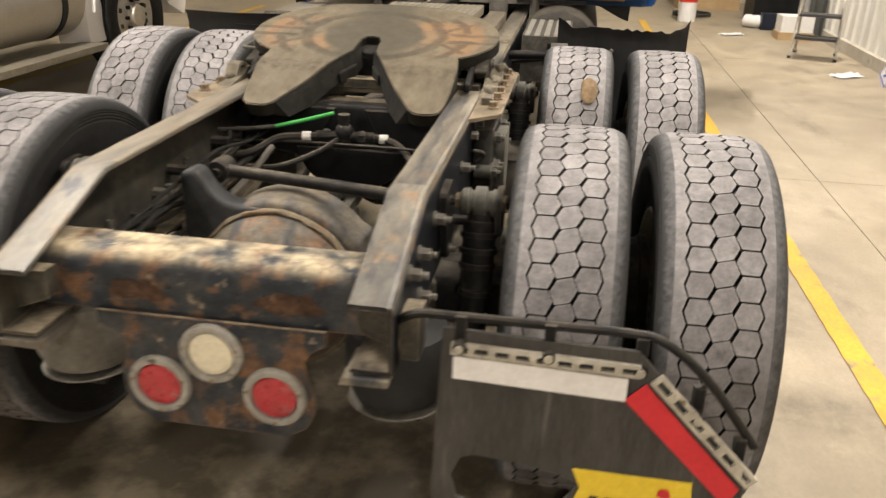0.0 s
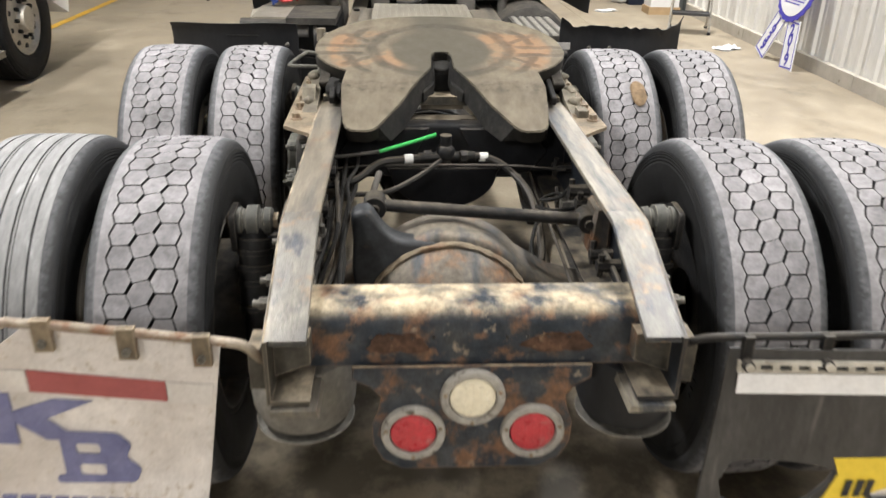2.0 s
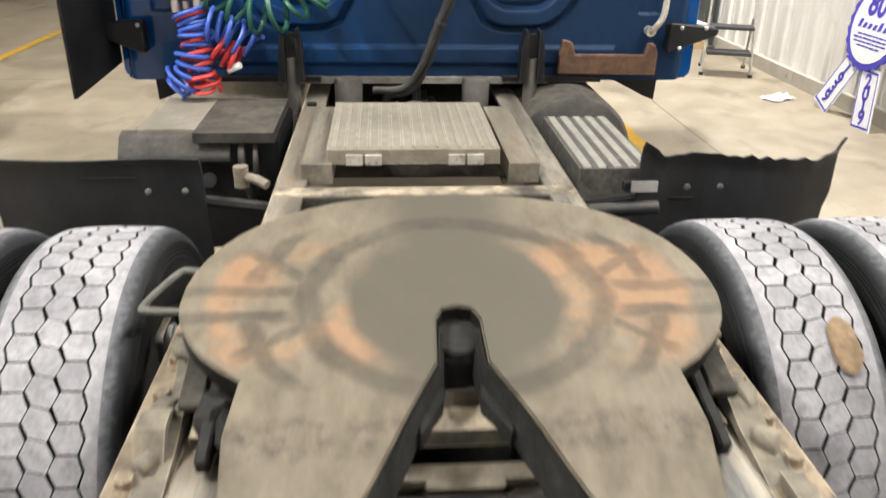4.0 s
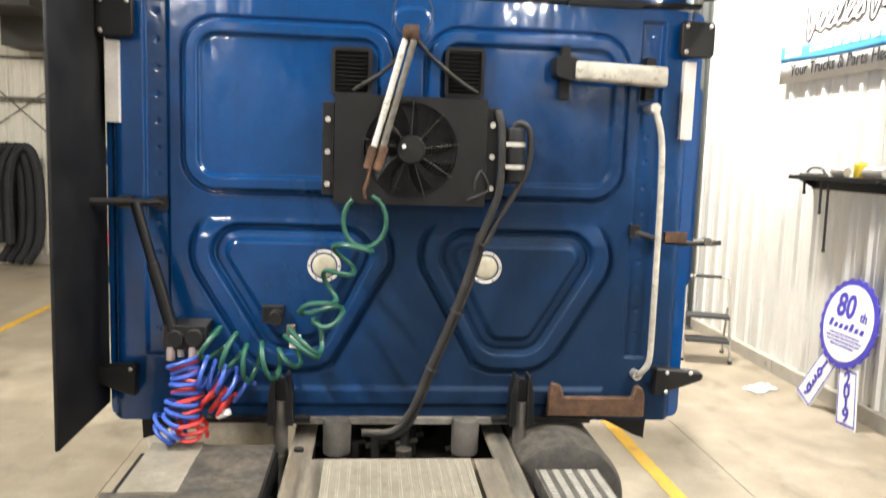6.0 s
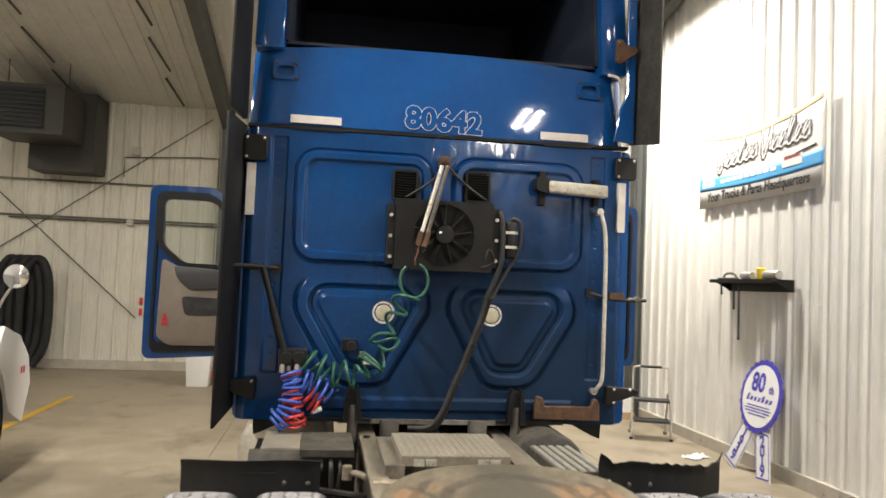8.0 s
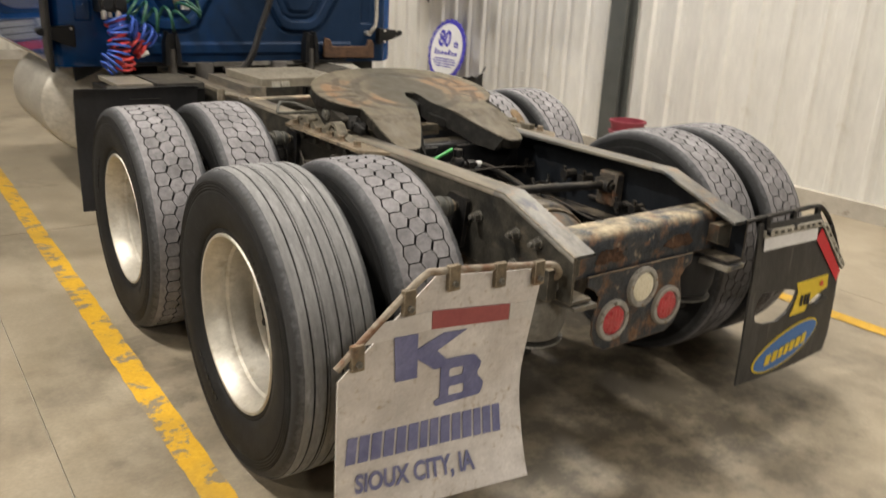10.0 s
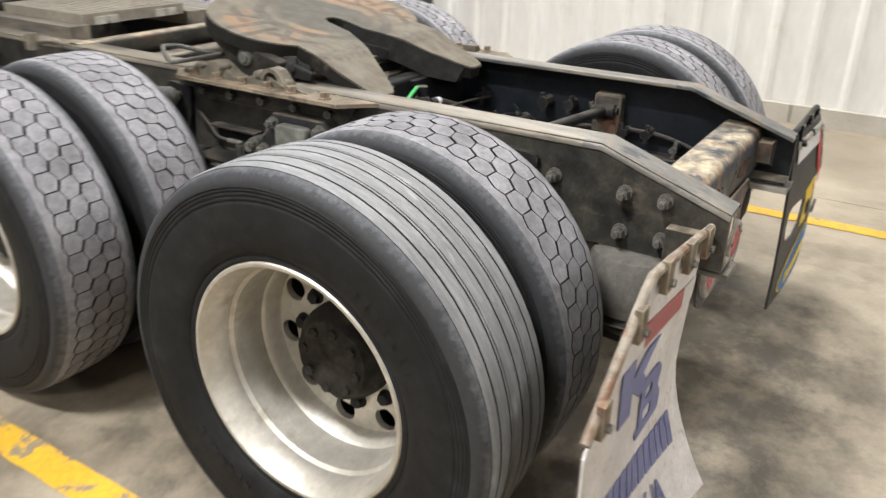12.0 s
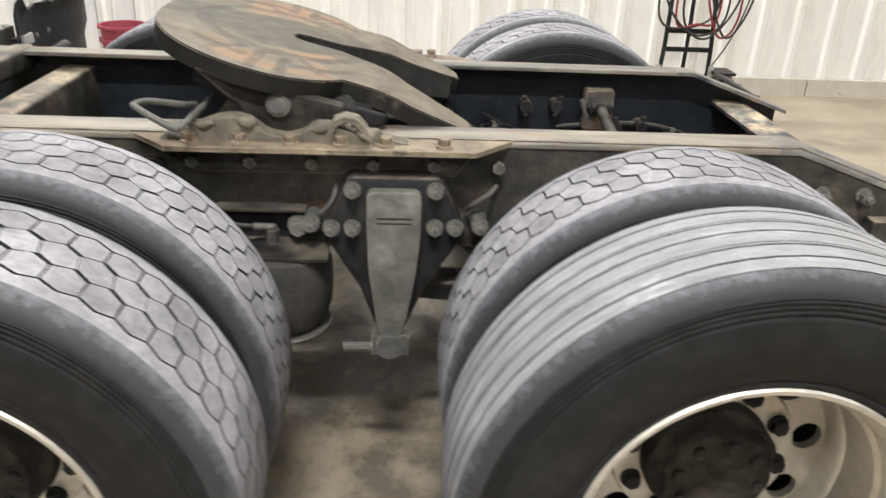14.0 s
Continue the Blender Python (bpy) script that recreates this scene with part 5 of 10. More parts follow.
def hanger(s):
    """Tapered suspension hanger bolted to the rail between the axles."""
    bm = bm_new()
    f = [(0.578, 0.812), (0.703, 0.812), (0.702, 0.72), (0.698, 0.61), (0.682, 0.50), (0.672, 0.43), (0.62, 0.43), (0.604, 0.50), (0.586, 0.61), (0.577, 0.72)]
    prism(bm, rounded(f, 0.02, 3), "x", s * 0.50, s * 0.535)
    bevel_all(bm, 0.008, 2)
    h = part("spring_hanger", bm, M["hangercast"], truck, "grey dusty cast suspension hanger")
    bm = bm_new()
    prism(bm, [(0.47, 0.70), (0.51, 0.79), (0.535, 0.835), (0.745, 0.835), (0.765, 0.79), (0.81, 0.70), (0.72, 0.55), (0.68, 0.44), (0.61, 0.44), (0.565, 0.55)], "x", s * 0.436, s * 0.50)
    bevel_all(bm, 0.01, 2)
    part("web", bm, M["darkcast"], h)
    bm = bm_new()
    cyl(bm, (s * 0.45, 0.646, 0.415), (s * 0.55, 0.646, 0.415), 0.032, seg=18)
    box(bm, s * 0.535, s * 0.505, 0.60, 0.69, 0.385, 0.44)
    cyl(bm, (s * 0.52, 0.69, 0.40), (s * 0.52, 0.76, 0.40), 0.012, seg=8)
    part("pivot", bm, M["bracket"], h)
    bm = bm_new()
    for k in range(2):
        box(bm, s * 0.536, s * 0.5345, 0.60, 0.68, 0.735 + 0.012 * k, 0.739 + 0.012 * k)
    part("cast_marking", bm, M["black"], h)
    nut = None
    for by, bz in ((0.546, 0.806), (0.545, 0.715), (0.498, 0.716), (0.735, 0.804), (0.736, 0.711), (0.784, 0.71), (0.44, 0.72), (0.83, 0.72)):
        mm = pose(s * 0.50, by, bz, 0, 0, 0 if s > 0 else 180)
        if nut is None:
            bm = bm_new()
            cyl(bm, (-0.05, 0, 0), (0.004, 0, 0), 0.0205, seg=14)
            cyl(bm, (0.004, 0, 0), (0.022, 0, 0), 0.0165, seg=6)
            cyl(bm, (0.022, 0, 0), (0.034, 0, 0), 0.009, seg=8)
            ob = part("bolt", bm, M["bracket"], h, m=mm)
            nut = ob.data
        else:
            share("bolt", nut, h, mm)


def spring_plate(s):
    """Bent plate above the front air spring, with its stud, valve and lines."""
    bm = bm_new()
    prism(bm, rounded([(0.80, 0.655), (0.845, 0.70), (0.85, 0.742), (1.06, 0.742), (1.06, 0.655)], 0.015, 3), "x", s * 0.4345, s * 0.442)
    prism(bm, [(0.845, 0.742), (1.06, 0.742), (1.06, 0.736), (0.845, 0.736)], "x", s * 0.442, s * 0.478)
    prism(bm, [(0.79, 0.656), (1.06, 0.656), (1.06, 0.648), (0.79, 0.648)], "x", s * 0.4345, s * 0.56)
    p = part("spring_plate", bm, M["darkcast"], truck, "bent steel plate over the air spring")
    bm = bm_new()
    cyl(bm, (s * 0.442, 0.863, 0.70), (s * 0.47, 0.863, 0.70), 0.026, seg=14)
    cyl(bm, (s * 0.47, 0.863, 0.70), (s * 0.495, 0.863, 0.70), 0.019, seg=6)
    part("stud", bm, M["hangercast"], p)
    bm = bm_new()
    cyl(bm, (s * 0.47, 0.925, 0.656), (s * 0.47, 0.925, 0.69), 0.016, seg=6)
    cyl(bm, (s * 0.47, 0.925, 0.69), (s * 0.47, 0.925, 0.70), 0.011, seg=10)
    cyl(bm, (s * 0.47, 0.925, 0.695), (s * 0.485, 0.965, 0.702), 0.009, seg=10)
    part("elbow_fitting", bm, M["bolt"], p)
    bm = bm_new()
    tube(bm, smooth_path([(s * 0.485, 0.965, 0.702), (s * 0.49, 1.01, 0.71), (s * 0.475, 1.06, 0.74), (s * 0.455, 1.13, 0.77)], 6), 0.006, 8)
    part("air_line", bm, M["hose"], p)
    bm = bm_new()
    tube(bm, smooth_path([(s * 0.455, 0.775, 0.80), (s * 0.475, 0.78, 0.775), (s * 0.48, 0.80, 0.745), (s * 0.46, 0.83, 0.72)], 6), 0.0055, 8)
    part("air_line", bm, M["greyhose"], p)
    bm = bm_new()
    tube(bm, smooth_path([(s * 0.445, 0.40, 0.80), (s * 0.475, 0.42, 0.79), (s * 0.475, 0.455, 0.765), (s * 0.45, 0.47, 0.74)], 6), 0.0055, 8)
    part("air_line", bm, M["greyhose"], p)


for s in (-1, 1):
    hanger(s)
    spring_plate(s)


def mid_crossmember(y0, z0, z1, depth=0.08, material=None):
    bm = bm_new()
    prism(bm, rounded([(y0, z0), (y0 + depth, z0), (y0 + depth, z1), (y0, z1)], 0.015, 3), "x", -0.423, 0.423)
    return part("crossmember", bm, material or M["frame"], truck)


mid_crossmember(0.60, 0.70, 0.87, 0.07, M["black"])
mid_crossmember(1.62, 0.66, 0.86, 0.10)
mid_crossmember(1.80, 0.85, 0.92, 0.07, M["frame"])
mid_crossmember(2.66, 0.66, 0.90, 0.10)
bm = bm_new()
for s in (-1, 1):
    prism(bm, [(s * 0.05, 0.86), (s * 0.30, 0.86), (s * 0.36, 0.78), (s * 0.30, 0.70), (s * 0.14, 0.68)], "y", 0.585, 0.60)
bevel_all(bm, 0.004, 1)
part("stiffener", bm, M["black"], truck)
bm = bm_new()
prism(bm, [(0.20, 0.72), *[(0.185 * math.cos(a), 0.70 + 0.13 * math.sin(a)) for a in [-math.pi * k / 18 for k in range(19)]], (-0.20, 0.72)], "y", 0.575, 0.60)
bevel_all(bm, 0.008, 2)
part("bowl_plate", bm, M["black"], truck, "round-bottomed black web plate")
# arched hose carrier below the fifth wheel
bm = bm_new()
tube(bm, smooth_path([(-0.40, 0.46, 0.755), (-0.25, 0.47, 0.765), (-0.1, 0.48, 0.765), (0.1, 0.48, 0.765), (0.25, 0.47, 0.765), (0.40, 0.46, 0.755)]), 0.0055, 6)
part("hose_carrier", bm, M["hose"], truck)


def chassis_hoses():
    runs = [
        ("cord", [(-0.42, 0.40, 0.72), (-0.30, 0.42, 0.735), (-0.22, 0.47, 0.775), (-0.124, 0.487, 0.784), (-0.02, 0.50, 0.79)], 0.013, M["hose"]),
        ("cord", [(0.02, 0.51, 0.79), (0.13, 0.527, 0.778), (0.20, 0.50, 0.755), (0.27, 0.40, 0.70), (0.285, 0.25, 0.64), (0.27, 0.1, 0.60), (0.22, 0.0, 0.62)], 0.0125, M["hose"]),
        ("cord", [(-0.33, 0.38, 0.70), (-0.2, 0.40, 0.70), (-0.08, 0.46, 0.74), (0.0, 0.5, 0.79)], 0.009, M["hose"]),
        ("cord", [(-0.22, 0.42, 0.76), (-0.25, 0.30, 0.70), (-0.27, 0.15, 0.66), (-0.26, 0.0, 0.58)], 0.011, M["greyhose"]),
        ("cord", [(0.40, 0.35, 0.74), (0.35, 0.30, 0.72), (0.30, 0.33, 0.70), (0.36, 0.36, 0.71), (0.41, 0.28, 0.70), (0.33, 0.24, 0.70), (0.28, 0.3, 0.69)], 0.006, M["grease"]),
        ("cord", [(0.30, 0.3, 0.70), (0.24, 0.1, 0.62), (0.3, -0.1, 0.58), (0.38, -0.2, 0.62)], 0.006, M["grease"]),
        ("cord", [(0.41, 0.1, 0.70), (0.40, -0.15, 0.72), (0.40, -0.3, 0.70), (0.39, -0.40, 0.66)], 0.008, M["hose"]),
        ("cord", [(-0.41, 0.5, 0.72), (-0.39, 0.2, 0.70), (-0.38, -0.1, 0.72), (-0.40, -0.3, 0.66)], 0.010, M["hose"]),
        ("cord", [(-0.36, 0.4, 0.66), (-0.34, 0.15, 0.64), (-0.33, -0.1, 0.62), (-0.37, -0.35, 0.62)], 0.008, M["greyhose"]),
    ]
    rnd = random.Random(21)
    for k in range(7):
        x0 = rnd.choice((-1, 1)) * rnd.uniform(0.30, 0.40)
        z0 = rnd.uniform(0.66, 0.80)
        runs.append(("cord", [(x0 + rnd.uniform(-0.015, 0.015), -0.42 + 0.21 * j, z0 + rnd.uniform(-0.035, 0.03)) for j in range(6)], rnd.uniform(0.004, 0.009), M["grease"] if k % 4 else M["hose"]))
    for name, pts, r, mat in runs:
        bm = bm_new()
        tube(bm, smooth_path(pts, 8), r, 8)
        part("air_line", bm, mat, truck)
    bm = bm_new()
    tube(bm, smooth_path([(-0.22, 0.462, 0.818), (-0.13, 0.485, 0.838), (-0.033, 0.51, 0.862)], 8), 0.0065, 8)
    part("air_line", bm, M["lime"], truck, "bright green air line")
    bm = bm_new()
    tube(bm, smooth_path([(-0.42, 0.45, 0.798), (-0.32, 0.455, 0.806), (-0.22, 0.462, 0.818)], 8), 0.0065, 8)
    part("air_line", bm, M["greyhose"], truck)
    for bx, by, bz, ex in ((-0.124, 0.487, 0.784, -1), (0.13, 0.527, 0.778, 1)):
        bm = bm_new()
        cyl(bm, (bx - 0.014, by, bz), (bx + 0.014, by + 0.004, bz), 0.0155, seg=14)
        part("tag_band", bm, M["white_plastic"], truck, "white tag band round a hose")
    bm = bm_new()
    cyl(bm, (-0.09, 0.495, 0.787), (0.10, 0.52, 0.785), 0.0165, seg=12)
    cyl(bm, (0.0, 0.51, 0.76), (0.0, 0.51, 0.86), 0.02, seg=12)
    ball(bm, (0.0, 0.51, 0.80), 0.033, 12)
    for k in (-0.06, 0.06):
        cyl(bm, (k - 0.012, 0.505, 0.787), (k + 0.012, 0.508, 0.787), 0.021, seg=6)
    part("tee_fitting", bm, M["darkcast"], truck)
    # small valves along both rails
    rnd = random.Random(3)
    for s in (-1, 1):
        for k in range(9):
            yy = -0.3 + 0.1 * k + rnd.uniform(-0.02, 0.02)
            zz = 0.70 + rnd.uniform(-0.03, 0.08)
            bm = bm_new()
            cyl(bm, (s * 0.36, yy, zz), (s * 0.422, yy, zz), rnd.uniform(0.012, 0.022), seg=8)
            cyl(bm, (s * 0.37, yy, zz - 0.03), (s * 0.37, yy + rnd.uniform(-0.02, 0.03), zz + 0.035), 0.009, seg=6)
            part("valve", bm, M["darkcast"] if k % 3 else M["bolt"], truck)
    # leaf strips visible inside the rails
    for s in (-1, 1):
        bm = bm_new()
        prism(bm, [(-0.35, 0.50), (0.5, 0.60), (0.5, 0.63), (-0.35, 0.53)], "x", s * 0.30, s * 0.355)
        part("link_arm", bm, M["ramp"], truck, "pale dusty link arm")


chassis_hoses()


# ---- fifth wheel ----
FW_Y, FW_Z, FW_TILT = 0.885, 1.045, 13.6


def fifth_wheel():
    t = new("fifth_wheel")
    t.parent = truck
    t.matrix_basis = pose(0, FW_Y, FW_Z, FW_TILT)
    tagged(t, "greasy fifth wheel coupling tilted to the rear")

    # outline of the one-piece casting in its own plane (x across, y ahead); the two horns bend down behind
    right = []
    for k in range(0, 19):
        a = radians(90 - k * 7.6)
        right.append((0.462 * abs(math.cos(a)) ** 0.8, 0.056 + 0.288 * math.sin(a) if math.sin(a) > 0 else 0.056 + 0.24 * math.sin(a)))
    right += [(0.352, -0.215), (0.347, -0.315), (0.338, -0.395), (0.328, -0.418), (0.31, -0.43), (0.262, -0.433), (0.24, -0.427), (0.222, -0.41), (0.158, -0.315)]
    slot = [(0.112, -0.234), (0.04, -0.092), (0.036, 0.0), (0.024, 0.024)]
    rim = right + slot + [(0.0, 0.03)] + [(-x, y) for x, y in slot[::-1]] + [(-x, y) for x, y in right[::-1]][:-1]
    rim = [(x, 1.06 * y) for x, y in rim]

    def droop(y):
        k = min(1.0, max(0.0, (-0.19 - y) / 0.1))
        return -0.18 * max(0.0, -0.225 - y) * (0.35 + 0.65 * k) - 0.006 * k

    bm = bm_new()
    outline_fill(bm, [rim], "z", 0.0, -0.042)
    for yc in (-0.19, -0.225, -0.26, -0.29, -0.34, -0.38, -0.41):
        bmesh.ops.bisect_plane(bm, geom=bm.verts[:] + bm.edges[:] + bm.faces[:], plane_co=(0, yc, 0), plane_no=(0, 1, 0))
    for v in bm.verts:
        v.co.z += droop(v.co.y)
    bmesh.ops.recalc_face_normals(bm, faces=bm.faces[:])
    bmesh.ops.bevel(bm, geom=[e for e in bm.edges if len(e.link_faces) == 2 and e.calc_face_angle(0) > 0.9 and min(v.co.z - droop(v.co.y) for v in e.verts) > -0.01], offset=0.007, segments=2, affect="EDGES", clamp_overlap=True)
    part("top_plate", bm, plate_mat, t, "worn greasy top plate with rust between the grease grooves", angle=32)
    for s in (-1, 1):
        # thick greasy wall along the edge of the throat
        bm = bm_new()
        path = [(0.222, -0.41), (0.158, -0.315), (0.111, -0.233), (0.076, -0.163), (0.0385, -0.092), (0.0345, -0.016)]
        path = [(x, 1.06 * y) for x, y in path]
        rings = []
        for i, (x, y) in enumerate(path):
            q, r = Vector(path[max(0, i - 1)]), Vector(path[min(len(path) - 1, i + 1)])
            d = (r - q).normalized()
            nx, ny = -d.y, d.x
            z = droop(y)
            deep = 0.075 if i else 0.05
            ext = (0.035, 0.016, 0.004, 0, 0, 0)[i]
            rings.append([bm.verts.new((s * (x + 0.003 * nx * -1 + ox * abs(nx)), y, z + zz)) for ox, zz in ((-0.006, -0.006), (0.03, -0.03), (0.03, -deep), (-0.016 - ext, -deep - 0.006), (-0.014 - 0.6 * ext, -0.04))])
        for A, B in zip(rings, rings[1:]):
            for i in range(5):
                bm.faces.new((A[i], A[(i + 1) % 5], B[(i + 1) % 5], B[i]))
        bm.faces.new(rings[0])
        bm.faces.new(rings[-1][::-1])
        bmesh.ops.recalc_face_normals(bm, faces=bm.faces[:])
        part("throat_wall", bm, M["grease"], t, "throat edge caked in dark grease", angle=50)
        # skirt under the plate
        bm = bm_new()
        prism(bm, [(0.2, -0.042), (-0.24, -0.042), (-0.24, -0.07), (-0.17, -0.085), (-0.1, -0.13), (0.02, -0.135), (0.12, -0.10), (0.2, -0.075)], "x", s * 0.375, s * 0.395)
        bevel_all(bm, 0.004, 1)
        part("skirt", bm, M["grease"], t)
        # hanging ear that the pivot pin runs through
        bm = bm_new()
        prism(bm, rounded([(0.20, -0.035), (0.15, -0.06), (0.11, -0.085), (0.075, -0.10), (0.05, -0.135), (0.005, -0.148), (-0.045, -0.135), (-0.075, -0.10), (-0.11, -0.08), (-0.14, -0.05), (-0.14, -0.035)], 0.012, 2), "x", s * 0.398, s * 0.436)
        bevel_all(bm, 0.006, 2)
        for v in bm.verts:
            v.co += 0.005 * Vector((noise.noise(v.co * 40), noise.noise(v.co * 40 + Vector((5, 0, 0))), noise.noise(v.co * 40 + Vector((0, 5, 0)))))
        part("pivot_ear", bm, M["hubdirt"], t, "cast ear caked with dark dusty grease", angle=50)
        bm = bm_new()
        cyl(bm, (s * 0.43, 0.0, -0.068), (s * 0.445, 0.0, -0.068), 0.03, 0.026, seg=24)
        cyl(bm, (s * 0.445, 0.0, -0.068), (s * 0.452, 0.0, -0.068), 0.016, seg=12)
        part("pivot_pin", bm, M["bracket"], t, "grey pivot pin head")
        bm = bm_new()
        cyl(bm, (s * 0.36, 0.012, -0.08), (s * 0.40, 0.012, -0.08), 0.04, seg=24)
        part("pivot_block", bm, M["pedestal"], t, "worn pivot block")
    # grease-caked ribs and lumps under the casting
    rnd = random.Random(33)
    for k in range(16):
        s = -1 if k % 2 else 1
        bm = bm_new()
        ball(bm, (s * rnd.uniform(0.2, 0.4), rnd.uniform(-0.22, 0.22), rnd.uniform(-0.085, -0.05)), (rnd.uniform(0.02, 0.05), rnd.uniform(0.02, 0.06), rnd.uniform(0.012, 0.035)), 10)
        for v in bm.verts:
            v.co += 0.012 * Vector((noise.noise(v.co * 30), noise.noise(v.co * 30 + Vector((5, 0, 0))), noise.noise(v.co * 30 + Vector((0, 5, 0)))))
        part("grease_lump", bm, M["grease"] if k % 3 else M["pedestal"], t)
    # locking jaws behind the slot
    bm = bm_new()
    box(bm, -0.14, 0.14, -0.05, 0.18, -0.12, -0.045)
    cyl(bm, (0, 0.0, -0.11), (0, 0.0, -0.03), 0.05, seg=20)
    for s in (-1, 1):
        prism(bm, [(s * 0.03, -0.13), (s * 0.07, -0.2), (s * 0.10, -0.1), (s * 0.06, 0.03), (s * 0.03, 0.02)], "z", -0.09, -0.045)
    bevel_all(bm, 0.004, 1)
    part("lock_jaw", bm, M["grease"], t)
    bm = bm_new()
    box(bm, -0.075, 0.075, -0.155, -0.055, -0.135, -0.115)
    bevel_all(bm, 0.006, 2)
    part("lock_plate", bm, M["ramp"], t, "bare dusty lock plate in the throat")
    bm = bm_new()
    box(bm, -0.21, 0.21, -0.215, -0.185, -0.165, -0.14)
    bevel_all(bm, 0.006, 2)
    part("lock_bar", bm, M["ramp"], t)
    bm = bm_new()
    prism(bm, [(-0.065, -0.135), (0.065, -0.135), (0.06, -0.158), (0.035, -0.172), (-0.035, -0.172), (-0.06, -0.158)], "y", -0.232, -0.216)
    bevel_all(bm, 0.004, 1)
    part("lock_tab", bm, M["ramp"], t, "pale trapezoid tab")
    # release handle
    bm = bm_new()
    tube(bm, smooth_path([(-0.30, 0.165, -0.13), (-0.42, 0.17, -0.13), (-0.56, 0.175, -0.13), (-0.575, 0.195, -0.13), (-0.53, 0.275, -0.125), (-0.505, 0.285, -0.125), (-0.45, 0.27, -0.13), (-0.40, 0.21, -0.135), (-0.36, 0.19, -0.14)], 6), 0.0075, 8)
    part("release_handle", bm, M["bracket"], t, "bent grey release handle")
    return t


def plate_material5():
    m, nt, bsdf = nodes_of("fifth_wheel_plate")
    mid = noise_of(nt, 16, 5, (1, 1, 1), 0.65)
    fine = noise_of(nt, 90, 4, (1, 1, 1), 0.7, 2.0)
    grease = mixc(nt, mid, (0.05, 0.045, 0.033), (0.085, 0.077, 0.057))
    grease = mixc(nt, mul(nt, fine, 0.3), grease, (0.06, 0.05, 0.04))
    tc = nt.nodes.new("ShaderNodeTexCoord")
    sep = nt.nodes.new("ShaderNodeSeparateXYZ")
    nt.links.new(tc.outputs["Object"], sep.inputs[0])

    def op(kind, a, b=None):
        n = nt.nodes.new("ShaderNodeMath")
        n.operation = kind
        for sock, v in zip(n.inputs, (a, b)):
            if v is None:
                continue
            if isinstance(v, (int, float)):
                sock.default_value = v
            else:
                nt.links.new(v, sock)
        return n.outputs[0]
    warp = ramp(nt, noise_of(nt, 14, 4, (1, 1, 1), 0.6, 61.0), 0.2, 0.8, -0.012, 0.012)
    x = op("ADD", op("ABSOLUTE", sep.outputs["X"]), warp)
    y = op("ADD", op("MULTIPLY", sep.outputs["Y"], 1.18), warp)
    rr = op("SQRT", op("ADD", op("MULTIPLY", x, x), op("POWER", op("ADD", y, -0.06), 2.0)))
    yo = op("ADD", y, -0.06)
    ya = op("ABSOLUTE", yo)

    def groove(v, centre, w):
        return ramp(nt, op("ABSOLUTE", op("ADD", v, -centre)), w * 0.45, w, 1.0, 0.0)

    def beyond(v, lim, soft=0.02):
        return ramp(nt, v, lim - soft, lim + soft)
    # grease grooves: a ring, two pairs of straight ones at the sides, slanting spokes and an outer arc
    side_bars = op("MULTIPLY", op("MAXIMUM", groove(yo, 0.03, 0.021), groove(yo, -0.045, 0.021)), beyond(x, 0.27))
    spoke = op("MULTIPLY", groove(op("SUBTRACT", ya, op("MULTIPLY", x, 0.9)), -0.165, 0.024), op("MULTIPLY", beyond(rr, 0.26), ramp(nt, rr, 0.37, 0.4, 1.0, 0.0)))
    arc = op("MULTIPLY", groove(rr, 0.345, 0.022), op("MULTIPLY", beyond(ya, 0.05), ramp(nt, ya, 0.2, 0.24, 1.0, 0.0)))
    lines = op("MAXIMUM", op("MAXIMUM", groove(rr, 0.252, 0.03), side_bars), op("MAXIMUM", spoke, arc))
    rubbed = op("MULTIPLY", beyond(rr, 0.19, 0.012), op("MAXIMUM", beyond(x, 0.12, 0.05), ramp(nt, yo, -0.2, -0.3)))
    patch = noise_of(nt, 6.5, 6, (1, 1, 1), 0.62, 8.0)
    bare = mixc(nt, ramp(nt, noise_of(nt, 20, 4, (1, 0.5, 1), 0.6, 31.0), 0.3, 0.7), (0.07, 0.06, 0.043), (0.145, 0.125, 0.09))
    orange = op("MULTIPLY", op("MULTIPLY", ramp(nt, patch, 0.46, 0.6), ramp(nt, ya, 0.15, 0.2, 1.0, 0.0)), ramp(nt, rr, 0.4, 0.42, 1.0, 0.0))
    bare = mixc(nt, mul(nt, orange, 0.6), bare, (0.27, 0.145, 0.07))
    bare = mixc(nt, mul(nt, fine, 0.4), bare, (0.13, 0.105, 0.075))
    col = mixc(nt, rubbed, grease, bare)
    col = mixc(nt, mul(nt, lines, ramp(nt, noise_of(nt, 7, 4, (1, 1, 1), 0.6, 91.0), 0.35, 0.65, 0.35, 0.8)), col, (0.04, 0.035, 0.027))
    # thick grease on the upright rim
    gn = nt.nodes.new("ShaderNodeNewGeometry")
    sn = nt.nodes.new("ShaderNodeSeparateXYZ")
    nt.links.new(gn.outputs["Normal"], sn.inputs[0])
    col = mixc(nt, ramp(nt, op("ADD", sn.outputs["Z"], warp), 0.55, 0.75, 0.95, 0.0), col, (0.005, 0.0046, 0.0038))
    # a crusted smear where the horns bend
    crust = op("MULTIPLY", groove(yo, -0.335, 0.05), ramp(nt, noise_of(nt, 24, 6, (1, 1, 1), 0.7, 44.0), 0.45, 0.62))
    col = mixc(nt, crust, col, (0.06, 0.05, 0.037))
    nt.links.new(col, bsdf.inputs["Base Color"])
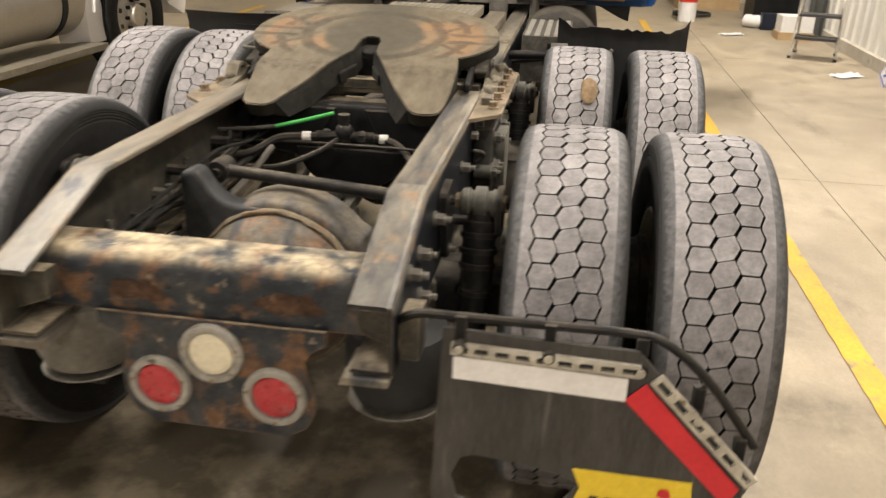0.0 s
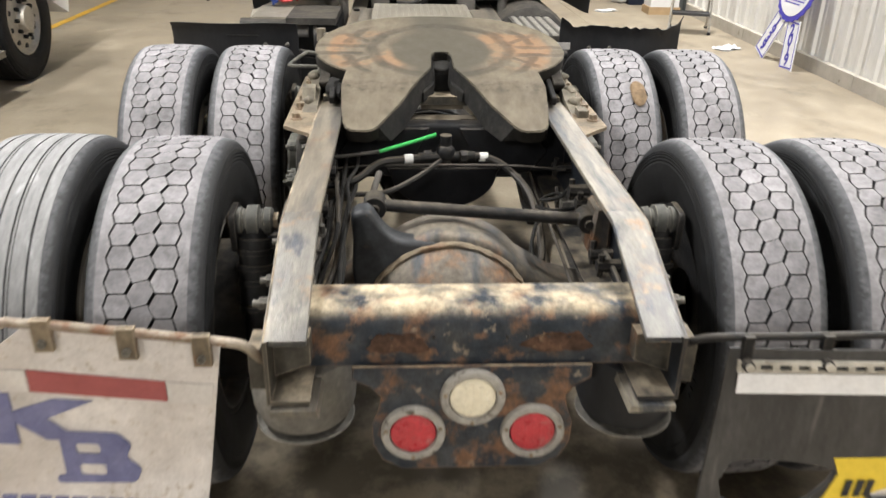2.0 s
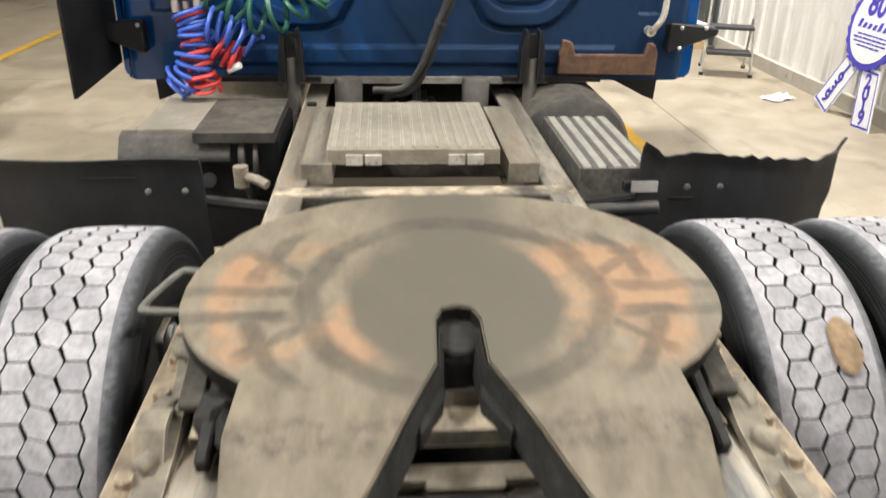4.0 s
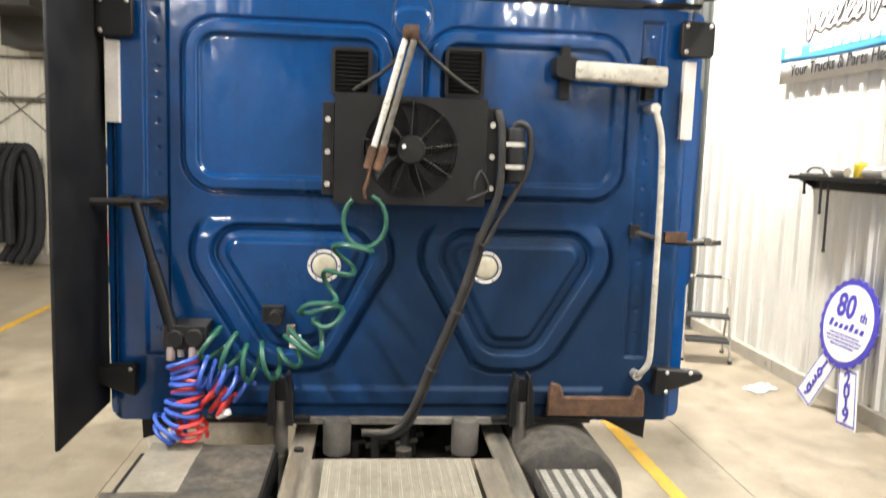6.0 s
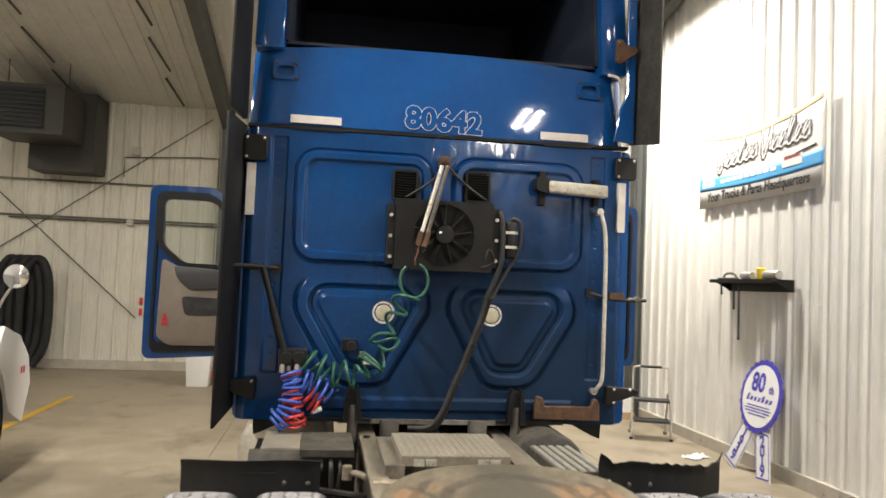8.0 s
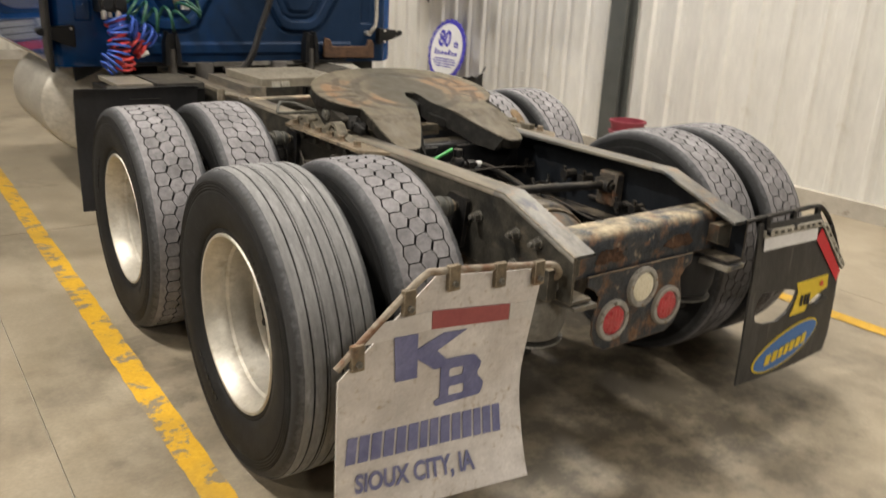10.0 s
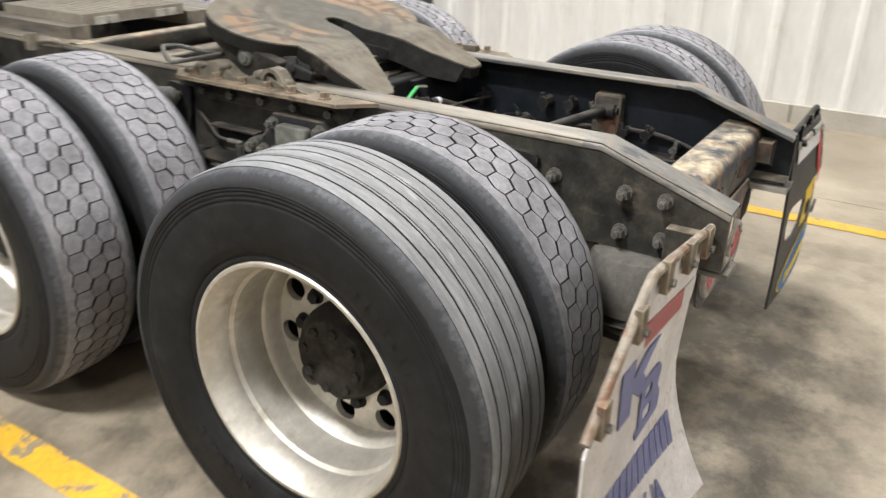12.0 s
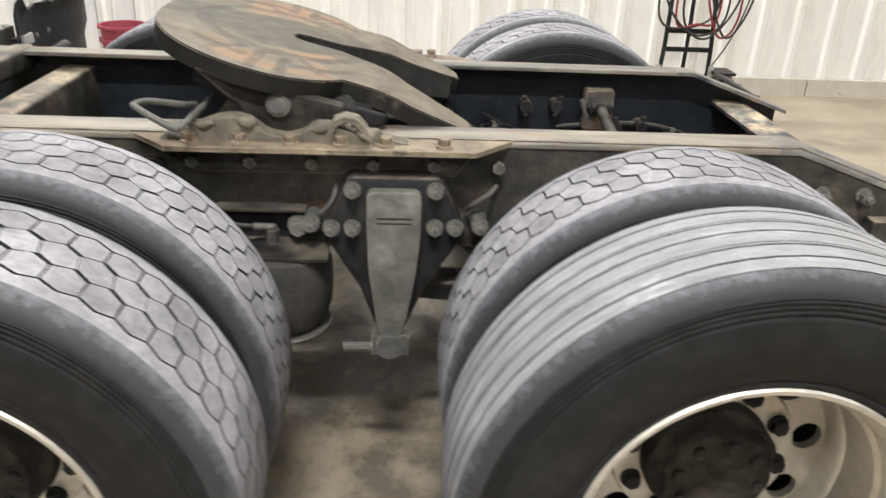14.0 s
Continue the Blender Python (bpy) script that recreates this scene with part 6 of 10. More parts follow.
    nt.links.new(ramp(nt, mid, 0.3, 0.7, 0.5, 0.8), bsdf.inputs["Roughness"])
    bsdf.inputs["Specular IOR Level"].default_value = 0.22
    b = nt.nodes.new("ShaderNodeBump")
    b.inputs["Strength"].default_value, b.inputs["Distance"].default_value = 0.35, 0.004
    nt.links.new(op("SUBTRACT", mid, lines), b.inputs["Height"])
    nt.links.new(b.outputs[0], bsdf.inputs["Normal"])
    return m


plate_mat = plate_material5()
fifth_wheel()


def fifth_mount(s):
    """Angle plate along the rail top that carries the pivot pedestal."""
    bm = bm_new()
    lo, hi = s * 0.4335, s * 0.525
    outl = [(lo, 0.37), (hi, 0.46), (hi, 1.14), (lo, 1.23)]
    prism(bm, outl, "z", 0.894, 0.906)
    p = part("mount_plate", bm, M["rustplate"], truck, "dusty rusted mounting angle on the rail")
    bm = bm_new()
    prism(bm, [(0.44, 0.894), (1.16, 0.894), (1.10, 0.82), (0.50, 0.82)], "x", s * 0.434, s * 0.442)
    part("angle_leg", bm, M["frame"], p)
    bm = bm_new()
    prism(bm, rounded([(0.60, 0.906), (0.66, 0.918), (0.73, 0.928), (0.785, 0.948), (0.815, 0.946), (0.85, 0.925), (0.885, 0.916), (0.925, 0.925), (0.955, 0.95), (0.99, 0.962), (1.04, 0.955), (1.09, 0.935), (1.15, 0.916), (1.16, 0.906)], 0.012, 3), "x", s * 0.434, s * 0.482)
    bevel_all(bm, 0.005, 1)
    part("pedestal", bm, M["pedestal"], p, "dust-caked cast pivot pedestal")
    for k, (cy, cz) in enumerate(((0.70, 0.925), (0.80, 0.94), (0.97, 0.95), (1.06, 0.94), (1.12, 0.915))):
        bm = bm_new()
        ball(bm, (s * 0.47, cy, cz), (0.022, 0.03 + 0.006 * (k % 2), 0.016), 12)
        for v in bm.verts:
            v.co += 0.012 * Vector((noise.noise(v.co * 35), noise.noise(v.co * 35 + Vector((5, 0, 0))), noise.noise(v.co * 35 + Vector((0, 5, 0)))))
        part("caked_dirt", bm, M["pedestal"], p, "lump of dust-caked grease", angle=70)
    bm = bm_new()
    if s > 0:
        box(bm, 0.45, 0.485, 0.56, 0.62, 0.906, 0.93)
    else:
        arch_out = [(0.79, 0.906), (0.788, 0.94), (0.775, 0.962), (0.75, 0.97), (0.722, 0.964), (0.705, 0.945), (0.69, 0.92), (0.682, 0.906)]
        arch_in = [(0.697, 0.906), (0.714, 0.936), (0.73, 0.952), (0.75, 0.957), (0.766, 0.951), (0.776, 0.936), (0.778, 0.906)]
        prism(bm, arch_out + arch_in, "x", s * 0.445, s * 0.49)
    part("stop_loop", bm, M["pedestal"], p)
    nut = None
    for by in (0.53, 0.66, 0.76, 0.87, 0.98, 1.09):
        mm = pose(s * 0.492, by, 0.906)
        if nut is None:
            bm = bm_new()
            cyl(bm, (0, 0, 0), (0, 0, 0.005), 0.019, seg=14)
            cyl(bm, (0, 0, 0.005), (0, 0, 0.022), 0.0145, seg=6)
            nut = part("bolt", bm, M["rustplate"], p, m=mm).data
        else:
            share("bolt", nut, p, mm)
    # stepped angle below with its own bolt row
    nut = None
    for by in (0.40, 0.55, 0.69, 0.83, 0.97, 1.1):
        mm = pose(s * 0.442, by, 0.848, 0, 0, 0 if s > 0 else 180)
        if nut is None:
            bm = bm_new()
            cyl(bm, (0, 0, 0), (0.02, 0, 0), 0.0145, seg=6)
            nut = part("bolt", bm, M["bolt"], p, m=mm).data
        else:
            share("bolt", nut, p, mm)


for s in (-1, 1):
    fifth_mount(s)
bm = bm_new()
box(bm, -0.42, 0.42, 0.74, 0.80, 0.90, 0.93)
box(bm, -0.42, 0.42, 1.0, 1.06, 0.90, 0.93)
part("cross_plate", bm, M["frame"], truck)


# ---- deck, boxes and guards behind the cab ----
bm = rbox(-0.285, 0.222, 1.955, 2.505, 0.955, 1.0, 0.012)
deck = part("deck_plate", bm, M["deck"], truck, "pale ribbed metal deck plate")
for k in range(15):
    bm = bm_new()
    box(bm, -0.270 + 0.0335 * k, -0.260 + 0.0335 * k, 1.97, 2.49, 1.0, 1.003)
    part("deck_rib", bm, M["deck"], deck)
for cx in (-0.206, -0.150, 0.094, 0.15):
    part("latch", rbox(cx - 0.024, cx + 0.024, 1.945, 1.955, 0.955, 0.985, 0.003), M["galv"], deck, "pale latch plate")
for s, x0 in ((-1, -0.36), (1, 0.25)):
    bm = rbox(x0, x0 + 0.09, 1.94, 2.60, 0.90, 0.96, 0.008)
    part("side_strip", bm, M["railtop"], truck)
bm = rbox(-0.985, -0.475, 2.345, 2.80, 0.52, 0.905, 0.035, 3)
bb = part("battery_box", bm, M["plastic"], truck, "black plastic battery box with a dusty lid")
bm = rbox(-0.945, -0.755, 2.385, 2.82, 0.918, 0.94, 0.007)
part("lid", bm, M["deck"], bb, "pale dusty box lid")
bm = bm_new()
prism(bm, rounded([(2.40, 0.934), (2.355, 0.922), (2.315, 0.865), (2.315, 0.845), (2.345, 0.845), (2.38, 0.905), (2.40, 0.912)], 0.006, 2), "x", -1.0, -0.635)
part("front_lip", bm, M["mudrubber2"], bb, "rolled lid edge grey with dust")
bm = rbox(-0.75, -0.485, 2.315, 2.78, 0.912, 0.946, 0.012)
part("cover", bm, M["mudrubber2"], bb, "dusty black cover")
bm = bm_new()
cyl(bm, (-0.715, 2.325, 0.775), (-0.715, 2.36, 0.775), 0.024, seg=16)
part("port", bm, M["ink"], bb)
bm = rbox(-0.96, -0.77, 2.335, 2.355, 0.62, 0.80, 0.01)
part("side_panel", bm, M["greyhose"], bb)
bm = bm_new()
tube(bm, smooth_path([(-0.60, 2.36, 0.90), (-0.595, 2.31, 0.86), (-0.59, 2.31, 0.78), (-0.57, 2.33, 0.70)], 6), 0.013, 8)
tube(bm, smooth_path([(-0.555, 2.36, 0.90), (-0.55, 2.31, 0.84), (-0.56, 2.33, 0.72)], 6), 0.01, 8)
part("cable", bm, M["hose"], bb)
bm = rbox(0.475, 0.71, 1.99, 2.58, 0.70, 0.925, 0.008)
st = part("access_step", bm, M["bolt"], truck, "grey metal access step with bright serrated ridges")
for i in range(5):
    bm = bm_new()
    for j in range(24):
        box(bm, 0.487 + 0.047 * i, 0.512 + 0.047 * i, 2.0 + 0.024 * j, 2.016 + 0.024 * j, 0.924, 0.931)
    box(bm, 0.489 + 0.047 * i, 0.51 + 0.047 * i, 1.995, 2.575, 0.9245, 0.928)
    part("grip_ridge", bm, M["diamond"], st, "bright serrated grip ridge")
bm = bm_new()
revolve(bm, [(2.72, 0.001), (2.72, 0.20), (2.74, 0.235), (2.78, 0.25), (4.6, 0.25), (4.64, 0.23), (4.66, 0.001)], "y", 48, centre=(0.63, 0, 0.72))
part("fuel_tank", bm, M["mudrubber2"], truck, "black cylindrical tank under the cab")
bm = bm_new()
revolve(bm, [(3.5, 0.001), (3.5, 0.27), (3.52, 0.30), (3.55, 0.31), (4.6, 0.31), (4.63, 0.3), (4.65, 0.001)], "y", 48, centre=(-0.86, 0, 0.66))
part("fuel_tank", bm, M["alu"], truck, "bright cylindrical fuel tank under the cab")
bm = bm_new()
tube(bm, smooth_path([(-0.52, 1.93, 0.93), (-0.48, 1.9, 0.93), (-0.45, 1.88, 0.92)], 4), 0.014, 8)
cyl(bm, (-0.53, 1.93, 0.90), (-0.53, 1.93, 0.96), 0.022, seg=12)
part("valve", bm, M["ramp"], truck)


def quarter_guard(s):
    """Rubber guard standing ahead of the front drive tyres; its upper edge bowed and torn on the right."""
    bm = bm_new()
    n = 28
    rnd = random.Random(11 + s)
    cols = []
    for k in range(n + 1):
        x = 0.648 + (1.252 - 0.648) * k / n
        if s < 0:
            top, bow = 0.978 + 0.002 * math.sin(k * 0.3), 0.004 * math.sin(k * 0.25)
        else:
            edge = 0.05 * max(0, (k - 24) / 4) ** 2 + 0.045 * max(0, (3 - k) / 3)
            top, bow = 0.985 + edge + rnd.uniform(-0.008, 0.006), 0.03 * math.sin(k * 0.22) - 0.02
        col = []
        for z, dy in ((top, -0.03), (top - 0.02, -0.012), (top - 0.06, 0.0), (0.86, 0.0), (0.80, 0.02), (0.6, 0.04), (0.35, 0.04)):
            col.append((s * x, 1.965 + dy + bow, z))
        cols.append(col)
    fr = [[bm.verts.new(p) for p in c] for c in cols]
    bk = [[bm.verts.new((p[0], p[1] + 0.011, p[2])) for p in c] for c in cols]
    for A in (fr, bk):
        for i in range(n):
            for j in range(len(A[0]) - 1):
                bm.faces.new((A[i][j], A[i][j + 1], A[i + 1][j + 1], A[i + 1][j]))
    for i in range(n):
        for j in (0, len(fr[0]) - 1):
            bm.faces.new((fr[i][j], fr[i + 1][j], bk[i + 1][j], bk[i][j]))
    for i in (0, n):
        for j in range(len(fr[0]) - 1):
            bm.faces.new((fr[i][j], fr[i][j + 1], bk[i][j + 1], bk[i][j]))
    bmesh.ops.recalc_face_normals(bm, faces=bm.faces[:])
    g = part("quarter_guard", bm, M["mudrubber"], truck, "scuffed black rubber guard" if s < 0 else "torn and curled black rubber guard")
    bolt = None
    for k in range(6 if s > 0 else 2):
        mm = pose(s * (0.70 + 0.105 * k), 1.958, 0.875)
        if bolt is None:
            bm = bm_new()
            ball(bm, (0, 0, 0), (0.011, 0.007, 0.011), 8)
            bolt = part("rivet", bm, M["bolt"], g, m=mm).data
        else:
            share("rivet", bolt, g, mm)
    bm = bm_new()
    tube(bm, [(s * 0.43, 2.0, 0.80), (s * 0.66, 2.0, 0.83), (s * 1.2, 2.0, 0.83)], 0.018, 8)
    part("guard_bar", bm, M["black"], g)
    if s < 0:
        bm = bm_new()
        box(bm, -0.99, -0.84, 1.955, 1.963, 0.915, 0.919)
        part("slit", bm, M["black"], g)
    return g


for s in (-1, 1):
    quarter_guard(s)
bm = bm_new()
cyl(bm, (0.43, 1.80, 0.86), (0.66, 1.80, 0.87), 0.022, seg=12)
box(bm, 0.60, 0.66, 1.93, 1.955, 0.87, 0.90)
part("guard_stub", bm, M["black"], truck)
bm = rbox(0.62, 0.70, 1.922, 1.93, 0.872, 0.905, 0.004)
part("guard_tag", bm, M["silver"], truck, "bright metal tag")


M["tubemetal"] = surf("rusty_pale_tube", (0.2, 0.165, 0.12), (0.4, 0.35, 0.28), 18, 0.55, bump=0.3, rust=(0.2, 0.1, 0.05), rust_lo=0.48, rust_hi=0.62, rust_scale=14, grime=0.3)


# ---- mud flaps ----
def flap_white():
    t = new("mud_flap")
    t.parent = truck
    tagged(t, "dirty white mud flap with blue printing and a red tape strip")
    t.location = (0, 0.06, -0.022)
    rim = [(-0.522, 0.785), (-0.905, 0.832), (-1.20, 0.60), (-1.215, 0.23), (-1.20, 0.19), (-0.625, 0.187), (-0.595, 0.32), (-0.565, 0.52)]

    def yy(x, z):
        return -0.685 - 1.15 * max(0, 0.5 - z) ** 1.9 * max(0, (x + 1.25) / 0.6) + 0.03 * math.sin((x + 0.9) * 3.5) * (0.8 - z)

    def sheet(outl, y0, y1, step=0.05):
        bm = bm_new()
        prism(bm, outl, "y", y0, y1)
        bmesh.ops.triangulate(bm, faces=[f for f in bm.faces if len(f.verts) > 4])
        bmesh.ops.subdivide_edges(bm, edges=[e for e in bm.edges if e.calc_length() > 0.12], cuts=3, use_grid_fill=True)
        for v in bm.verts:
            v.co.y += yy(v.co.x, v.co.z)
        return bm
    part("flap_sheet", sheet(rim, 0, 0.005), M["flapwhite"], t)
    # the dark olive holds mud and the shade of the turned-away face
    part("flap_back", sheet(rim, 0.0052, 0.009), M["flapmud_shade"], t, "muddy back of the flap, its shade in the colour")
    part("tape", sheet([(-0.915, 0.735), (-0.643, 0.700), (-0.643, 0.650), (-0.915, 0.682)], -0.003, -0.0005), M["tapered2"], t, "faded red reflective tape")
    part("tape", sheet([(-0.640, 0.699), (-0.545, 0.69), (-0.553, 0.637), (-0.640, 0.649)], -0.003, -0.0005), M["tapegrey"], t)
    part("tape", sheet([(-1.08, 0.735), (-0.918, 0.735), (-0.918, 0.682), (-1.14, 0.685)], -0.003, -0.0005), M["tapegrey"], t)
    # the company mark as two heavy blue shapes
    lean = -0.085

    def mark(pts, holes=()):
        bm = bm_new()
        outline_fill(bm, [pts, *holes], "y", -0.0045, -0.0025)
        for v in bm.verts:
            v.co.x -= 0.035
            v.co.z += lean * (v.co.x + 0.9)
            v.co.y += yy(v.co.x, v.co.z)
        return bm
    k1 = [(-1.0, 0.675), (-0.925, 0.675), (-0.925, 0.63), (-0.84, 0.665), (-0.76, 0.665), (-0.86, 0.615), (-0.80, 0.56), (-0.87, 0.56), (-0.925, 0.60), (-0.925, 0.545), (-0.995, 0.545)]
    part("printed_mark", mark(k1), M["print"], t)
    b1 = rounded([(-0.865, 0.583), (-0.725, 0.583), (-0.697, 0.553), (-0.715, 0.518), (-0.685, 0.488), (-0.70, 0.452), (-0.865, 0.445), (-0.865, 0.465), (-0.845, 0.465), (-0.845, 0.565), (-0.865, 0.565)], 0.012, 3)
    part("printed_mark", mark(b1, [rounded([(-0.815, 0.552), (-0.765, 0.552), (-0.765, 0.525), (-0.815, 0.525)], 0.008, 2), rounded([(-0.815, 0.497), (-0.76, 0.497), (-0.76, 0.468), (-0.815, 0.468)], 0.008, 2)]), M["print"], t)
    # the company name as a row of bars
    xx = -1.15
    rnd = random.Random(5)
    while xx < -0.66:
        w = rnd.uniform(0.024, 0.032)
        if not -0.775 < xx < -0.745:
            part("printed_bar", mark([(xx, 0.335), (xx + w, 0.335), (xx + w + 0.01, 0.41), (xx + 0.01, 0.41)]), M["print"], t)
        xx += w + 0.008
    me = letters("SIOUX CITY, IA", 0.072, 0.76, 0.1, 0.0022, 0.0006)
    me.materials.clear()
    me.materials.append(M["print"])
    me.transform(pose(-0.975, 0, 0.272))
    for v in me.vertices:
        v.co.z += lean * (v.co.x + 0.9)
        v.co.y += yy(v.co.x, v.co.z) - 0.005
    share("printed_line", me, t, Matrix.Identity(4))
    # bent tube hanger with clips
    bm = bm_new()
    tube(bm, smooth_path([(-0.44, -0.60, 0.70), (-0.445, -0.67, 0.745), (-0.475, -0.685, 0.785), (-0.53, -0.69, 0.80), (-0.72, -0.69, 0.825), (-0.90, -0.69, 0.845), (-0.95, -0.69, 0.84), (-1.05, -0.69, 0.765), (-1.205, -0.69, 0.635)], 8), 0.0105, 10)
    part("hanger_tube", bm, M["tubemetal"], t, "bent rusty metal tube")
    for cx in (-0.555, -0.70, -0.86, -1.0, -1.15):
        cz = 0.80 + (-0.53 - cx) * 0.13 if cx > -0.92 else 0.84 - (-0.95 - cx) * 0.8
        bm = rbox(cx - 0.018, cx + 0.018, -0.706, -0.69, cz - 0.055, cz + 0.016, 0.004)
        cl = part("clip", bm, M["rustplate"], t)
        bm = bm_new()
        cyl(bm, (cx, -0.706, cz - 0.034), (cx, -0.716, cz - 0.034), 0.009, seg=8)
        part("clip_bolt", bm, M["bolt"], t)
    bm = bm_new()
    box(bm, -0.475, -0.436, -0.66, -0.58, 0.66, 0.76)
    bevel_all(bm, 0.006, 1)
    part("hanger_socket", bm, M["frame"], t)
    return t


def flap_black():
    t = new("mud_flap")
    t.parent = truck
    tagged(t, "torn black mud flap with printed panels and reflective tape")
    t.location = (0, 0.05, -0.01)
    rim = [(0.53, 0.765), (0.90, 0.765), (1.125, 0.52), (1.135, 0.20), (1.12, 0.13), (0.80, 0.12), (0.525, 0.115), (0.515, 0.4)]
    hole = [(0.555, 0.43), (0.575, 0.478), (0.60, 0.49), (0.70, 0.488), (0.765, 0.478), (0.812, 0.462), (0.80, 0.43), (0.765, 0.385), (0.70, 0.355), (0.62, 0.36), (0.568, 0.378)]
    tear = [(0.90, 0.40), (0.96, 0.425), (1.02, 0.41), (0.97, 0.385), (0.915, 0.385)]

    def yy(x, z):
        return -0.69 - 0.025 * math.sin((0.8 - z) * 3.0) - 0.02 * math.sin((x - 0.5) * 4)
    bm = bm_new()
    outline_fill(bm, [rim, hole, tear], "y", 0, 0.009)
    bmesh.ops.subdivide_edges(bm, edges=[e for e in bm.edges if e.calc_length() > 0.15], cuts=1)
    bmesh.ops.triangulate(bm, faces=bm.faces[:])

    def bend(b):
        for v in b.verts:
            v.co.y += yy(v.co.x, v.co.z)
        return b
    part("flap_sheet", bend(bm), M["flapblack"], t, "faded black rubber sheet with a hole worn through", angle=20)

    def flat(pts, mat, d=0.003, label=""):
        bm = bm_new()
        prism(bm, pts, "y", -d, -d + 0.002)
        return part("print_panel", bend(bm), mat, t, label)
    flat([(0.553, 0.712), (0.885, 0.712), (0.885, 0.664), (0.553, 0.664)], M["tapewhite"], 0.008, "white reflective tape")
    flat([(0.882, 0.668), (0.918, 0.705), (1.118, 0.495), (1.095, 0.455)], M["tapered"], 0.008, "red reflective tape")
    flat([(0.80, 0.498), (1.03, 0.496), (1.035, 0.44), (0.97, 0.425), (0.9, 0.40), (0.885, 0.365), (0.782, 0.362), (0.80, 0.40), (0.818, 0.455)], M["yellowprint"], 0.003, "yellow printed panel")
    for x0 in (0.835, 0.862, 0.885):
        flat([(x0, 0.395), (x0 + 0.016, 0.395), (x0 + 0.02, 0.44), (x0 + 0.004, 0.44)], M["ink"], 0.006)
    bm = bm_new()
    prism(bm, [(0.98 + 0.013 * math.cos(a), 0.466 + 0.011 * math.sin(a) - (0.004 if abs(math.sin(a)) < 0.2 else 0)) for a in [2 * math.pi * k / 10 for k in range(10)]], "y", -0.006, -0.004)
    part("print_spot", bend(bm), M["tapered"], t)
    oval = [(0.80 + 0.205 * math.cos(a), 0.232 + 0.078 * math.sin(a) + 0.05 * math.cos(a)) for a in [2 * math.pi * k / 40 for k in range(40)]]
    oval2 = [(0.80 + 0.195 * math.cos(a), 0.232 + 0.069 * math.sin(a) + 0.05 * math.cos(a)) for a in [2 * math.pi * k / 40 for k in range(40)]]
    flat(oval, M["yellowprint"], 0.0035)
    flat(oval2, M["blueprint"], 0.006, "scuffed blue printed oval")
    xx = 0.665
    rnd = random.Random(2)
    while xx < 0.92:
        w = rnd.uniform(0.022, 0.03)
        z0 = 0.222 + 0.23 * (xx - 0.80) * 0.9
        flat([(xx, z0 - 0.022), (xx + w, z0 - 0.018), (xx + w + 0.006, z0 + 0.026), (xx + 0.006, z0 + 0.022)], M["yellowprint"], 0.0085)
        xx += w + 0.011
    # the curled lower lip of the tear
    bm = bm_new()
    prism(bm, [(0.905, 0.384), (1.02, 0.405), (1.03, 0.398), (0.96, 0.372)], "y", -0.02, -0.012)
    part("torn_edge", bend(bm), M["flapblack"], t)
    # slotted strip at the top and along the slant
    def strip(a, b, w, n):
        a, b = Vector(a), Vector(b)
        d = (b - a).normalized()
        nrm = Vector((-d.y, d.x))
        L = (b - a).length
        pts = [a, b, b + nrm * w, a + nrm * w]
        holes = []
        for k in range(n):
            c = a + d * (L * (k + 0.5) / n) + nrm * (w * 0.5)
            hw, hh = L / n * 0.32, w * 0.22
            holes.append([tuple(c - d * hw - nrm * hh), tuple(c + d * hw - nrm * hh), tuple(c + d * hw + nrm * hh), tuple(c - d * hw + nrm * hh)])
        bm = bm_new()
        outline_fill(bm, [[tuple(p) for p in pts], *holes], "y", -0.011, -0.003)
        part("slotted_strip", bend(bm), M["galv"], t, "pale slotted retaining strip")
    strip((0.548, 0.716), (0.905, 0.716), 0.026, 9)
    strip((0.925, 0.708), (1.128, 0.50), 0.028, 6)
    bm = bm_new()
    tube(bm, smooth_path([(0.43, -0.60, 0.71), (0.44, -0.66, 0.755), (0.48, -0.685, 0.785), (0.56, -0.69, 0.79), (0.74, -0.69, 0.79), (0.88, -0.69, 0.79), (0.95, -0.69, 0.775), (1.04, -0.69, 0.70), (1.14, -0.69, 0.57)], 8), 0.0095, 10)
    part("hanger_tube", bm, M["black"], t, "bent black metal tube")
    for cx, cz in ((0.565, 0.765), (0.735, 0.765), (0.905, 0.755), (1.02, 0.665), (1.11, 0.56)):
        bm = bm_new()
        cyl(bm, (cx, -0.70, cz - 0.028), (cx, -0.725, cz - 0.028), 0.0125, seg=10)
        box(bm, cx - 0.011, cx + 0.011, -0.706, -0.69, cz - 0.02, cz + 0.032)
        part("clip", bm, M["black"], t)
        bm = bm_new()
        cyl(bm, (cx, -0.725, cz - 0.028), (cx, -0.729, cz - 0.028), 0.009, seg=8)
        part("clip_bolt", bm, M["galv"], t)
    bm = bm_new()
    box(bm, 0.436, 0.475, -0.66, -0.58, 0.66, 0.76)
    bevel_all(bm, 0.006, 1)
    part("hanger_socket", bm, M["frame"], t)
    return t


flap_white()
flap_black()
for s in (-1, 1):
    bm = bm_new()
    prism(bm, [(s * 0.425, 0.632), (s * 0.33, 0.632), (s * 0.325, 0.615), (s * 0.425, 0.618)], "y", -0.672, -0.55)
    part("end_tab", bm, M["railtop2"], truck)

# ---- sleeper cab ----
CY = 2.98


def seg_dist(px, pz, a, b):
    ax, az = a
    bx, bz = b
    dx, dz = bx - ax, bz - az
    t = np.clip(((px - ax) * dx + (pz - az) * dz) / (dx * dx + dz * dz), 0, 1)
    return np.hypot(px - ax - t * dx, pz - az - t * dz)


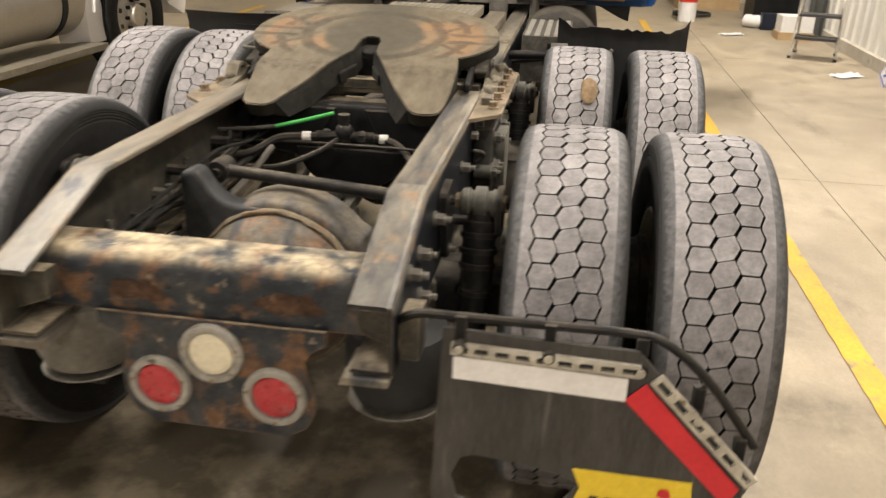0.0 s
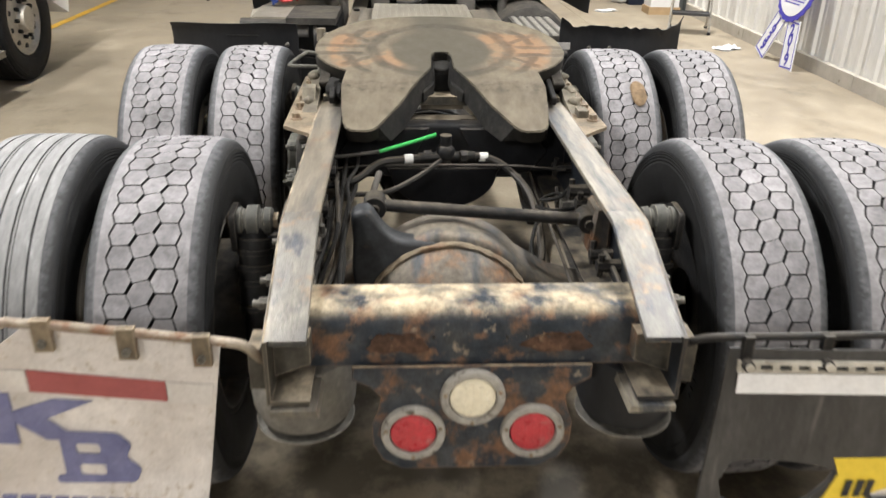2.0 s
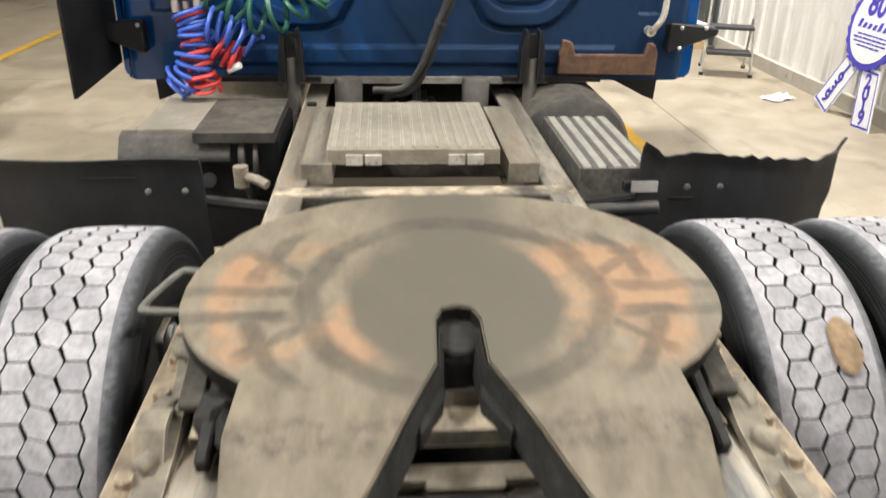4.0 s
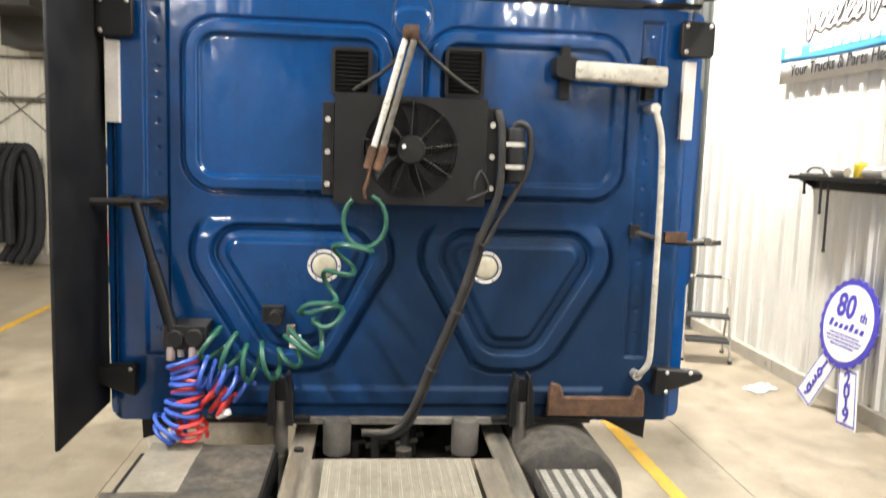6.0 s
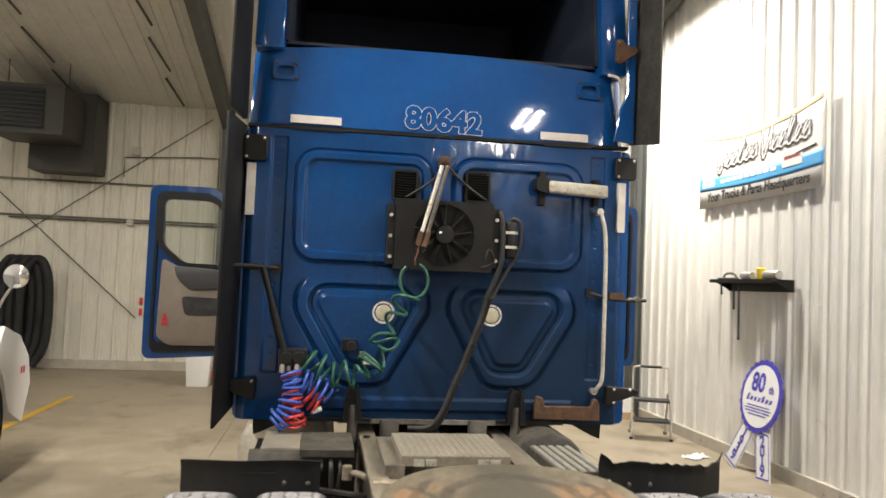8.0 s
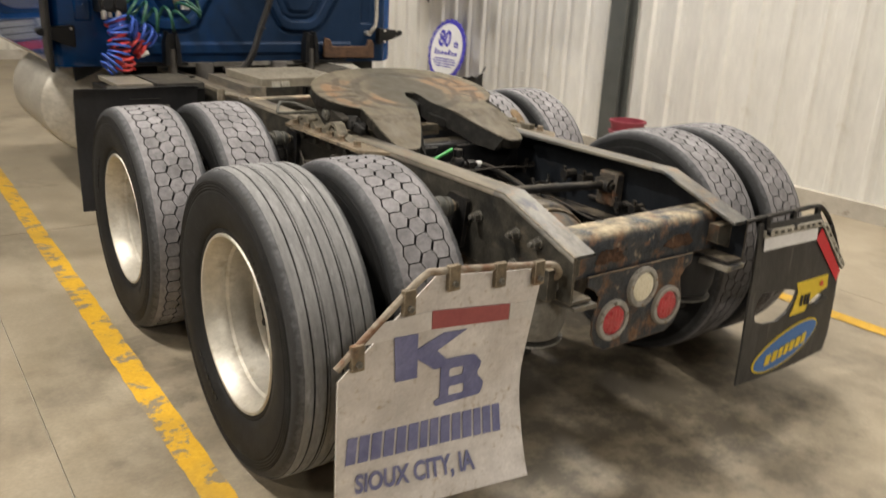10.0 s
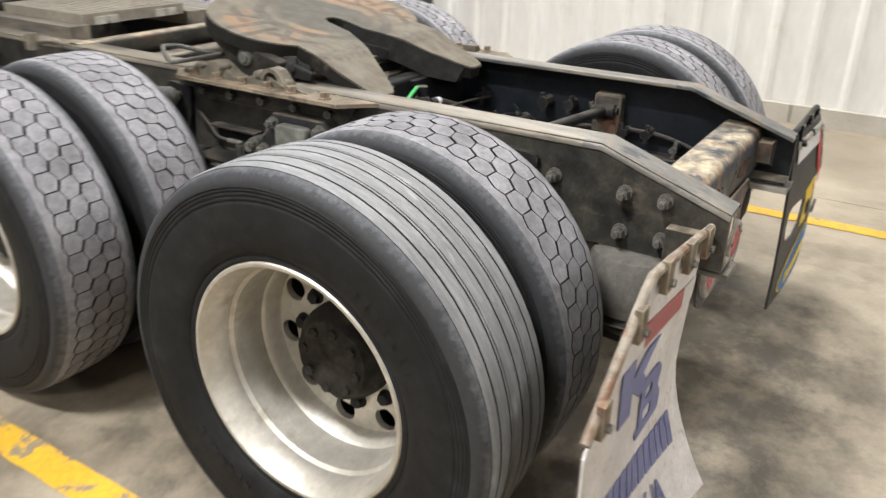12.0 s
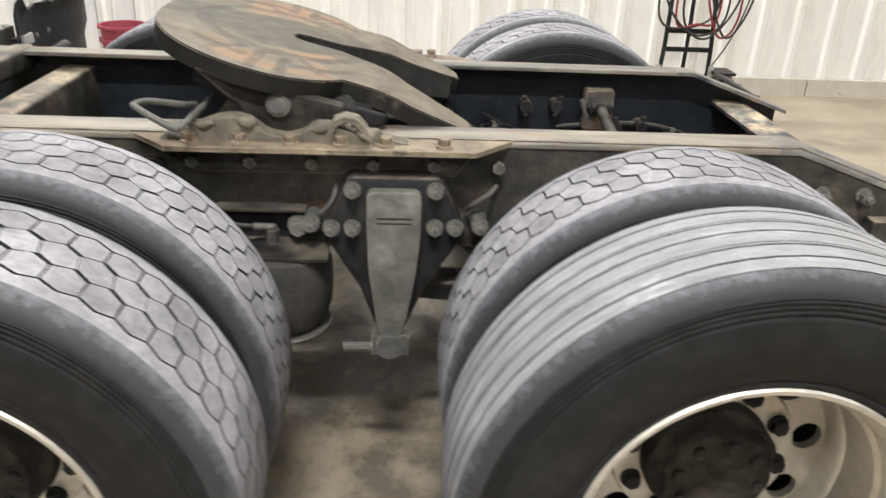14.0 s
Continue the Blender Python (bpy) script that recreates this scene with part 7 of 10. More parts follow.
def inset_poly(px, pz, pts, r):
    """Signed distance to a rounded convex outline, negative inside. pts: the outline drawn in by r."""
    d = np.full(px.shape, 1e9)
    inside = np.ones(px.shape, bool)
    n = len(pts)
    area = sum(pts[i][0] * pts[(i + 1) % n][1] - pts[(i + 1) % n][0] * pts[i][1] for i in range(n))
    for i in range(n):
        a, b = pts[i], pts[(i + 1) % n]
        d = np.minimum(d, seg_dist(px, pz, a, b))
        cross = (b[0] - a[0]) * (pz - a[1]) - (b[1] - a[1]) * (px - a[0])
        inside &= (cross * np.sign(area)) > 0
    return np.where(inside, -d, d) - r


def step(v, a, b):
    t = np.clip((v - a) / (b - a), 0, 1)
    return t * t * (3 - 2 * t)


def back_panel():
    """The pressed rear wall: raised fields with rolled edges, seams and channels."""
    nx, nz = 540, 400
    xs, zs = np.linspace(-1.145, 1.165, nx), np.linspace(0.975, 2.655, nz)
    px, pz = np.meshgrid(xs, zs)
    h = np.zeros(px.shape)
    big = np.full(px.shape, 1e3)
    for s in (-1, 1):
        q = s * px
        c = 0.13
        up = inset_poly(q, pz, [(0.06 + c, 1.89 + c), (0.865 - c, 1.89 + c), (0.865 - c, 2.545 - c), (0.06 + c, 2.545 - c)], c)
        h += 0.024 * step(-up, 0.0, 0.016) - 0.017 * step(-up, 0.058, 0.072)
        core = [(0.245, 1.655), (0.65, 1.655), (0.478, 1.367), (0.39, 1.367)][::-1]
        tr = inset_poly(q, pz, core, 0.045)
        h += -0.026 * step(-tr, -0.07, -0.05) + 0.021 * step(-tr, -0.014, 0.002)
        big = np.minimum(big, inset_poly(q, pz, core, 0.185))
        h += -0.012 * np.exp(-(up / 0.007) ** 2) - 0.008 * np.exp(-((up + 0.062) / 0.006) ** 2) - 0.012 * np.exp(-((tr - 0.055) / 0.012) ** 2) - 0.006 * np.exp(-(tr / 0.006) ** 2)
        st = inset_poly(q, pz, [(0.925, 1.25), (1.0, 1.25), (1.0, 2.60), (0.925, 2.60)], 0.012)
        h += -0.015 * step(-st, 0.0, 0.012)
        h += -0.004 * np.exp(-((q - 0.963) / 0.008) ** 2) * np.maximum(0, np.sin(pz * 62)) ** 8 * (st < 0)
        h += -0.05 * step(q, 1.085, 1.15) ** 2
    mid = inset_poly(px, pz, [(-0.006, 1.53), (0.006, 1.53), (0.215, 1.16), (-0.215, 1.16)][::-1], 0.09)
    # one wavy crease runs round both lower fields and over the arch between them
    wave = np.maximum(big, -mid)
    h += (0.021 * step(-wave, 0.0, 0.012) - 0.02 * np.exp(-(wave / 0.011) ** 2)) * (1 - step(pz, 1.70, 1.80))
    foot = inset_poly(px, pz, [(-0.83, 1.045), (0.83, 1.045), (0.83, 1.105), (-0.83, 1.105)], 0.015)
    h += 0.016 * step(-foot, 0.0, 0.02)
    bow = inset_poly(px, pz, [(-0.02, 2.53), (0.02, 2.53), (0.02, 2.56), (-0.02, 2.56)], 0.06)
    h += 0.008 * step(-bow, 0.0, 0.014)
    # small dents
    rnd = np.random.RandomState(5)
    for k in range(60):
        cx, cz, w = rnd.uniform(-0.85, 0.85), rnd.uniform(1.3, 2.5), rnd.uniform(0.015, 0.06)
        h += rnd.uniform(-0.0035, 0.002) * (w / 0.04) * np.exp(-((px - cx) ** 2 + ((pz - cz) * 0.6) ** 2) / w ** 2)
    verts = np.stack([px, CY - h, pz], -1).reshape(-1, 3)
    idx = np.arange(nx * nz).reshape(nz, nx)
    quads = np.stack([idx[:-1, :-1], idx[:-1, 1:], idx[1:, 1:], idx[1:, :-1]], -1).reshape(-1, 4)
    me = bpy.data.meshes.new("rear_panel")
    me.from_pydata(verts.tolist(), [], quads.tolist())
    me.materials.append(M["blue_dirt_shade"])
    for p in me.polygons:
        p.use_smooth = True
    return tagged(share("rear_panel", me, truck, Matrix.Identity(4)), "pressed blue rear wall of the sleeper")


back_panel()
# body shell
bm = bm_new()
sec = rounded([(-1.16, 0.975), (1.185, 0.975), (1.185, 2.66), (-1.16, 2.66)], 0.04, 3)
prism(bm, sec, "y", CY + 0.045, 6.05)
part("sleeper_shell", bm, M["blue"], truck, "blue painted sleeper and cab body")


def upper_panel():
    bm = bm_new()
    nx, nz = 60, 14
    rows = []
    for j in range(nz + 1):
        w = j / nz
        row = []
        for i in range(nx + 1):
            u = -1 + 2 * i / nx
            x = 1.15 * u
            top = 3.20 - 0.06 * u * u
            z = 2.682 + (top - 2.682) * w
            y = CY - 0.004 + 0.07 * w + 0.02 * w ** 2 + 0.012 * u * u + 0.16 * max(0, abs(u) - 0.9) ** 2 * 60
            row.append(bm.verts.new((x, y, z)))
        rows.append(row)
    for j in range(nz):
        for i in range(nx):
            bm.faces.new((rows[j][i], rows[j][i + 1], rows[j + 1][i + 1], rows[j + 1][i]))
    # rolled lip over the top
    lip = [bm.verts.new((v.co.x * 0.99, v.co.y + 0.1, v.co.z + 0.02)) for v in rows[-1]]
    for i in range(nx):
        bm.faces.new((rows[-1][i], rows[-1][i + 1], lip[i + 1], lip[i]))
    bmesh.ops.recalc_face_normals(bm, faces=bm.faces[:])
    part("upper_panel", bm, M["blue"], truck, "glossy blue upper rear panel", angle=60)
    bm = bm_new()
    prism(bm, [(-1.15, 2.656), (1.15, 2.668), (1.15, 2.686), (-1.15, 2.674)], "y", CY - 0.004, CY + 0.06)
    part("seam_strip", bm, M["plastic"], truck)
    bm = bm_new()
    prism(bm, [(-1.15, 2.69), (1.15, 2.69), (1.15, 3.16), (-1.15, 3.16)], "y", CY + 0.25, 6.0)
    part("high_roof", bm, M["blue"], truck)
    # open roof fairing: side walls, floor and inner wall
    for s in (-1, 1):
        bm = bm_new()
        prism(bm, [(CY + 0.02, 3.13), (5.8, 3.13), (5.8, 4.25), (4.6, 4.2), (CY + 0.12, 3.95)], "x", s * 0.97, s * 1.14)
        bevel_all(bm, 0.02, 2)
        part("roof_fairing", bm, M["blue"], truck, "blue side of the hollow roof fairing")
    bm = bm_new()
    prism(bm, [(CY + 0.12, 3.19), (5.4, 3.19), (5.4, 4.2), (5.34, 4.2), (5.3, 3.21), (CY + 0.12, 3.21)], "x", -0.965, 0.965)
    box(bm, -0.965, 0.965, CY + 0.25, 5.35, 4.16, 4.19)
    for s in (-1, 1):
        prism(bm, [(CY + 0.08, 3.2), (5.4, 3.2), (5.4, 4.18), (4.6, 4.15), (CY + 0.18, 3.9)], "x", s * 0.95, s * 0.968)
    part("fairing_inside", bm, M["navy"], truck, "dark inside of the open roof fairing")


upper_panel()


def extender(s, z0, z1, y0, lower):
    bm = bm_new()
    xa, xb = s * 1.155, s * 1.208
    pts = [(xa, CY + 0.02), (xb, y0), (xb + s * 0.014, y0), (xb + s * 0.018, y0 + 0.03), (xa + s * 0.03, CY + 0.06)]
    prism(bm, pts, "z", z0, z1)
    for v in bm.verts:
        if v.co.z < z0 + 0.01 and lower:
            v.co.z += 0.14 * (v.co.y - y0)
    bevel_all(bm, 0.005, 2)
    # the right panel's grey holds dust and the light on its inner face
    return part("side_extender", bm, M["plastic"] if s < 0 else M["mudrubber2"], truck, "black side extender panel" if s < 0 else "dusty side extender panel, coloured paler as if lit")


extender(-1, 0.985, 2.66, 2.61, True)
extender(-1, 2.70, 4.0, 2.66, False)
extender(1, 2.655, 4.0, 2.67, True)
bm = bm_new()
prism(bm, [(1.02, 2.70), (1.15, 2.69), (1.15, 3.6), (1.09, 3.6), (1.10, 3.0), (1.06, 2.9)], "y", CY - 0.09, CY - 0.07)
bevel_all(bm, 0.006, 1)
part("extender_hinge_panel", bm, M["blue"], truck)
surf_rust2 = surf("brown_rust", (0.05, 0.03, 0.02), (0.12, 0.065, 0.038), 12, 0.8, bump=0.6, bscale=60, spots=(0.03, 0.02, 0.014), spots_scale=20, grime=0.4, spec=0.3, edge=(0.2, 0.11, 0.06))
bm = bm_new()
prism(bm, rounded([(1.012, 3.315), (1.045, 3.322), (1.078, 3.285), (1.15, 3.275), (1.15, 3.245), (1.085, 3.20), (1.045, 3.17), (1.015, 3.175)], 0.008, 2), "y", CY - 0.118, CY - 0.091)
bevel_all(bm, 0.004, 1)
hinge_plate = part("hinge_bracket", bm, surf_rust2, truck, "rust-brown hinge bracket of the side extender")
for hx, hz in ((1.028, 3.30), (1.028, 3.195), (1.138, 3.26)):
    bm = bm_new()
    ball(bm, (hx, CY - 0.119, hz), (0.009, 0.006, 0.009), 8)
    part("bolt", bm, M["bolt"], hinge_plate)
bm = bm_new()
tube(bm, smooth_path([(1.0, CY - 0.02, 3.12), (1.07, CY - 0.02, 3.1), (1.115, CY - 0.015, 3.0), (1.135, CY - 0.01, 2.8), (1.14, CY - 0.01, 2.69)], 6), 0.009, 6)
part("seal", bm, M["tapegrey"], truck, "pale edge seal")


def cab_trim():
    # reflective tape
    for x0, x1, z0, z1, lean in ((-0.912, -0.618, 2.692, 2.738, 0.0), (0.588, 0.887, 2.695, 2.742, 0.0)):
        bm = bm_new()
        prism(bm, [(x0, z0), (x1, z0), (x1, z1), (x0, z1)], "y", CY - 0.008, CY + 0.004)
        part("tape", bm, M["tapegrey"], truck, "grimy white reflective tape")
        bm = bm_new()
        prism(bm, [(x0 + 0.02, z0 - 0.038), (x1 + 0.02, z0 - 0.038), (x1 + 0.02, z0 - 0.018), (x0 + 0.02, z0 - 0.018)], "y", CY - 0.012, CY + 0.004)
        part("drip_strip", bm, M["plastic"], truck)
    for xs, z0, z1 in ((-1.14, 2.14, 2.44), (1.085, 2.15, 2.455)):
        bm = bm_new()
        prism(bm, [(xs, z0), (xs + 0.048, z0), (xs + 0.048, z1), (xs, z1)], "y", CY - 0.028, CY + 0.004)
        part("tape", bm, M["tapegrey"], truck, "upright strip of white reflective tape")
    # extender latches
    for x0, x1, z0, z1 in ((-1.165, -1.03, 2.45, 2.60), (1.055, 1.19, 2.47, 2.61), (-1.2, -1.03, 1.09, 1.22), (1.06, 1.2, 1.10, 1.22)):
        bm = bm_new()
        if z0 > 2:
            prism(bm, rounded([(x0, z0), (x1, z0), (x1, z1), (x0, z1)], 0.02, 3), "y", CY - 0.055, CY - 0.02)
        else:
            s = -1 if x0 < 0 else 1
            prism(bm, rounded([(s * 1.03, z0), (s * 1.03, z1), (s * 1.14, z1 - 0.01), (s * 1.235, z1 - 0.02), (s * 1.235, z1 - 0.05), (s * 1.12, z0 + 0.03)], 0.01, 2), "y", CY - 0.075, CY - 0.02)
        bevel_all(bm, 0.006, 1)
        b = part("extender_latch", bm, M["plastic"], truck, "black extender mounting bracket")
        for cx, cz in ((x0 + 0.02, z0 + 0.02), (x1 - 0.02, z1 - 0.02), (x0 + 0.02, z1 - 0.02)):
            bm = bm_new()
            ball(bm, (cx, CY - 0.058 if z0 > 2 else CY - 0.077, cz), (0.009, 0.006, 0.009), 8)
            part("bolt", bm, M["silver"], b)
    # round work lamps
    for cx, cz in ((-0.322, 1.608), (0.321, 1.613)):
        bm = bm_new()
        revolve(bm, [(CY + 0.01, 0.068), (CY - 0.012, 0.068), (CY - 0.018, 0.064), (CY - 0.018, 0.054), (CY - 0.012, 0.051)], "y", 36, centre=(cx, 0, cz))
        l = part("work_lamp", bm, M["tapegrey"], truck, "round white-rimmed work lamp")
        bm = bm_new()
        revolve(bm, [(CY - 0.012, 0.051), (CY - 0.018, 0.045), (CY - 0.021, 0.03), (CY - 0.022, 0.0005)], "y", 30, centre=(cx, 0, cz))
        part("lens", bm, M["oldlens"], l, "yellowed lens")
        for k in range(6):
            a = math.pi * k / 3
            bm = bm_new()
            ball(bm, (cx + 0.059 * math.cos(a), CY - 0.018, cz + 0.059 * math.sin(a)), (0.004, 0.003, 0.004), 6)
            part("screw", bm, M["ink"], l)
    # louvred vents
    for x0, x1, z0, z1 in ((-0.305, -0.15, 2.27, 2.455), (0.13, 0.285, 2.28, 2.47)):
        bm = bm_new()
        outline_fill(bm, [rounded([(x0, z0), (x1, z0), (x1, z1), (x0, z1)], 0.02, 3), rounded([(x0 + 0.014, z0 + 0.014), (x1 - 0.014, z0 + 0.014), (x1 - 0.014, z1 - 0.014), (x0 + 0.014, z1 - 0.014)], 0.012, 3)], "y", CY - 0.035, CY)
        v = part("vent", bm, M["plastic"], truck, "black louvred vent")
        lou = None
        for k in range(10):
            mm = pose((x0 + x1) / 2, CY - 0.026, z0 + 0.022 + 0.0155 * k, -35)
            if lou is None:
                bm = bm_new()
                box(bm, -0.062, 0.062, -0.009, 0.009, -0.0015, 0.0015)
                lou = part("louvre", bm, M["plastic"], v, m=mm).data
            else:
                share("louvre", lou, v, mm)
        bm = bm_new()
        box(bm, x0 + 0.012, x1 - 0.012, CY - 0.012, CY - 0.006, z0 + 0.012, z1 - 0.012)
        part("vent_back", bm, M["ink"], v)
    # marker bar
    bm = bm_new()
    prism(bm, [(0.62, 2.36), (0.985, 2.345), (0.985, 2.42), (0.62, 2.43)], "y", CY - 0.13, CY - 0.06)
    bevel_all(bm, 0.012, 3)
    bar = part("light_bar", bm, M["galv"], truck, "dull grey flat bar on black brackets")
    bm = bm_new()
    prism(bm, rounded([(0.545, 2.37), (0.635, 2.35), (0.635, 2.44), (0.545, 2.45)], 0.02, 3), "y", CY - 0.12, CY - 0.02)
    box(bm, 0.58, 0.615, CY - 0.06, CY, 2.29, 2.49)
    part("bar_bracket", bm, M["plastic"], bar)
    bm = bm_new()
    box(bm, 0.92, 0.955, CY - 0.06, CY, 2.30, 2.46)
    part("bar_bracket", bm, M["plastic"], bar)
    # grab rail
    bm = bm_new()
    tube(bm, smooth_path([(0.945, CY - 0.005, 2.265), (0.955, CY - 0.07, 2.27), (0.965, CY - 0.085, 2.235), (0.985, CY - 0.09, 2.15), (0.995, CY - 0.09, 2.0), (0.998, CY - 0.09, 1.7), (0.998, CY - 0.09, 1.4), (0.995, CY - 0.09, 1.26), (0.975, CY - 0.08, 1.21), (0.96, CY - 0.03, 1.17)], 6), 0.0125, 12)
    gr = part("grab_rail", bm, M["galv"], truck, "worn metal grab rail")
    bm = bm_new()
    cyl(bm, (0.957, CY - 0.085, 2.265), (0.957, CY, 2.265), 0.021, 0.018, seg=16)
    part("rail_foot", bm, M["silver"], gr)
    bm = bm_new()
    cyl(bm, (0.965, CY - 0.05, 1.18), (0.965, CY, 1.18), 0.02, 0.018, seg=16)
    part("rail_foot", bm, M["silver"], gr)
    # rusty step bracket at the foot
    bm = bm_new()
    prism(bm, [(0.59, 1.01), (1.0, 1.005), (1.0, 1.10), (0.985, 1.135), (0.955, 1.135), (0.945, 1.09), (0.66, 1.09), (0.645, 1.14), (0.605, 1.15), (0.595, 1.10)], "y", CY - 0.06, CY - 0.03)
    bevel_all(bm, 0.006, 1)
    part("step_bracket", bm, surf_rust2, truck, "rust-brown step bracket")
    # extender stays, gas strut
    bm = bm_new()
    tube(bm, [(-1.26, CY - 0.13, 1.845), (-1.09, CY - 0.08, 1.845), (-0.93, CY - 0.02, 1.84)], 0.014, 8)
    box(bm, -0.965, -0.92, CY - 0.035, CY, 1.815, 1.865)
    box(bm, -1.09, -1.04, CY - 0.07, CY - 0.02, 1.82, 1.865)
    part("stay", bm, M["black"], truck)
    bm = bm_new()
    cyl(bm, (-1.015, CY - 0.10, 1.84), (-0.875, CY - 0.14, 1.37), 0.019, seg=14)
    cyl(bm, (-0.95, CY - 0.12, 1.62), (-0.875, CY - 0.14, 1.37), 0.024, seg=14)
    part("hose_arm", bm, M["black"], truck)
    bm = bm_new()
    tube(bm, smooth_path([(0.93, CY - 0.02, 1.77), (1.02, CY - 0.06, 1.745), (1.14, CY - 0.07, 1.735), (1.27, CY - 0.06, 1.74)], 5), 0.011, 8)
    box(bm, 0.905, 0.945, CY - 0.03, CY, 1.75, 1.80)
    part("stay", bm, M["black"], truck)
    bm = rbox(1.03, 1.12, CY - 0.085, CY - 0.06, 1.74, 1.78, 0.006)
    part("stay_plate", bm, surf_rust2, truck, "rust-brown plate")
    bm = bm_new()
    cyl(bm, (1.15, CY - 0.07, 1.745), (1.22, CY - 0.07, 1.745), 0.009, seg=10)
    cyl(bm, (1.21, CY - 0.085, 1.745), (1.21, CY - 0.045, 1.745), 0.017, seg=12)
    part("stay_knob", bm, M["bolt"], truck)
    # tie-down plates under the roof edge
    for cx, cz in ((-0.955, 3.005), (0.9, 3.03)):
        bm = bm_new()
        outline_fill(bm, [rounded([(cx - 0.075, cz - 0.05), (cx + 0.075, cz - 0.055), (cx + 0.07, cz + 0.05), (cx - 0.07, cz + 0.055)], 0.012, 2), rounded([(cx - 0.05, cz - 0.03), (cx + 0.05, cz - 0.03), (cx + 0.05, cz + 0.03), (cx - 0.05, cz + 0.03)], 0.025, 4)], "y", CY + 0.04, CY + 0.075)
        tp = part("tie_plate", bm, M["blue"], truck)
        for dx, dz in ((-0.064, -0.042), (0.064, -0.045), (0.06, 0.042), (-0.06, 0.046)):
            bm = bm_new()
            ball(bm, (cx + dx, CY + 0.037, cz + dz), (0.011, 0.006, 0.011), 8)
            part("screw", bm, M["ink"], tp)
    # fleet number: pale outline round blue digits
    mm = pose(-0.010, CY - 0.001, 2.76, -7.3, 1.8, 0)
    lettering("fleet_number", "80642", 0.185, M["tapewhite"], truck, mm, 1.0, 0.0, 0.011, 0.001, "number in white outline")
    lettering("fleet_number_fill", "80642", 0.185, M["blue"], truck, mm @ pose(0, -0.0025, 0), 1.0, 0.0, 0.008, 0.001)


cab_trim()


def cooler():
    """Fan condenser hung on the rear wall, with drier bottle and hoses."""
    t = new("condenser")
    t.parent = truck
    tagged(t, "black fan condenser on the sleeper wall")
    yf, yb = 2.845, 2.95
    x0, x1, z0, z1 = -0.285, 0.288, 1.865, 2.27
    cx, cz, r = 0.0, 2.072, 0.178
    bm = bm_new()
    outline_fill(bm, [[(x0, z0), (x1, z0), (x1, z1), (x0, z1)], circle(cx, cz, r, 48)], "y", yf, yf + 0.012)
    part("shroud", bm, M["plastic"], t)
    bm = bm_new()
    box(bm, x0, x1, yf + 0.012, yb, z0, z0 + 0.012)
    box(bm, x0, x1, yf + 0.012, yb, z1 - 0.012, z1)
    box(bm, x0, x0 + 0.012, yf + 0.012, yb, z0 + 0.012, z1 - 0.012)
    box(bm, x1 - 0.012, x1, yf + 0.012, yb, z0 + 0.012, z1 - 0.012)
    box(bm, x0 + 0.012, x1 - 0.012, yb - 0.02, yb - 0.01, z0 + 0.012, z1 - 0.012)
    part("core", bm, M["ink"], t)
    for s, xa in ((-1, x0 - 0.045), (1, x1 + 0.004)):
        bm = rbox(xa, xa + 0.041, yf + 0.02, CY - 0.005, z0 + 0.03, z1 - 0.03, 0.005)
        br = part("side_bracket", bm, M["black"], t)
        for k in range(3):
            bm = bm_new()
            cyl(bm, (xa + 0.02, yf + 0.02, z0 + 0.07 + 0.12 * k), (xa + 0.02, yf + 0.008, z0 + 0.07 + 0.12 * k), 0.011, seg=8)
            part("bolt", bm, M["silver"], br)
    # grille rings and spokes
    bm = bm_new()
    for k in range(11):
        rr = 0.055 + 0.0122 * k
        tube(bm, [(cx + rr * math.cos(a), yf - 0.006 - 0.012 * (1 - rr / r), cz + rr * math.sin(a)) for a in [2 * math.pi * j / 40 for j in range(40)]], 0.0016, 4, closed=True)
    part("grille", bm, M["plastic"], t)
    for k in range(9):
        a = 2 * math.pi * (k + 0.2) / 9
        bm = bm_new()
        cyl(bm, (cx + 0.05 * math.cos(a), yf - 0.016, cz + 0.05 * math.sin(a)), (cx + 0.186 * math.cos(a), yf - 0.006, cz + 0.186 * math.sin(a)), 0.0021, seg=6)
        part("spoke", bm, M["hose"], t)
    bm = bm_new()
    revolve(bm, [(yf + 0.03, 0.056), (yf - 0.018, 0.056), (yf - 0.026, 0.05), (yf - 0.028, 0.001)], "y", 32, centre=(cx, 0, cz))
    part("hub", bm, M["plastic"], t, "round fan motor hub")
    bm = bm_new()
    cyl(bm, (cx - 0.026, yf - 0.028, cz + 0.012), (cx - 0.026, yf - 0.031, cz + 0.012), 0.008, seg=12)
    part("hub_dot", bm, M["white_plastic"], t)
    blade = None
    for k in range(9):
        mm = Matrix.Translation((cx, yf + 0.035, cz)) @ Matrix.Rotation(2 * math.pi * k / 9, 4, "Y")
        if blade is None:
            bm = bm_new()
            rows = []
            for j in range(6):
                rr = 0.05 + 0.12 * j / 5
                sweep = 0.25 * (j / 5) ** 1.5
                w = 0.22 - 0.05 * j / 5
                rows.append([bm.verts.new((rr * math.cos(sweep + a), d, rr * math.sin(sweep + a))) for a, d in ((-w, 0.016), (0, 0.0), (w, -0.016))])
            for A, B in zip(rows, rows[1:]):
                for i in range(2):
                    bm.faces.new((A[i], A[i + 1], B[i + 1], B[i]))
            blade = part("blade", bm, M["plastic"], t, m=mm).data
        else:
            share("blade", blade, t, mm)
    # drier bottle with two clamps
    bm = bm_new()
    revolve(bm, [(1.955, 0.001), (1.955, 0.03), (1.965, 0.043), (1.985, 0.046), (2.15, 0.046), (2.165, 0.04), (2.17, 0.001)], "z", 28, centre=(0.395, 2.88, 0))
    dr = part("drier_bottle", bm, M["black"], t, "black drier bottle with steel clamps")
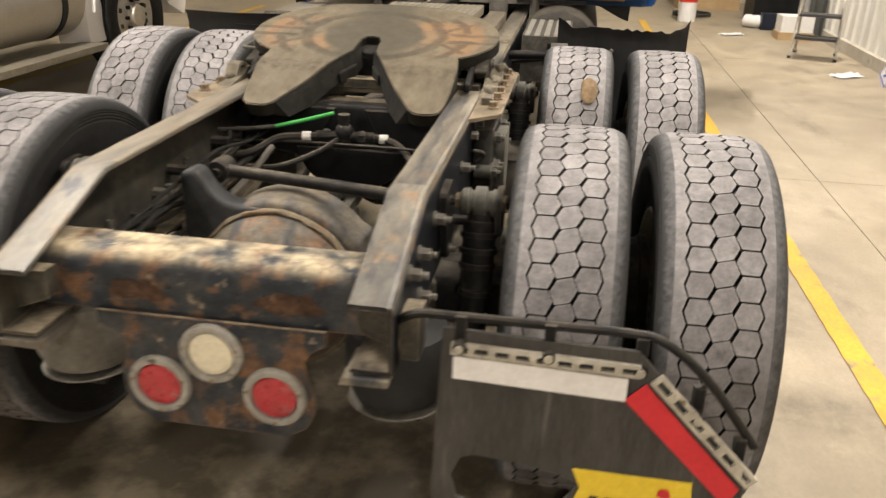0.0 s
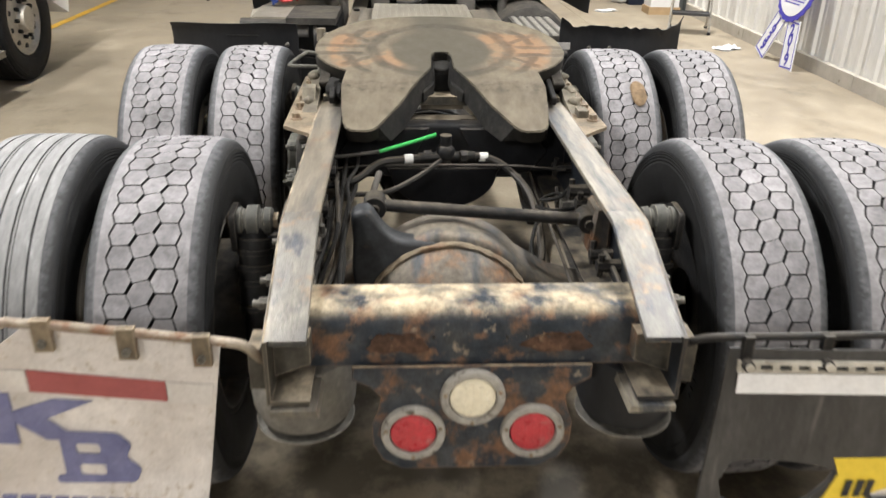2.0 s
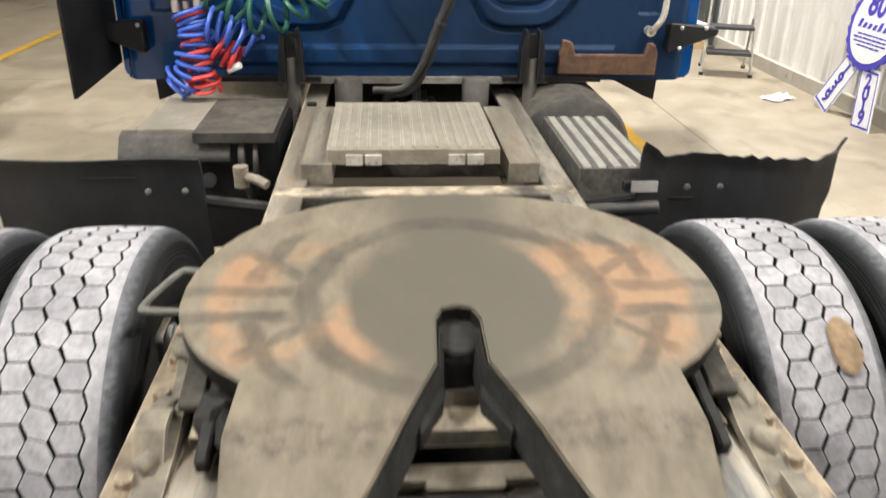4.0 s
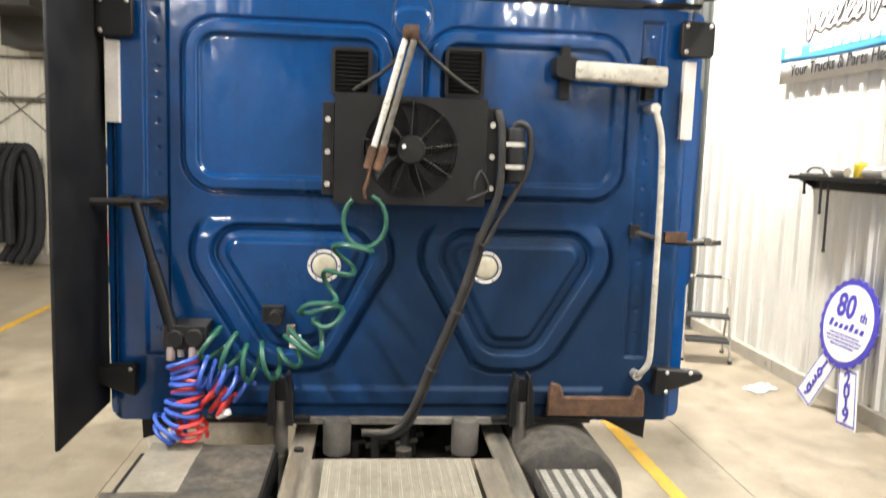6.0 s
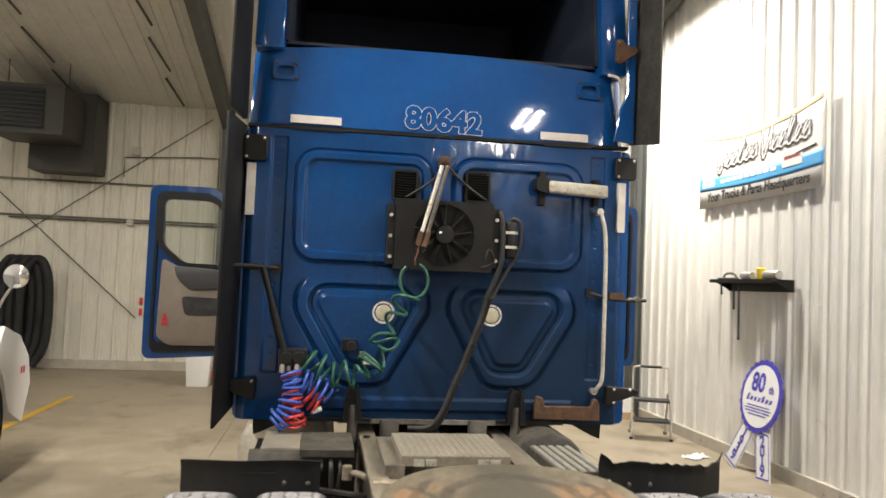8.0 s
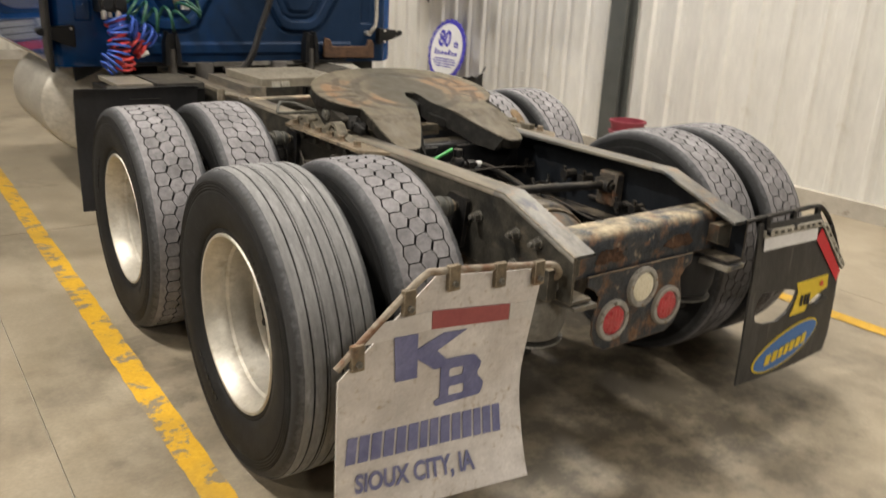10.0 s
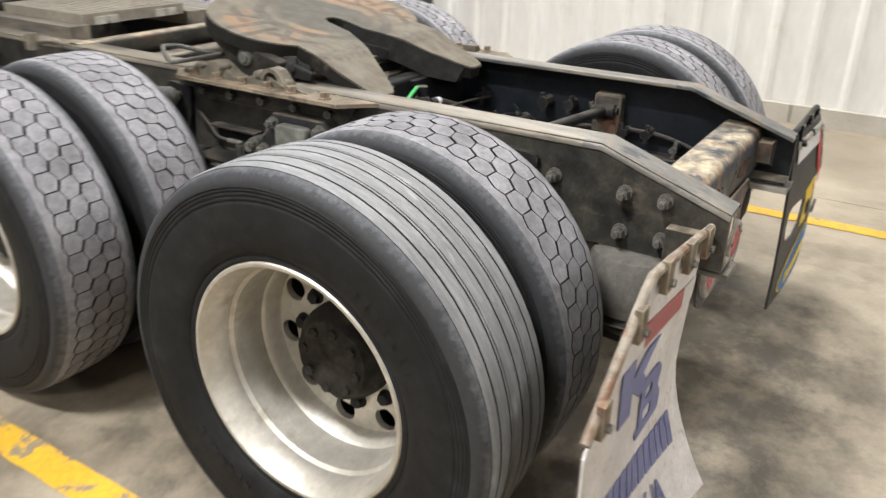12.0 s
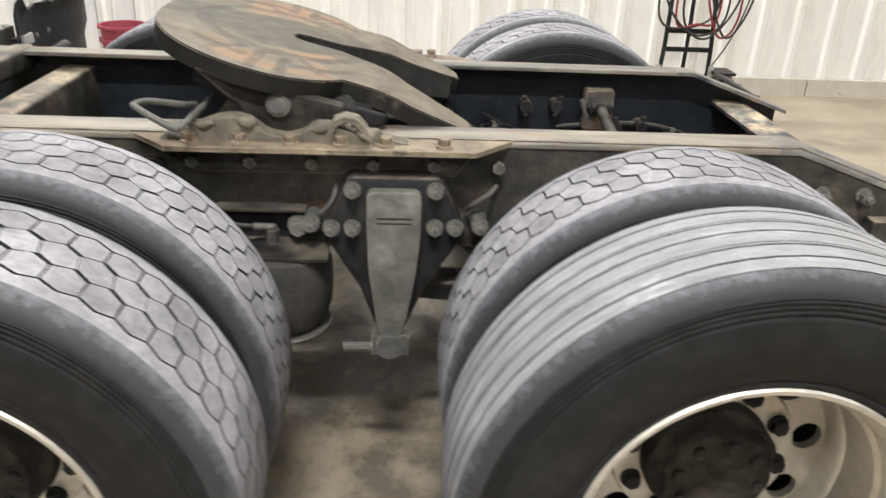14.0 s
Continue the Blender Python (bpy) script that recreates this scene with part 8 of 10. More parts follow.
    for cz2 in (2.02, 2.105):
        bm = bm_new()
        revolve(bm, [(cz2 - 0.008, 0.0465), (cz2 - 0.008, 0.049), (cz2 + 0.008, 0.049), (cz2 + 0.008, 0.0465)], "z", 28, closed=True, centre=(0.395, 2.88, 0))
        box(bm, 0.36, 0.385, 2.825, 2.84, cz2 - 0.008, cz2 + 0.008)
        part("clamp", bm, M["silver"], dr)
    for pts, rr in (([(0.395, 2.88, 2.17), (0.42, 2.87, 2.185), (0.455, 2.87, 2.16), (0.462, 2.87, 2.08), (0.44, 2.87, 1.98), (0.36, 2.86, 1.84), (0.30, 2.86, 1.72)], 0.0125),
                    ([(0.33, 2.86, 2.23), (0.345, 2.84, 2.15), (0.345, 2.84, 1.95), (0.32, 2.85, 1.85), (0.27, 2.86, 1.72)], 0.015),
                    ([(0.28, 2.87, 1.76), (0.24, 2.87, 1.60), (0.17, 2.87, 1.40), (0.09, 2.87, 1.2), (0.03, 2.86, 1.05), (-0.04, 2.87, 0.965), (-0.16, 2.88, 0.955)], 0.015),
                    ([(0.302, 2.875, 1.76), (0.262, 2.88, 1.60), (0.192, 2.88, 1.40), (0.112, 2.88, 1.2), (0.052, 2.875, 1.04), (-0.01, 2.88, 0.95), (-0.11, 2.89, 0.93)], 0.0115)):
        bm = bm_new()
        tube(bm, smooth_path(pts, 8), rr, 10)
        part("hose", bm, M["hose"], t)
    for pz, pxx in ((1.72, 0.285), (1.45, 0.2), (1.22, 0.11)):
        bm = bm_new()
        revolve(bm, [(-0.005, 0.0275), (-0.005, 0.0295), (0.005, 0.0295), (0.005, 0.0275)], "z", 20, closed=True)
        part("hose_tie", bm, M["ink"], t, m=pose(pxx, 2.875, pz, 0, 20, 0))
    bm = bm_new()
    tube(bm, smooth_path([(0.245, yf - 0.01, 1.93), (0.25, yf - 0.02, 1.97), (0.27, yf - 0.015, 2.0), (0.3, yf + 0.0, 1.93), (0.22, yf - 0.01, 1.89)], 6), 0.005, 6)
    part("wire", bm, M["ink"], t)
    bm = bm_new()
    tube(bm, smooth_path([(-0.22, CY - 0.03, 2.29), (-0.1, CY - 0.06, 2.37), (-0.03, CY - 0.07, 2.45), (-0.02, CY - 0.03, 2.52)], 6), 0.008, 6)
    tube(bm, smooth_path([(0.01, CY - 0.03, 2.5), (0.08, CY - 0.06, 2.42), (0.2, CY - 0.05, 2.33), (0.26, CY - 0.03, 2.3)], 6), 0.008, 6)
    part("cable", bm, M["hose"], t)
    return t


cooler()


def cab_mounts():
    for s in (-1, 1):
        x = s * 0.478
        bm = bm_new()
        prism(bm, rounded([(x - 0.035, 1.0), (x + 0.035, 1.0), (x + 0.028, 1.14), (x + 0.012, 1.175), (x - 0.012, 1.175), (x - 0.028, 1.14)], 0.01, 2), "y", CY - 0.085, CY - 0.055)
        b = part("cab_mount", bm, M["black"], truck)
        bm = bm_new()
        cyl(bm, (x, CY - 0.07, 0.80), (x, CY - 0.07, 1.08), 0.028, seg=16)
        cyl(bm, (x, CY - 0.07, 0.66), (x, CY - 0.07, 0.86), 0.034, seg=16)
        part("damper", bm, M["greyhose"], b)
        bm = bm_new()
        revolve(bm, [(0.84, 0.04), (0.85, 0.055), (0.975, 0.057), (0.99, 0.05), (0.995, 0.001)], "z", 24, centre=(s * 0.26, CY - 0.03, 0))
        part("air_bag", bm, M["greyhose"], b, "dust-coated cab air spring")
        for e in (-1, 1):
            bm = bm_new()
            prism(bm, rounded([(x + e * 0.022, 0.985), (x + e * 0.05, 0.985), (x + e * 0.046, 1.12), (x + e * 0.03, 1.19), (x + e * 0.022, 1.19)], 0.006, 2), "y", CY - 0.105, CY - 0.03)
            part("mount_cheek", bm, M["black"], b)
        bm = bm_new()
        prism(bm, [(x - 0.11 * s, 0.995), (x + 0.3 * s, 0.995), (x + 0.3 * s, 0.975), (x - 0.11 * s, 0.975)], "y", CY - 0.04, CY + 0.2)
        part("sill_plate", bm, M["black"], b)
        # pointed corner skirt
        bm = bm_new()
        prism(bm, [(s * 0.80, 0.975), (s * 1.04, 0.975), (s * 1.035, 0.885), (s * 0.99, 0.90), (s * 0.86, 0.965)], "y", CY + 0.03, CY + 0.055)
        part("corner_skirt", bm, M["plastic"], b)
    rnd = random.Random(17)
    for k in range(14):
        xx, yy = rnd.uniform(-0.42, 0.42), rnd.uniform(2.6, 3.1)
        bm = bm_new()
        a = (xx, yy, 0.80)
        cyl(bm, a, (xx, yy, rnd.uniform(0.86, 0.95)), rnd.uniform(0.015, 0.032), seg=10)
        cyl(bm, (xx - 0.04, yy, 0.86), (xx + 0.05, yy + 0.02, 0.87), 0.012, seg=8)
        part("fitting", bm, M["grease"] if k % 3 else M["darkcast"], truck)
    bm = rbox(-0.43, 0.43, 2.8, 4.8, 0.62, 0.80, 0.02)
    part("gearbox_cover", bm, M["grease"], truck)


cab_mounts()
bm = rbox(-0.56, 0.56, CY - 0.03, CY + 0.02, 0.966, 0.99, 0.008)
part("lower_lip", bm, M["paleboot"], truck, "dust-covered bottom lip of the sleeper wall")


def cab_door(s):
    """Cab door swung fully open, seen from its trimmed inner face."""
    t = new("cab_door")
    t.parent = truck
    tagged(t, "open blue cab door with tan inner trim" if s < 0 else "open blue cab door, shade in its dark inner trim")
    if s > 0:
        t.location = (0.15, 0.0, 0.05)
    X = [(s * x, z) for x, z in ((2.315, 0.985), (2.315, 2.61), (1.72, 2.61), (1.22, 2.12), (1.20, 1.06))]
    hole = [(s * x, z) for x, z in ((2.17, 2.05), (2.18, 2.48), (1.74, 2.48), (1.34, 2.08), (1.30, 1.88), (1.98, 1.89))]
    if s > 0:
        hole = [(min(x, 2.0), z) for x, z in hole]
    bm = bm_new()
    outline_fill(bm, [rounded(X, 0.09, 4), rounded(hole, 0.06, 4)], "y", 5.98, 6.04)
    # the darker blue copy puts the door's shade into its colour
    part("door_shell", bm, M["blue_dirt_shade"], t)
    inn = [(s * x, z) for x, z in ((2.25, 1.05), (2.25, 2.55), (1.74, 2.55), (1.27, 2.10), (1.25, 1.10))]
    bm = bm_new()
    outline_fill(bm, [rounded(inn, 0.09, 4), rounded([(Vector(p).x * 0.955 + s * 0.075, p[1] + (0.085 if p[1] < 1.5 else -0.07)) for p in inn], 0.09, 4)], "y", 5.955, 5.98)
    part("door_seal", bm, M["plastic"], t)
    tr = [(s * x, z) for x, z in ((2.19, 1.20), (2.17, 1.93), (2.0, 1.84), (1.32, 1.80), (1.28, 1.20), (1.40, 1.13), (2.08, 1.12))]
    bm = bm_new()
    prism(bm, rounded(tr, 0.05, 4), "y", 5.93, 5.979)
    bevel_all(bm, 0.012, 2)
    # the right trim takes dark grey for its shade; the left keeps its tan
    part("trim_panel", bm, M["tan"] if s < 0 else M["greytrim"], t, "tan inner trim panel" if s < 0 else "trim panel with shade in its dark colour")
    bm = bm_new()
    prism(bm, rounded([(s * x, z) for x, z in ((2.06, 1.86), (1.32, 1.82), (1.32, 1.68), (1.90, 1.64), (2.02, 1.74))], 0.04, 4), "y", 5.905, 5.931)
    bevel_all(bm, 0.01, 2)
    part("armrest", bm, M["greytrim"], t, "dark grey switch panel")
    bm = bm_new()
    prism(bm, rounded([(s * x, z) for x, z in ((1.98, 1.58), (1.34, 1.56), (1.34, 1.42), (1.94, 1.40))], 0.05, 4), "y", 5.922, 5.931)
    part("pocket", bm, M["ink"], t)
    bm = bm_new()
    prism(bm, rounded([(s * x, z) for x, z in ((2.14, 1.30), (2.14, 1.40), (2.10, 1.42), (2.085, 1.30))], 0.015, 3), "y", 5.922, 5.931)
    part("reflector", bm, M["redlens"], t)
    bm = bm_new()
    prism(bm, hole, "y", 6.008, 6.013)
    g = part("pane", bm, M["glass"], t, "clear door window")
    g.visible_shadow = False
    bm = bm_new()
    hc = Vector((sum(p[0] for p in hole) / 6, sum(p[1] for p in hole) / 6))
    ring = [tuple(hc + (Vector(p) - hc) * 1.13) for p in hole]
    outline_fill(bm, [rounded(ring, 0.06, 4), rounded(hole, 0.06, 4)], "y", 5.95, 5.979)
    part("window_seal", bm, M["plastic"], t, "black window surround")
    bm = rbox(min(s * 1.40, s * 1.50), max(s * 1.40, s * 1.50), 6.16, 6.24, 1.98, 2.36, 0.03)
    tube(bm, [(s * 1.45, 6.2, 2.1), (s * 1.45, 6.03, 2.1)], 0.014, 8)
    part("mirror", bm, M["plastic"], t, "black mirror housing outside the door window")
    bm = bm_new()
    tube(bm, [(s * 1.48, 5.995, 1.9), (s * 1.48, 5.995, 2.24)], 0.012, 6)
    part("divider", bm, M["ink"], t)
    return t


for s in (-1, 1):
    cab_door(s)


# ---- hoses hanging behind the cab ----
def coil(axis_pts, radius, turns, r, step=14, squash=1.0):
    """A hose wound round a curved line."""
    line = smooth_path(axis_pts, 12)
    n = int(turns * step)
    out = []
    for k in range(n + 1):
        f = k / n * (len(line) - 1)
        i = min(int(f), len(line) - 2)
        p = line[i].lerp(line[i + 1], f - i)
        t = (line[i + 1] - line[i]).normalized()
        u = t.cross(Vector((0, 1, 0)))
        u = u.normalized() if u.length > 0.05 else Vector((1, 0, 0))
        v = t.cross(u)
        a = 2 * math.pi * k / step
        rr = radius * (1 + 0.12 * math.sin(k * 0.7) + 0.2 * math.sin(k * 0.17 + 1))
        out.append(p + rr * (math.cos(a) * u + squash * math.sin(a) * v))
    return out


def hanging_hoses():
    for name, mat, label, pts, rad, turns in (
            ("coiled_air_hose", M["cord_red"], "coiled red air hose hanging in a bundle", [(-0.83, 2.82, 1.26), (-0.815, 2.80, 1.14), (-0.80, 2.78, 1.03), (-0.80, 2.79, 0.975)], 0.05, 8),
            ("coiled_air_hose", M["cord_blue"], "coiled blue air hose hanging in a bundle", [(-0.83, 2.80, 1.27), (-0.81, 2.79, 1.18), (-0.84, 2.77, 1.06), (-0.91, 2.77, 0.985)], 0.054, 10)):
        t = thing(name, label, "air hose", tuple(Vector((-0.82, 2.8, 0.97)) + SET))
        m = Matrix.Translation((0.82, -2.8, -0.97))
        bm = bm_new()
        tube(bm, coil(pts, rad, turns, 0.009), 0.0082, 7)
        part("coil", bm, mat, t, m=m)
        bm = bm_new()
        dx = -0.025 if mat is M["cord_blue"] else 0.03
        cyl(bm, (-0.82 + dx, 2.84, 1.27), (-0.82 + dx, 2.84, 1.34), 0.013, seg=10)
        part("end_fitting", bm, M["silver"], t, m=m)
    t = thing("coiled_air_hose", "loose loops of blue and red hose with pale ends", "air hose", tuple(Vector((-0.66, 2.8, 1.05)) + SET))
    m = Matrix.Translation((0.66, -2.8, -1.05))
    bm = bm_new()
    tube(bm, coil([(-0.76, 2.80, 1.22), (-0.68, 2.80, 1.19), (-0.60, 2.82, 1.13)], 0.055, 5, 0.009), 0.0082, 7)
    part("loop", bm, M["cord_blue"], t, m=m)
    bm = bm_new()
    tube(bm, coil([(-0.74, 2.82, 1.14), (-0.70, 2.82, 1.10), (-0.67, 2.82, 1.08)], 0.05, 3, 0.009), 0.009, 7)
    part("loop", bm, M["cord_red"], t, m=m)
    bm = bm_new()
    cyl(bm, (-0.70, 2.79, 1.055), (-0.655, 2.78, 1.075), 0.014, seg=10)
    part("end_sleeve", bm, M["white_plastic"], t, m=m)
    # green electrical coil, slung from the spring down to the plug holder
    t = thing("coiled_power_cable", "green coiled power cable slung from a tension spring", "cable", tuple(Vector((-0.45, 2.85, 1.3)) + SET))
    m = Matrix.Translation((0.45, -2.85, -1.3))
    bm = bm_new()
    loop = [Vector((-0.165 + 0.085 * math.sin(a) * 0.95, 2.83, 1.80 - 0.10 * -math.cos(a))) for a in [2 * math.pi * k / 20 for k in range(1, 19)]]
    tube(bm, loop, 0.0095, 8)
    part("sling_loop", bm, M["cord_green"], t, m=m)
    bm = bm_new()
    tube(bm, coil([(-0.20, 2.83, 1.72), (-0.25, 2.81, 1.62), (-0.33, 2.80, 1.50), (-0.30, 2.80, 1.40), (-0.40, 2.80, 1.33)], 0.062, 4.5, 0.009, 16), 0.0095, 7)
    part("coil", bm, M["cord_green"], t, m=m)
    bm = bm_new()
    tube(bm, coil([(-0.38, 2.81, 1.34), (-0.46, 2.80, 1.27), (-0.58, 2.80, 1.26), (-0.68, 2.81, 1.30), (-0.76, 2.83, 1.37)], 0.064, 6, 0.009, 16), 0.0095, 7)
    part("coil", bm, M["cord_green"], t, m=m)
    bm = rbox(-0.435, -0.395, 2.77, 2.82, 1.325, 1.365, 0.006)
    part("label_tag", bm, M["white_plastic"], t, m=m)
    t = thing("plug_holder", "black plug and air-coupling holder", "plug holder", tuple(Vector((-0.83, 2.85, 1.3)) + SET))
    m = Matrix.Translation((0.83, -2.85, -1.3))
    bm = rbox(-0.905, -0.75, 2.82, CY - 0.01, 1.30, 1.39, 0.012)
    cyl(bm, (-0.86, 2.80, 1.345), (-0.86, 2.84, 1.345), 0.03, seg=14)
    cyl(bm, (-0.79, 2.80, 1.35), (-0.79, 2.84, 1.35), 0.03, seg=14)
    part("body", bm, M["black"], t, m=m)
    for dx in (-0.88, -0.80):
        bm = bm_new()
        cyl(bm, (dx, 2.83, 1.26), (dx, 2.83, 1.31), 0.016, seg=10)
        part("coupling", bm, M["silver"], t, m=m)
    t = thing("cable_socket", "small black power socket on the sleeper wall", "socket", tuple(Vector((-0.5, 2.95, 1.42)) + SET))
    m = Matrix.Translation((0.5, -2.95, -1.42))
    bm = rbox(-0.555, -0.475, 2.92, CY + 0.0, 1.385, 1.45, 0.01)
    cyl(bm, (-0.50, 2.86, 1.415), (-0.50, 2.93, 1.415), 0.025, seg=12)
    part("body", bm, M["black"], t, m=m)
    bm = rbox(-0.455, -0.425, 2.86, 2.9, 1.355, 1.385, 0.004)
    part("cap", bm, M["rustplate"], t, m=m)
    # tension spring pair
    t = thing("hose_tender", "steel hose tender spring hung on the sleeper wall", "tender spring", tuple(Vector((0, 2.9, 2.1)) + SET))
    m = Matrix.Translation((0, -2.9, -2.1))
    for dx, mat in ((-0.012, M["silver"]), (0.021, M["bolt"])):
        bm = bm_new()
        cyl(bm, (-0.02 + dx, 2.82, 2.47), (-0.13 + dx, 2.79, 2.06), 0.0125, seg=12)
        part("spring_tube", bm, mat, t, m=m)
    bm = bm_new()
    for k in range(9):
        a, b = 0.12 + k * 0.068, 0.12 + k * 0.068 + (0.06, 0.052, 0.063, 0.045)[k % 4]
        pa, pb = Vector((-0.032, 2.82, 2.47)), Vector((-0.142, 2.79, 2.06))
        cyl(bm, pa.lerp(pb, a), pa.lerp(pb, b), 0.0131, seg=12)
    part("label_print", bm, M["galv"], t, m=m)
    bm = bm_new()
    cyl(bm, (-0.138, 2.79, 2.08), (-0.16, 2.785, 2.0), 0.0165, seg=12)
    cyl(bm, (-0.10, 2.79, 2.08), (-0.125, 2.785, 1.995), 0.0165, seg=12)
    tube(bm, smooth_path([(-0.15, 2.785, 2.0), (-0.16, 2.785, 1.95), (-0.17, 2.79, 1.92), (-0.165, 2.80, 1.89)], 5), 0.006, 6)
    part("hook", bm, surf_rust2, t, m=m)
    bm = bm_new()
    ball(bm, (-0.015, 2.83, 2.50), 0.03, 10)
    box(bm, -0.035, 0.02, 2.84, CY - 0.005, 2.48, 2.53)
    part("wall_eye", bm, surf_rust2, t, m=m)
    bm = bm_new()
    tube(bm, [Vector((0.0 + 0.075 * math.sin(a), CY - 0.05, 2.585 - 0.085 * math.cos(a))) for a in [2 * math.pi * k / 24 for k in range(2, 23)]], 0.003, 6)
    part("wire_loop", bm, M["ink"], t, m=m)


hanging_hoses()


# ---- along the east wall ----
def wall_banner():
    """Vinyl banner; sagging top edge; facing the hall."""
    t = thing("banner", "white vinyl advertising banner with a blue stripe on the wall", "banner", (3.9, 6.23, 3.3))
    base = Matrix.Translation((3.9, 6.3, 3.3)).inverted()
    W, H0 = 2.46, 0.92
    # local: x along the banner (from far end), z up; then turned to face -x
    place = base @ pose(3.905, 7.55, 2.87, 0, 0, -90)

    def sag(u):
        return H0 - 0.14 * math.sin(math.pi * u)

    def sheet(x0, x1, f0, f1, d, mat, name, n=40, label=""):
        bm = bm_new()
        rows = []
        for k in range(n + 1):
            x = x0 + (x1 - x0) * k / n
            top = sag(x / W)
            wave = 0.004 * math.sin(x * 7.0) + 0.002 * math.sin(x * 17)
            rows.append([bm.verts.new((x, -d + wave * (f0 + (f1 - f0) * j / 4), top * (f0 + (f1 - f0) * j / 4))) for j in range(5)])
        for A, B in zip(rows, rows[1:]):
            for j in range(4):
                bm.faces.new((A[j], B[j], B[j + 1], A[j + 1]))
        bmesh.ops.recalc_face_normals(bm, faces=bm.faces[:])
        ob = part(name, bm, mat, t, label, 60, place)
        mod = ob.modifiers.new("thickness", "SOLIDIFY")
        mod.thickness = 0.0025
        return ob
    sheet(0, W, 0, 1, 0.0, M["bannercloth"], "sheet")
    sheet(0.0, W, 0.235, 0.41, 0.004, M["bannerblue"], "stripe", label="sky blue printed stripe")
    sheet(0.02, W - 0.02, 0.93, 0.985, 0.004, M["bannertan"], "edge_stripe")
    lettering("printed_line", "Your Trucks & Parts Headquarters", 0.155, M["ink"], t, place @ pose(W / 2, -0.012, 0.115), 0.93, 0.1, 0.003, 0.0006)
    # the company name as two runs of thick slanting loops over a dark shadow
    def ribbon(pts, w, d0, d1, mat, name):
        bm = bm_new()
        line = smooth_path([(x + 0.22 * (z - 0.45), 0, z + 0.05 * (x - 1.2)) for x, z in pts], 5)
        rows = []
        for i, p in enumerate(line):
            q, r = line[max(0, i - 1)], line[min(len(line) - 1, i + 1)]
            t2 = (r - q).normalized()
            ww = w * (0.62 + 0.38 * abs(t2.z))
            nrm = Vector((-t2.z, 0, t2.x)) * ww / 2
            rows.append([bm.verts.new((c.x, dd, c.z)) for c, dd in ((p + nrm, -d1), (p - nrm, -d1), (p - nrm, -d0), (p + nrm, -d0))])
        for A, B in zip(rows, rows[1:]):
            for i in range(4):
                bm.faces.new((A[i], A[(i + 1) % 4], B[(i + 1) % 4], B[i]))
        bm.faces.new(rows[0])
        bm.faces.new(rows[-1][::-1])
        bmesh.ops.recalc_face_normals(bm, faces=bm.faces[:])
        part(name, bm, mat, t, m=place)

    for x0, n, tall in ((0.48, 5, 0.30), (1.42, 5, 0.33)):
        run = [(x0 - 0.08, 0.44 + tall), (x0 - 0.01, 0.45), (x0 + 0.04, 0.46), (x0 + 0.11, 0.44 + tall * 0.95), (x0 + 0.12, 0.49)]
        for k in range(n):
            xa = x0 + 0.18 + 0.135 * k
            hi = 0.63 if k != 2 else 0.73
            run += [(xa + 0.055, hi - 0.02), (xa + 0.01, hi), (xa - 0.03, 0.53), (xa + 0.01, 0.465), (xa + 0.06, 0.50), (xa + 0.075, hi - 0.04), (xa + 0.085, 0.48)]
        ribbon([(x - 0.008, z - 0.010) for x, z in run], 0.064, 0.007, 0.0085, M["scriptink"], "printed_shadow")
        ribbon(run, 0.022, 0.009, 0.0105, M["signwhite"], "printed_stroke")
    bm = bm_new()
    prism(bm, [(2.0, 0.37), (2.34, 0.42), (2.34, 0.435), (2.0, 0.39)], "y", -0.011, -0.008)
    part("printed_stroke", bm, M["ink"], t, m=place)
    for k in range(9):
        bm = bm_new()
        prism(bm, [(0.52 + 0.13 * k, 0.265), (0.62 + 0.13 * k, 0.265), (0.625 + 0.13 * k, 0.305), (0.525 + 0.13 * k, 0.305)], "y", -0.011, -0.008)
        part("printed_bar", bm, M["signwhite"], t, m=place)
    bm = bm_new()
    prism(bm, [(1.78, 0.265), (2.12, 0.275), (2.12, 0.40), (1.78, 0.385)], "y", -0.011, -0.008)
    part("badge", bm, M["bannercloth"], t, m=place)
    bm = bm_new()
    prism(bm, [(1.82, 0.345), (2.09, 0.355), (2.09, 0.385), (1.82, 0.375)], "y", -0.0135, -0.0115)
    part("badge_bar", bm, M["tapered2"], t, m=place)
    bm = bm_new()
    prism(bm, [(0.08, 0.25), (0.38, 0.25), (0.36, 0.62), (0.22, 0.72), (0.1, 0.66)], "y", -0.0085, -0.007)
    part("badge", bm, surf_paleblue, t, m=place)
    return t


surf_darkred = surf("dark_red_hose", (0.16, 0.014, 0.02), (0.24, 0.025, 0.03), 20, 0.5, bump=0.05)
surf_paleblue = surf("pale_blue_print", (0.5, 0.62, 0.72), (0.66, 0.74, 0.8), 14, 0.5, bump=0.0)
wall_banner()


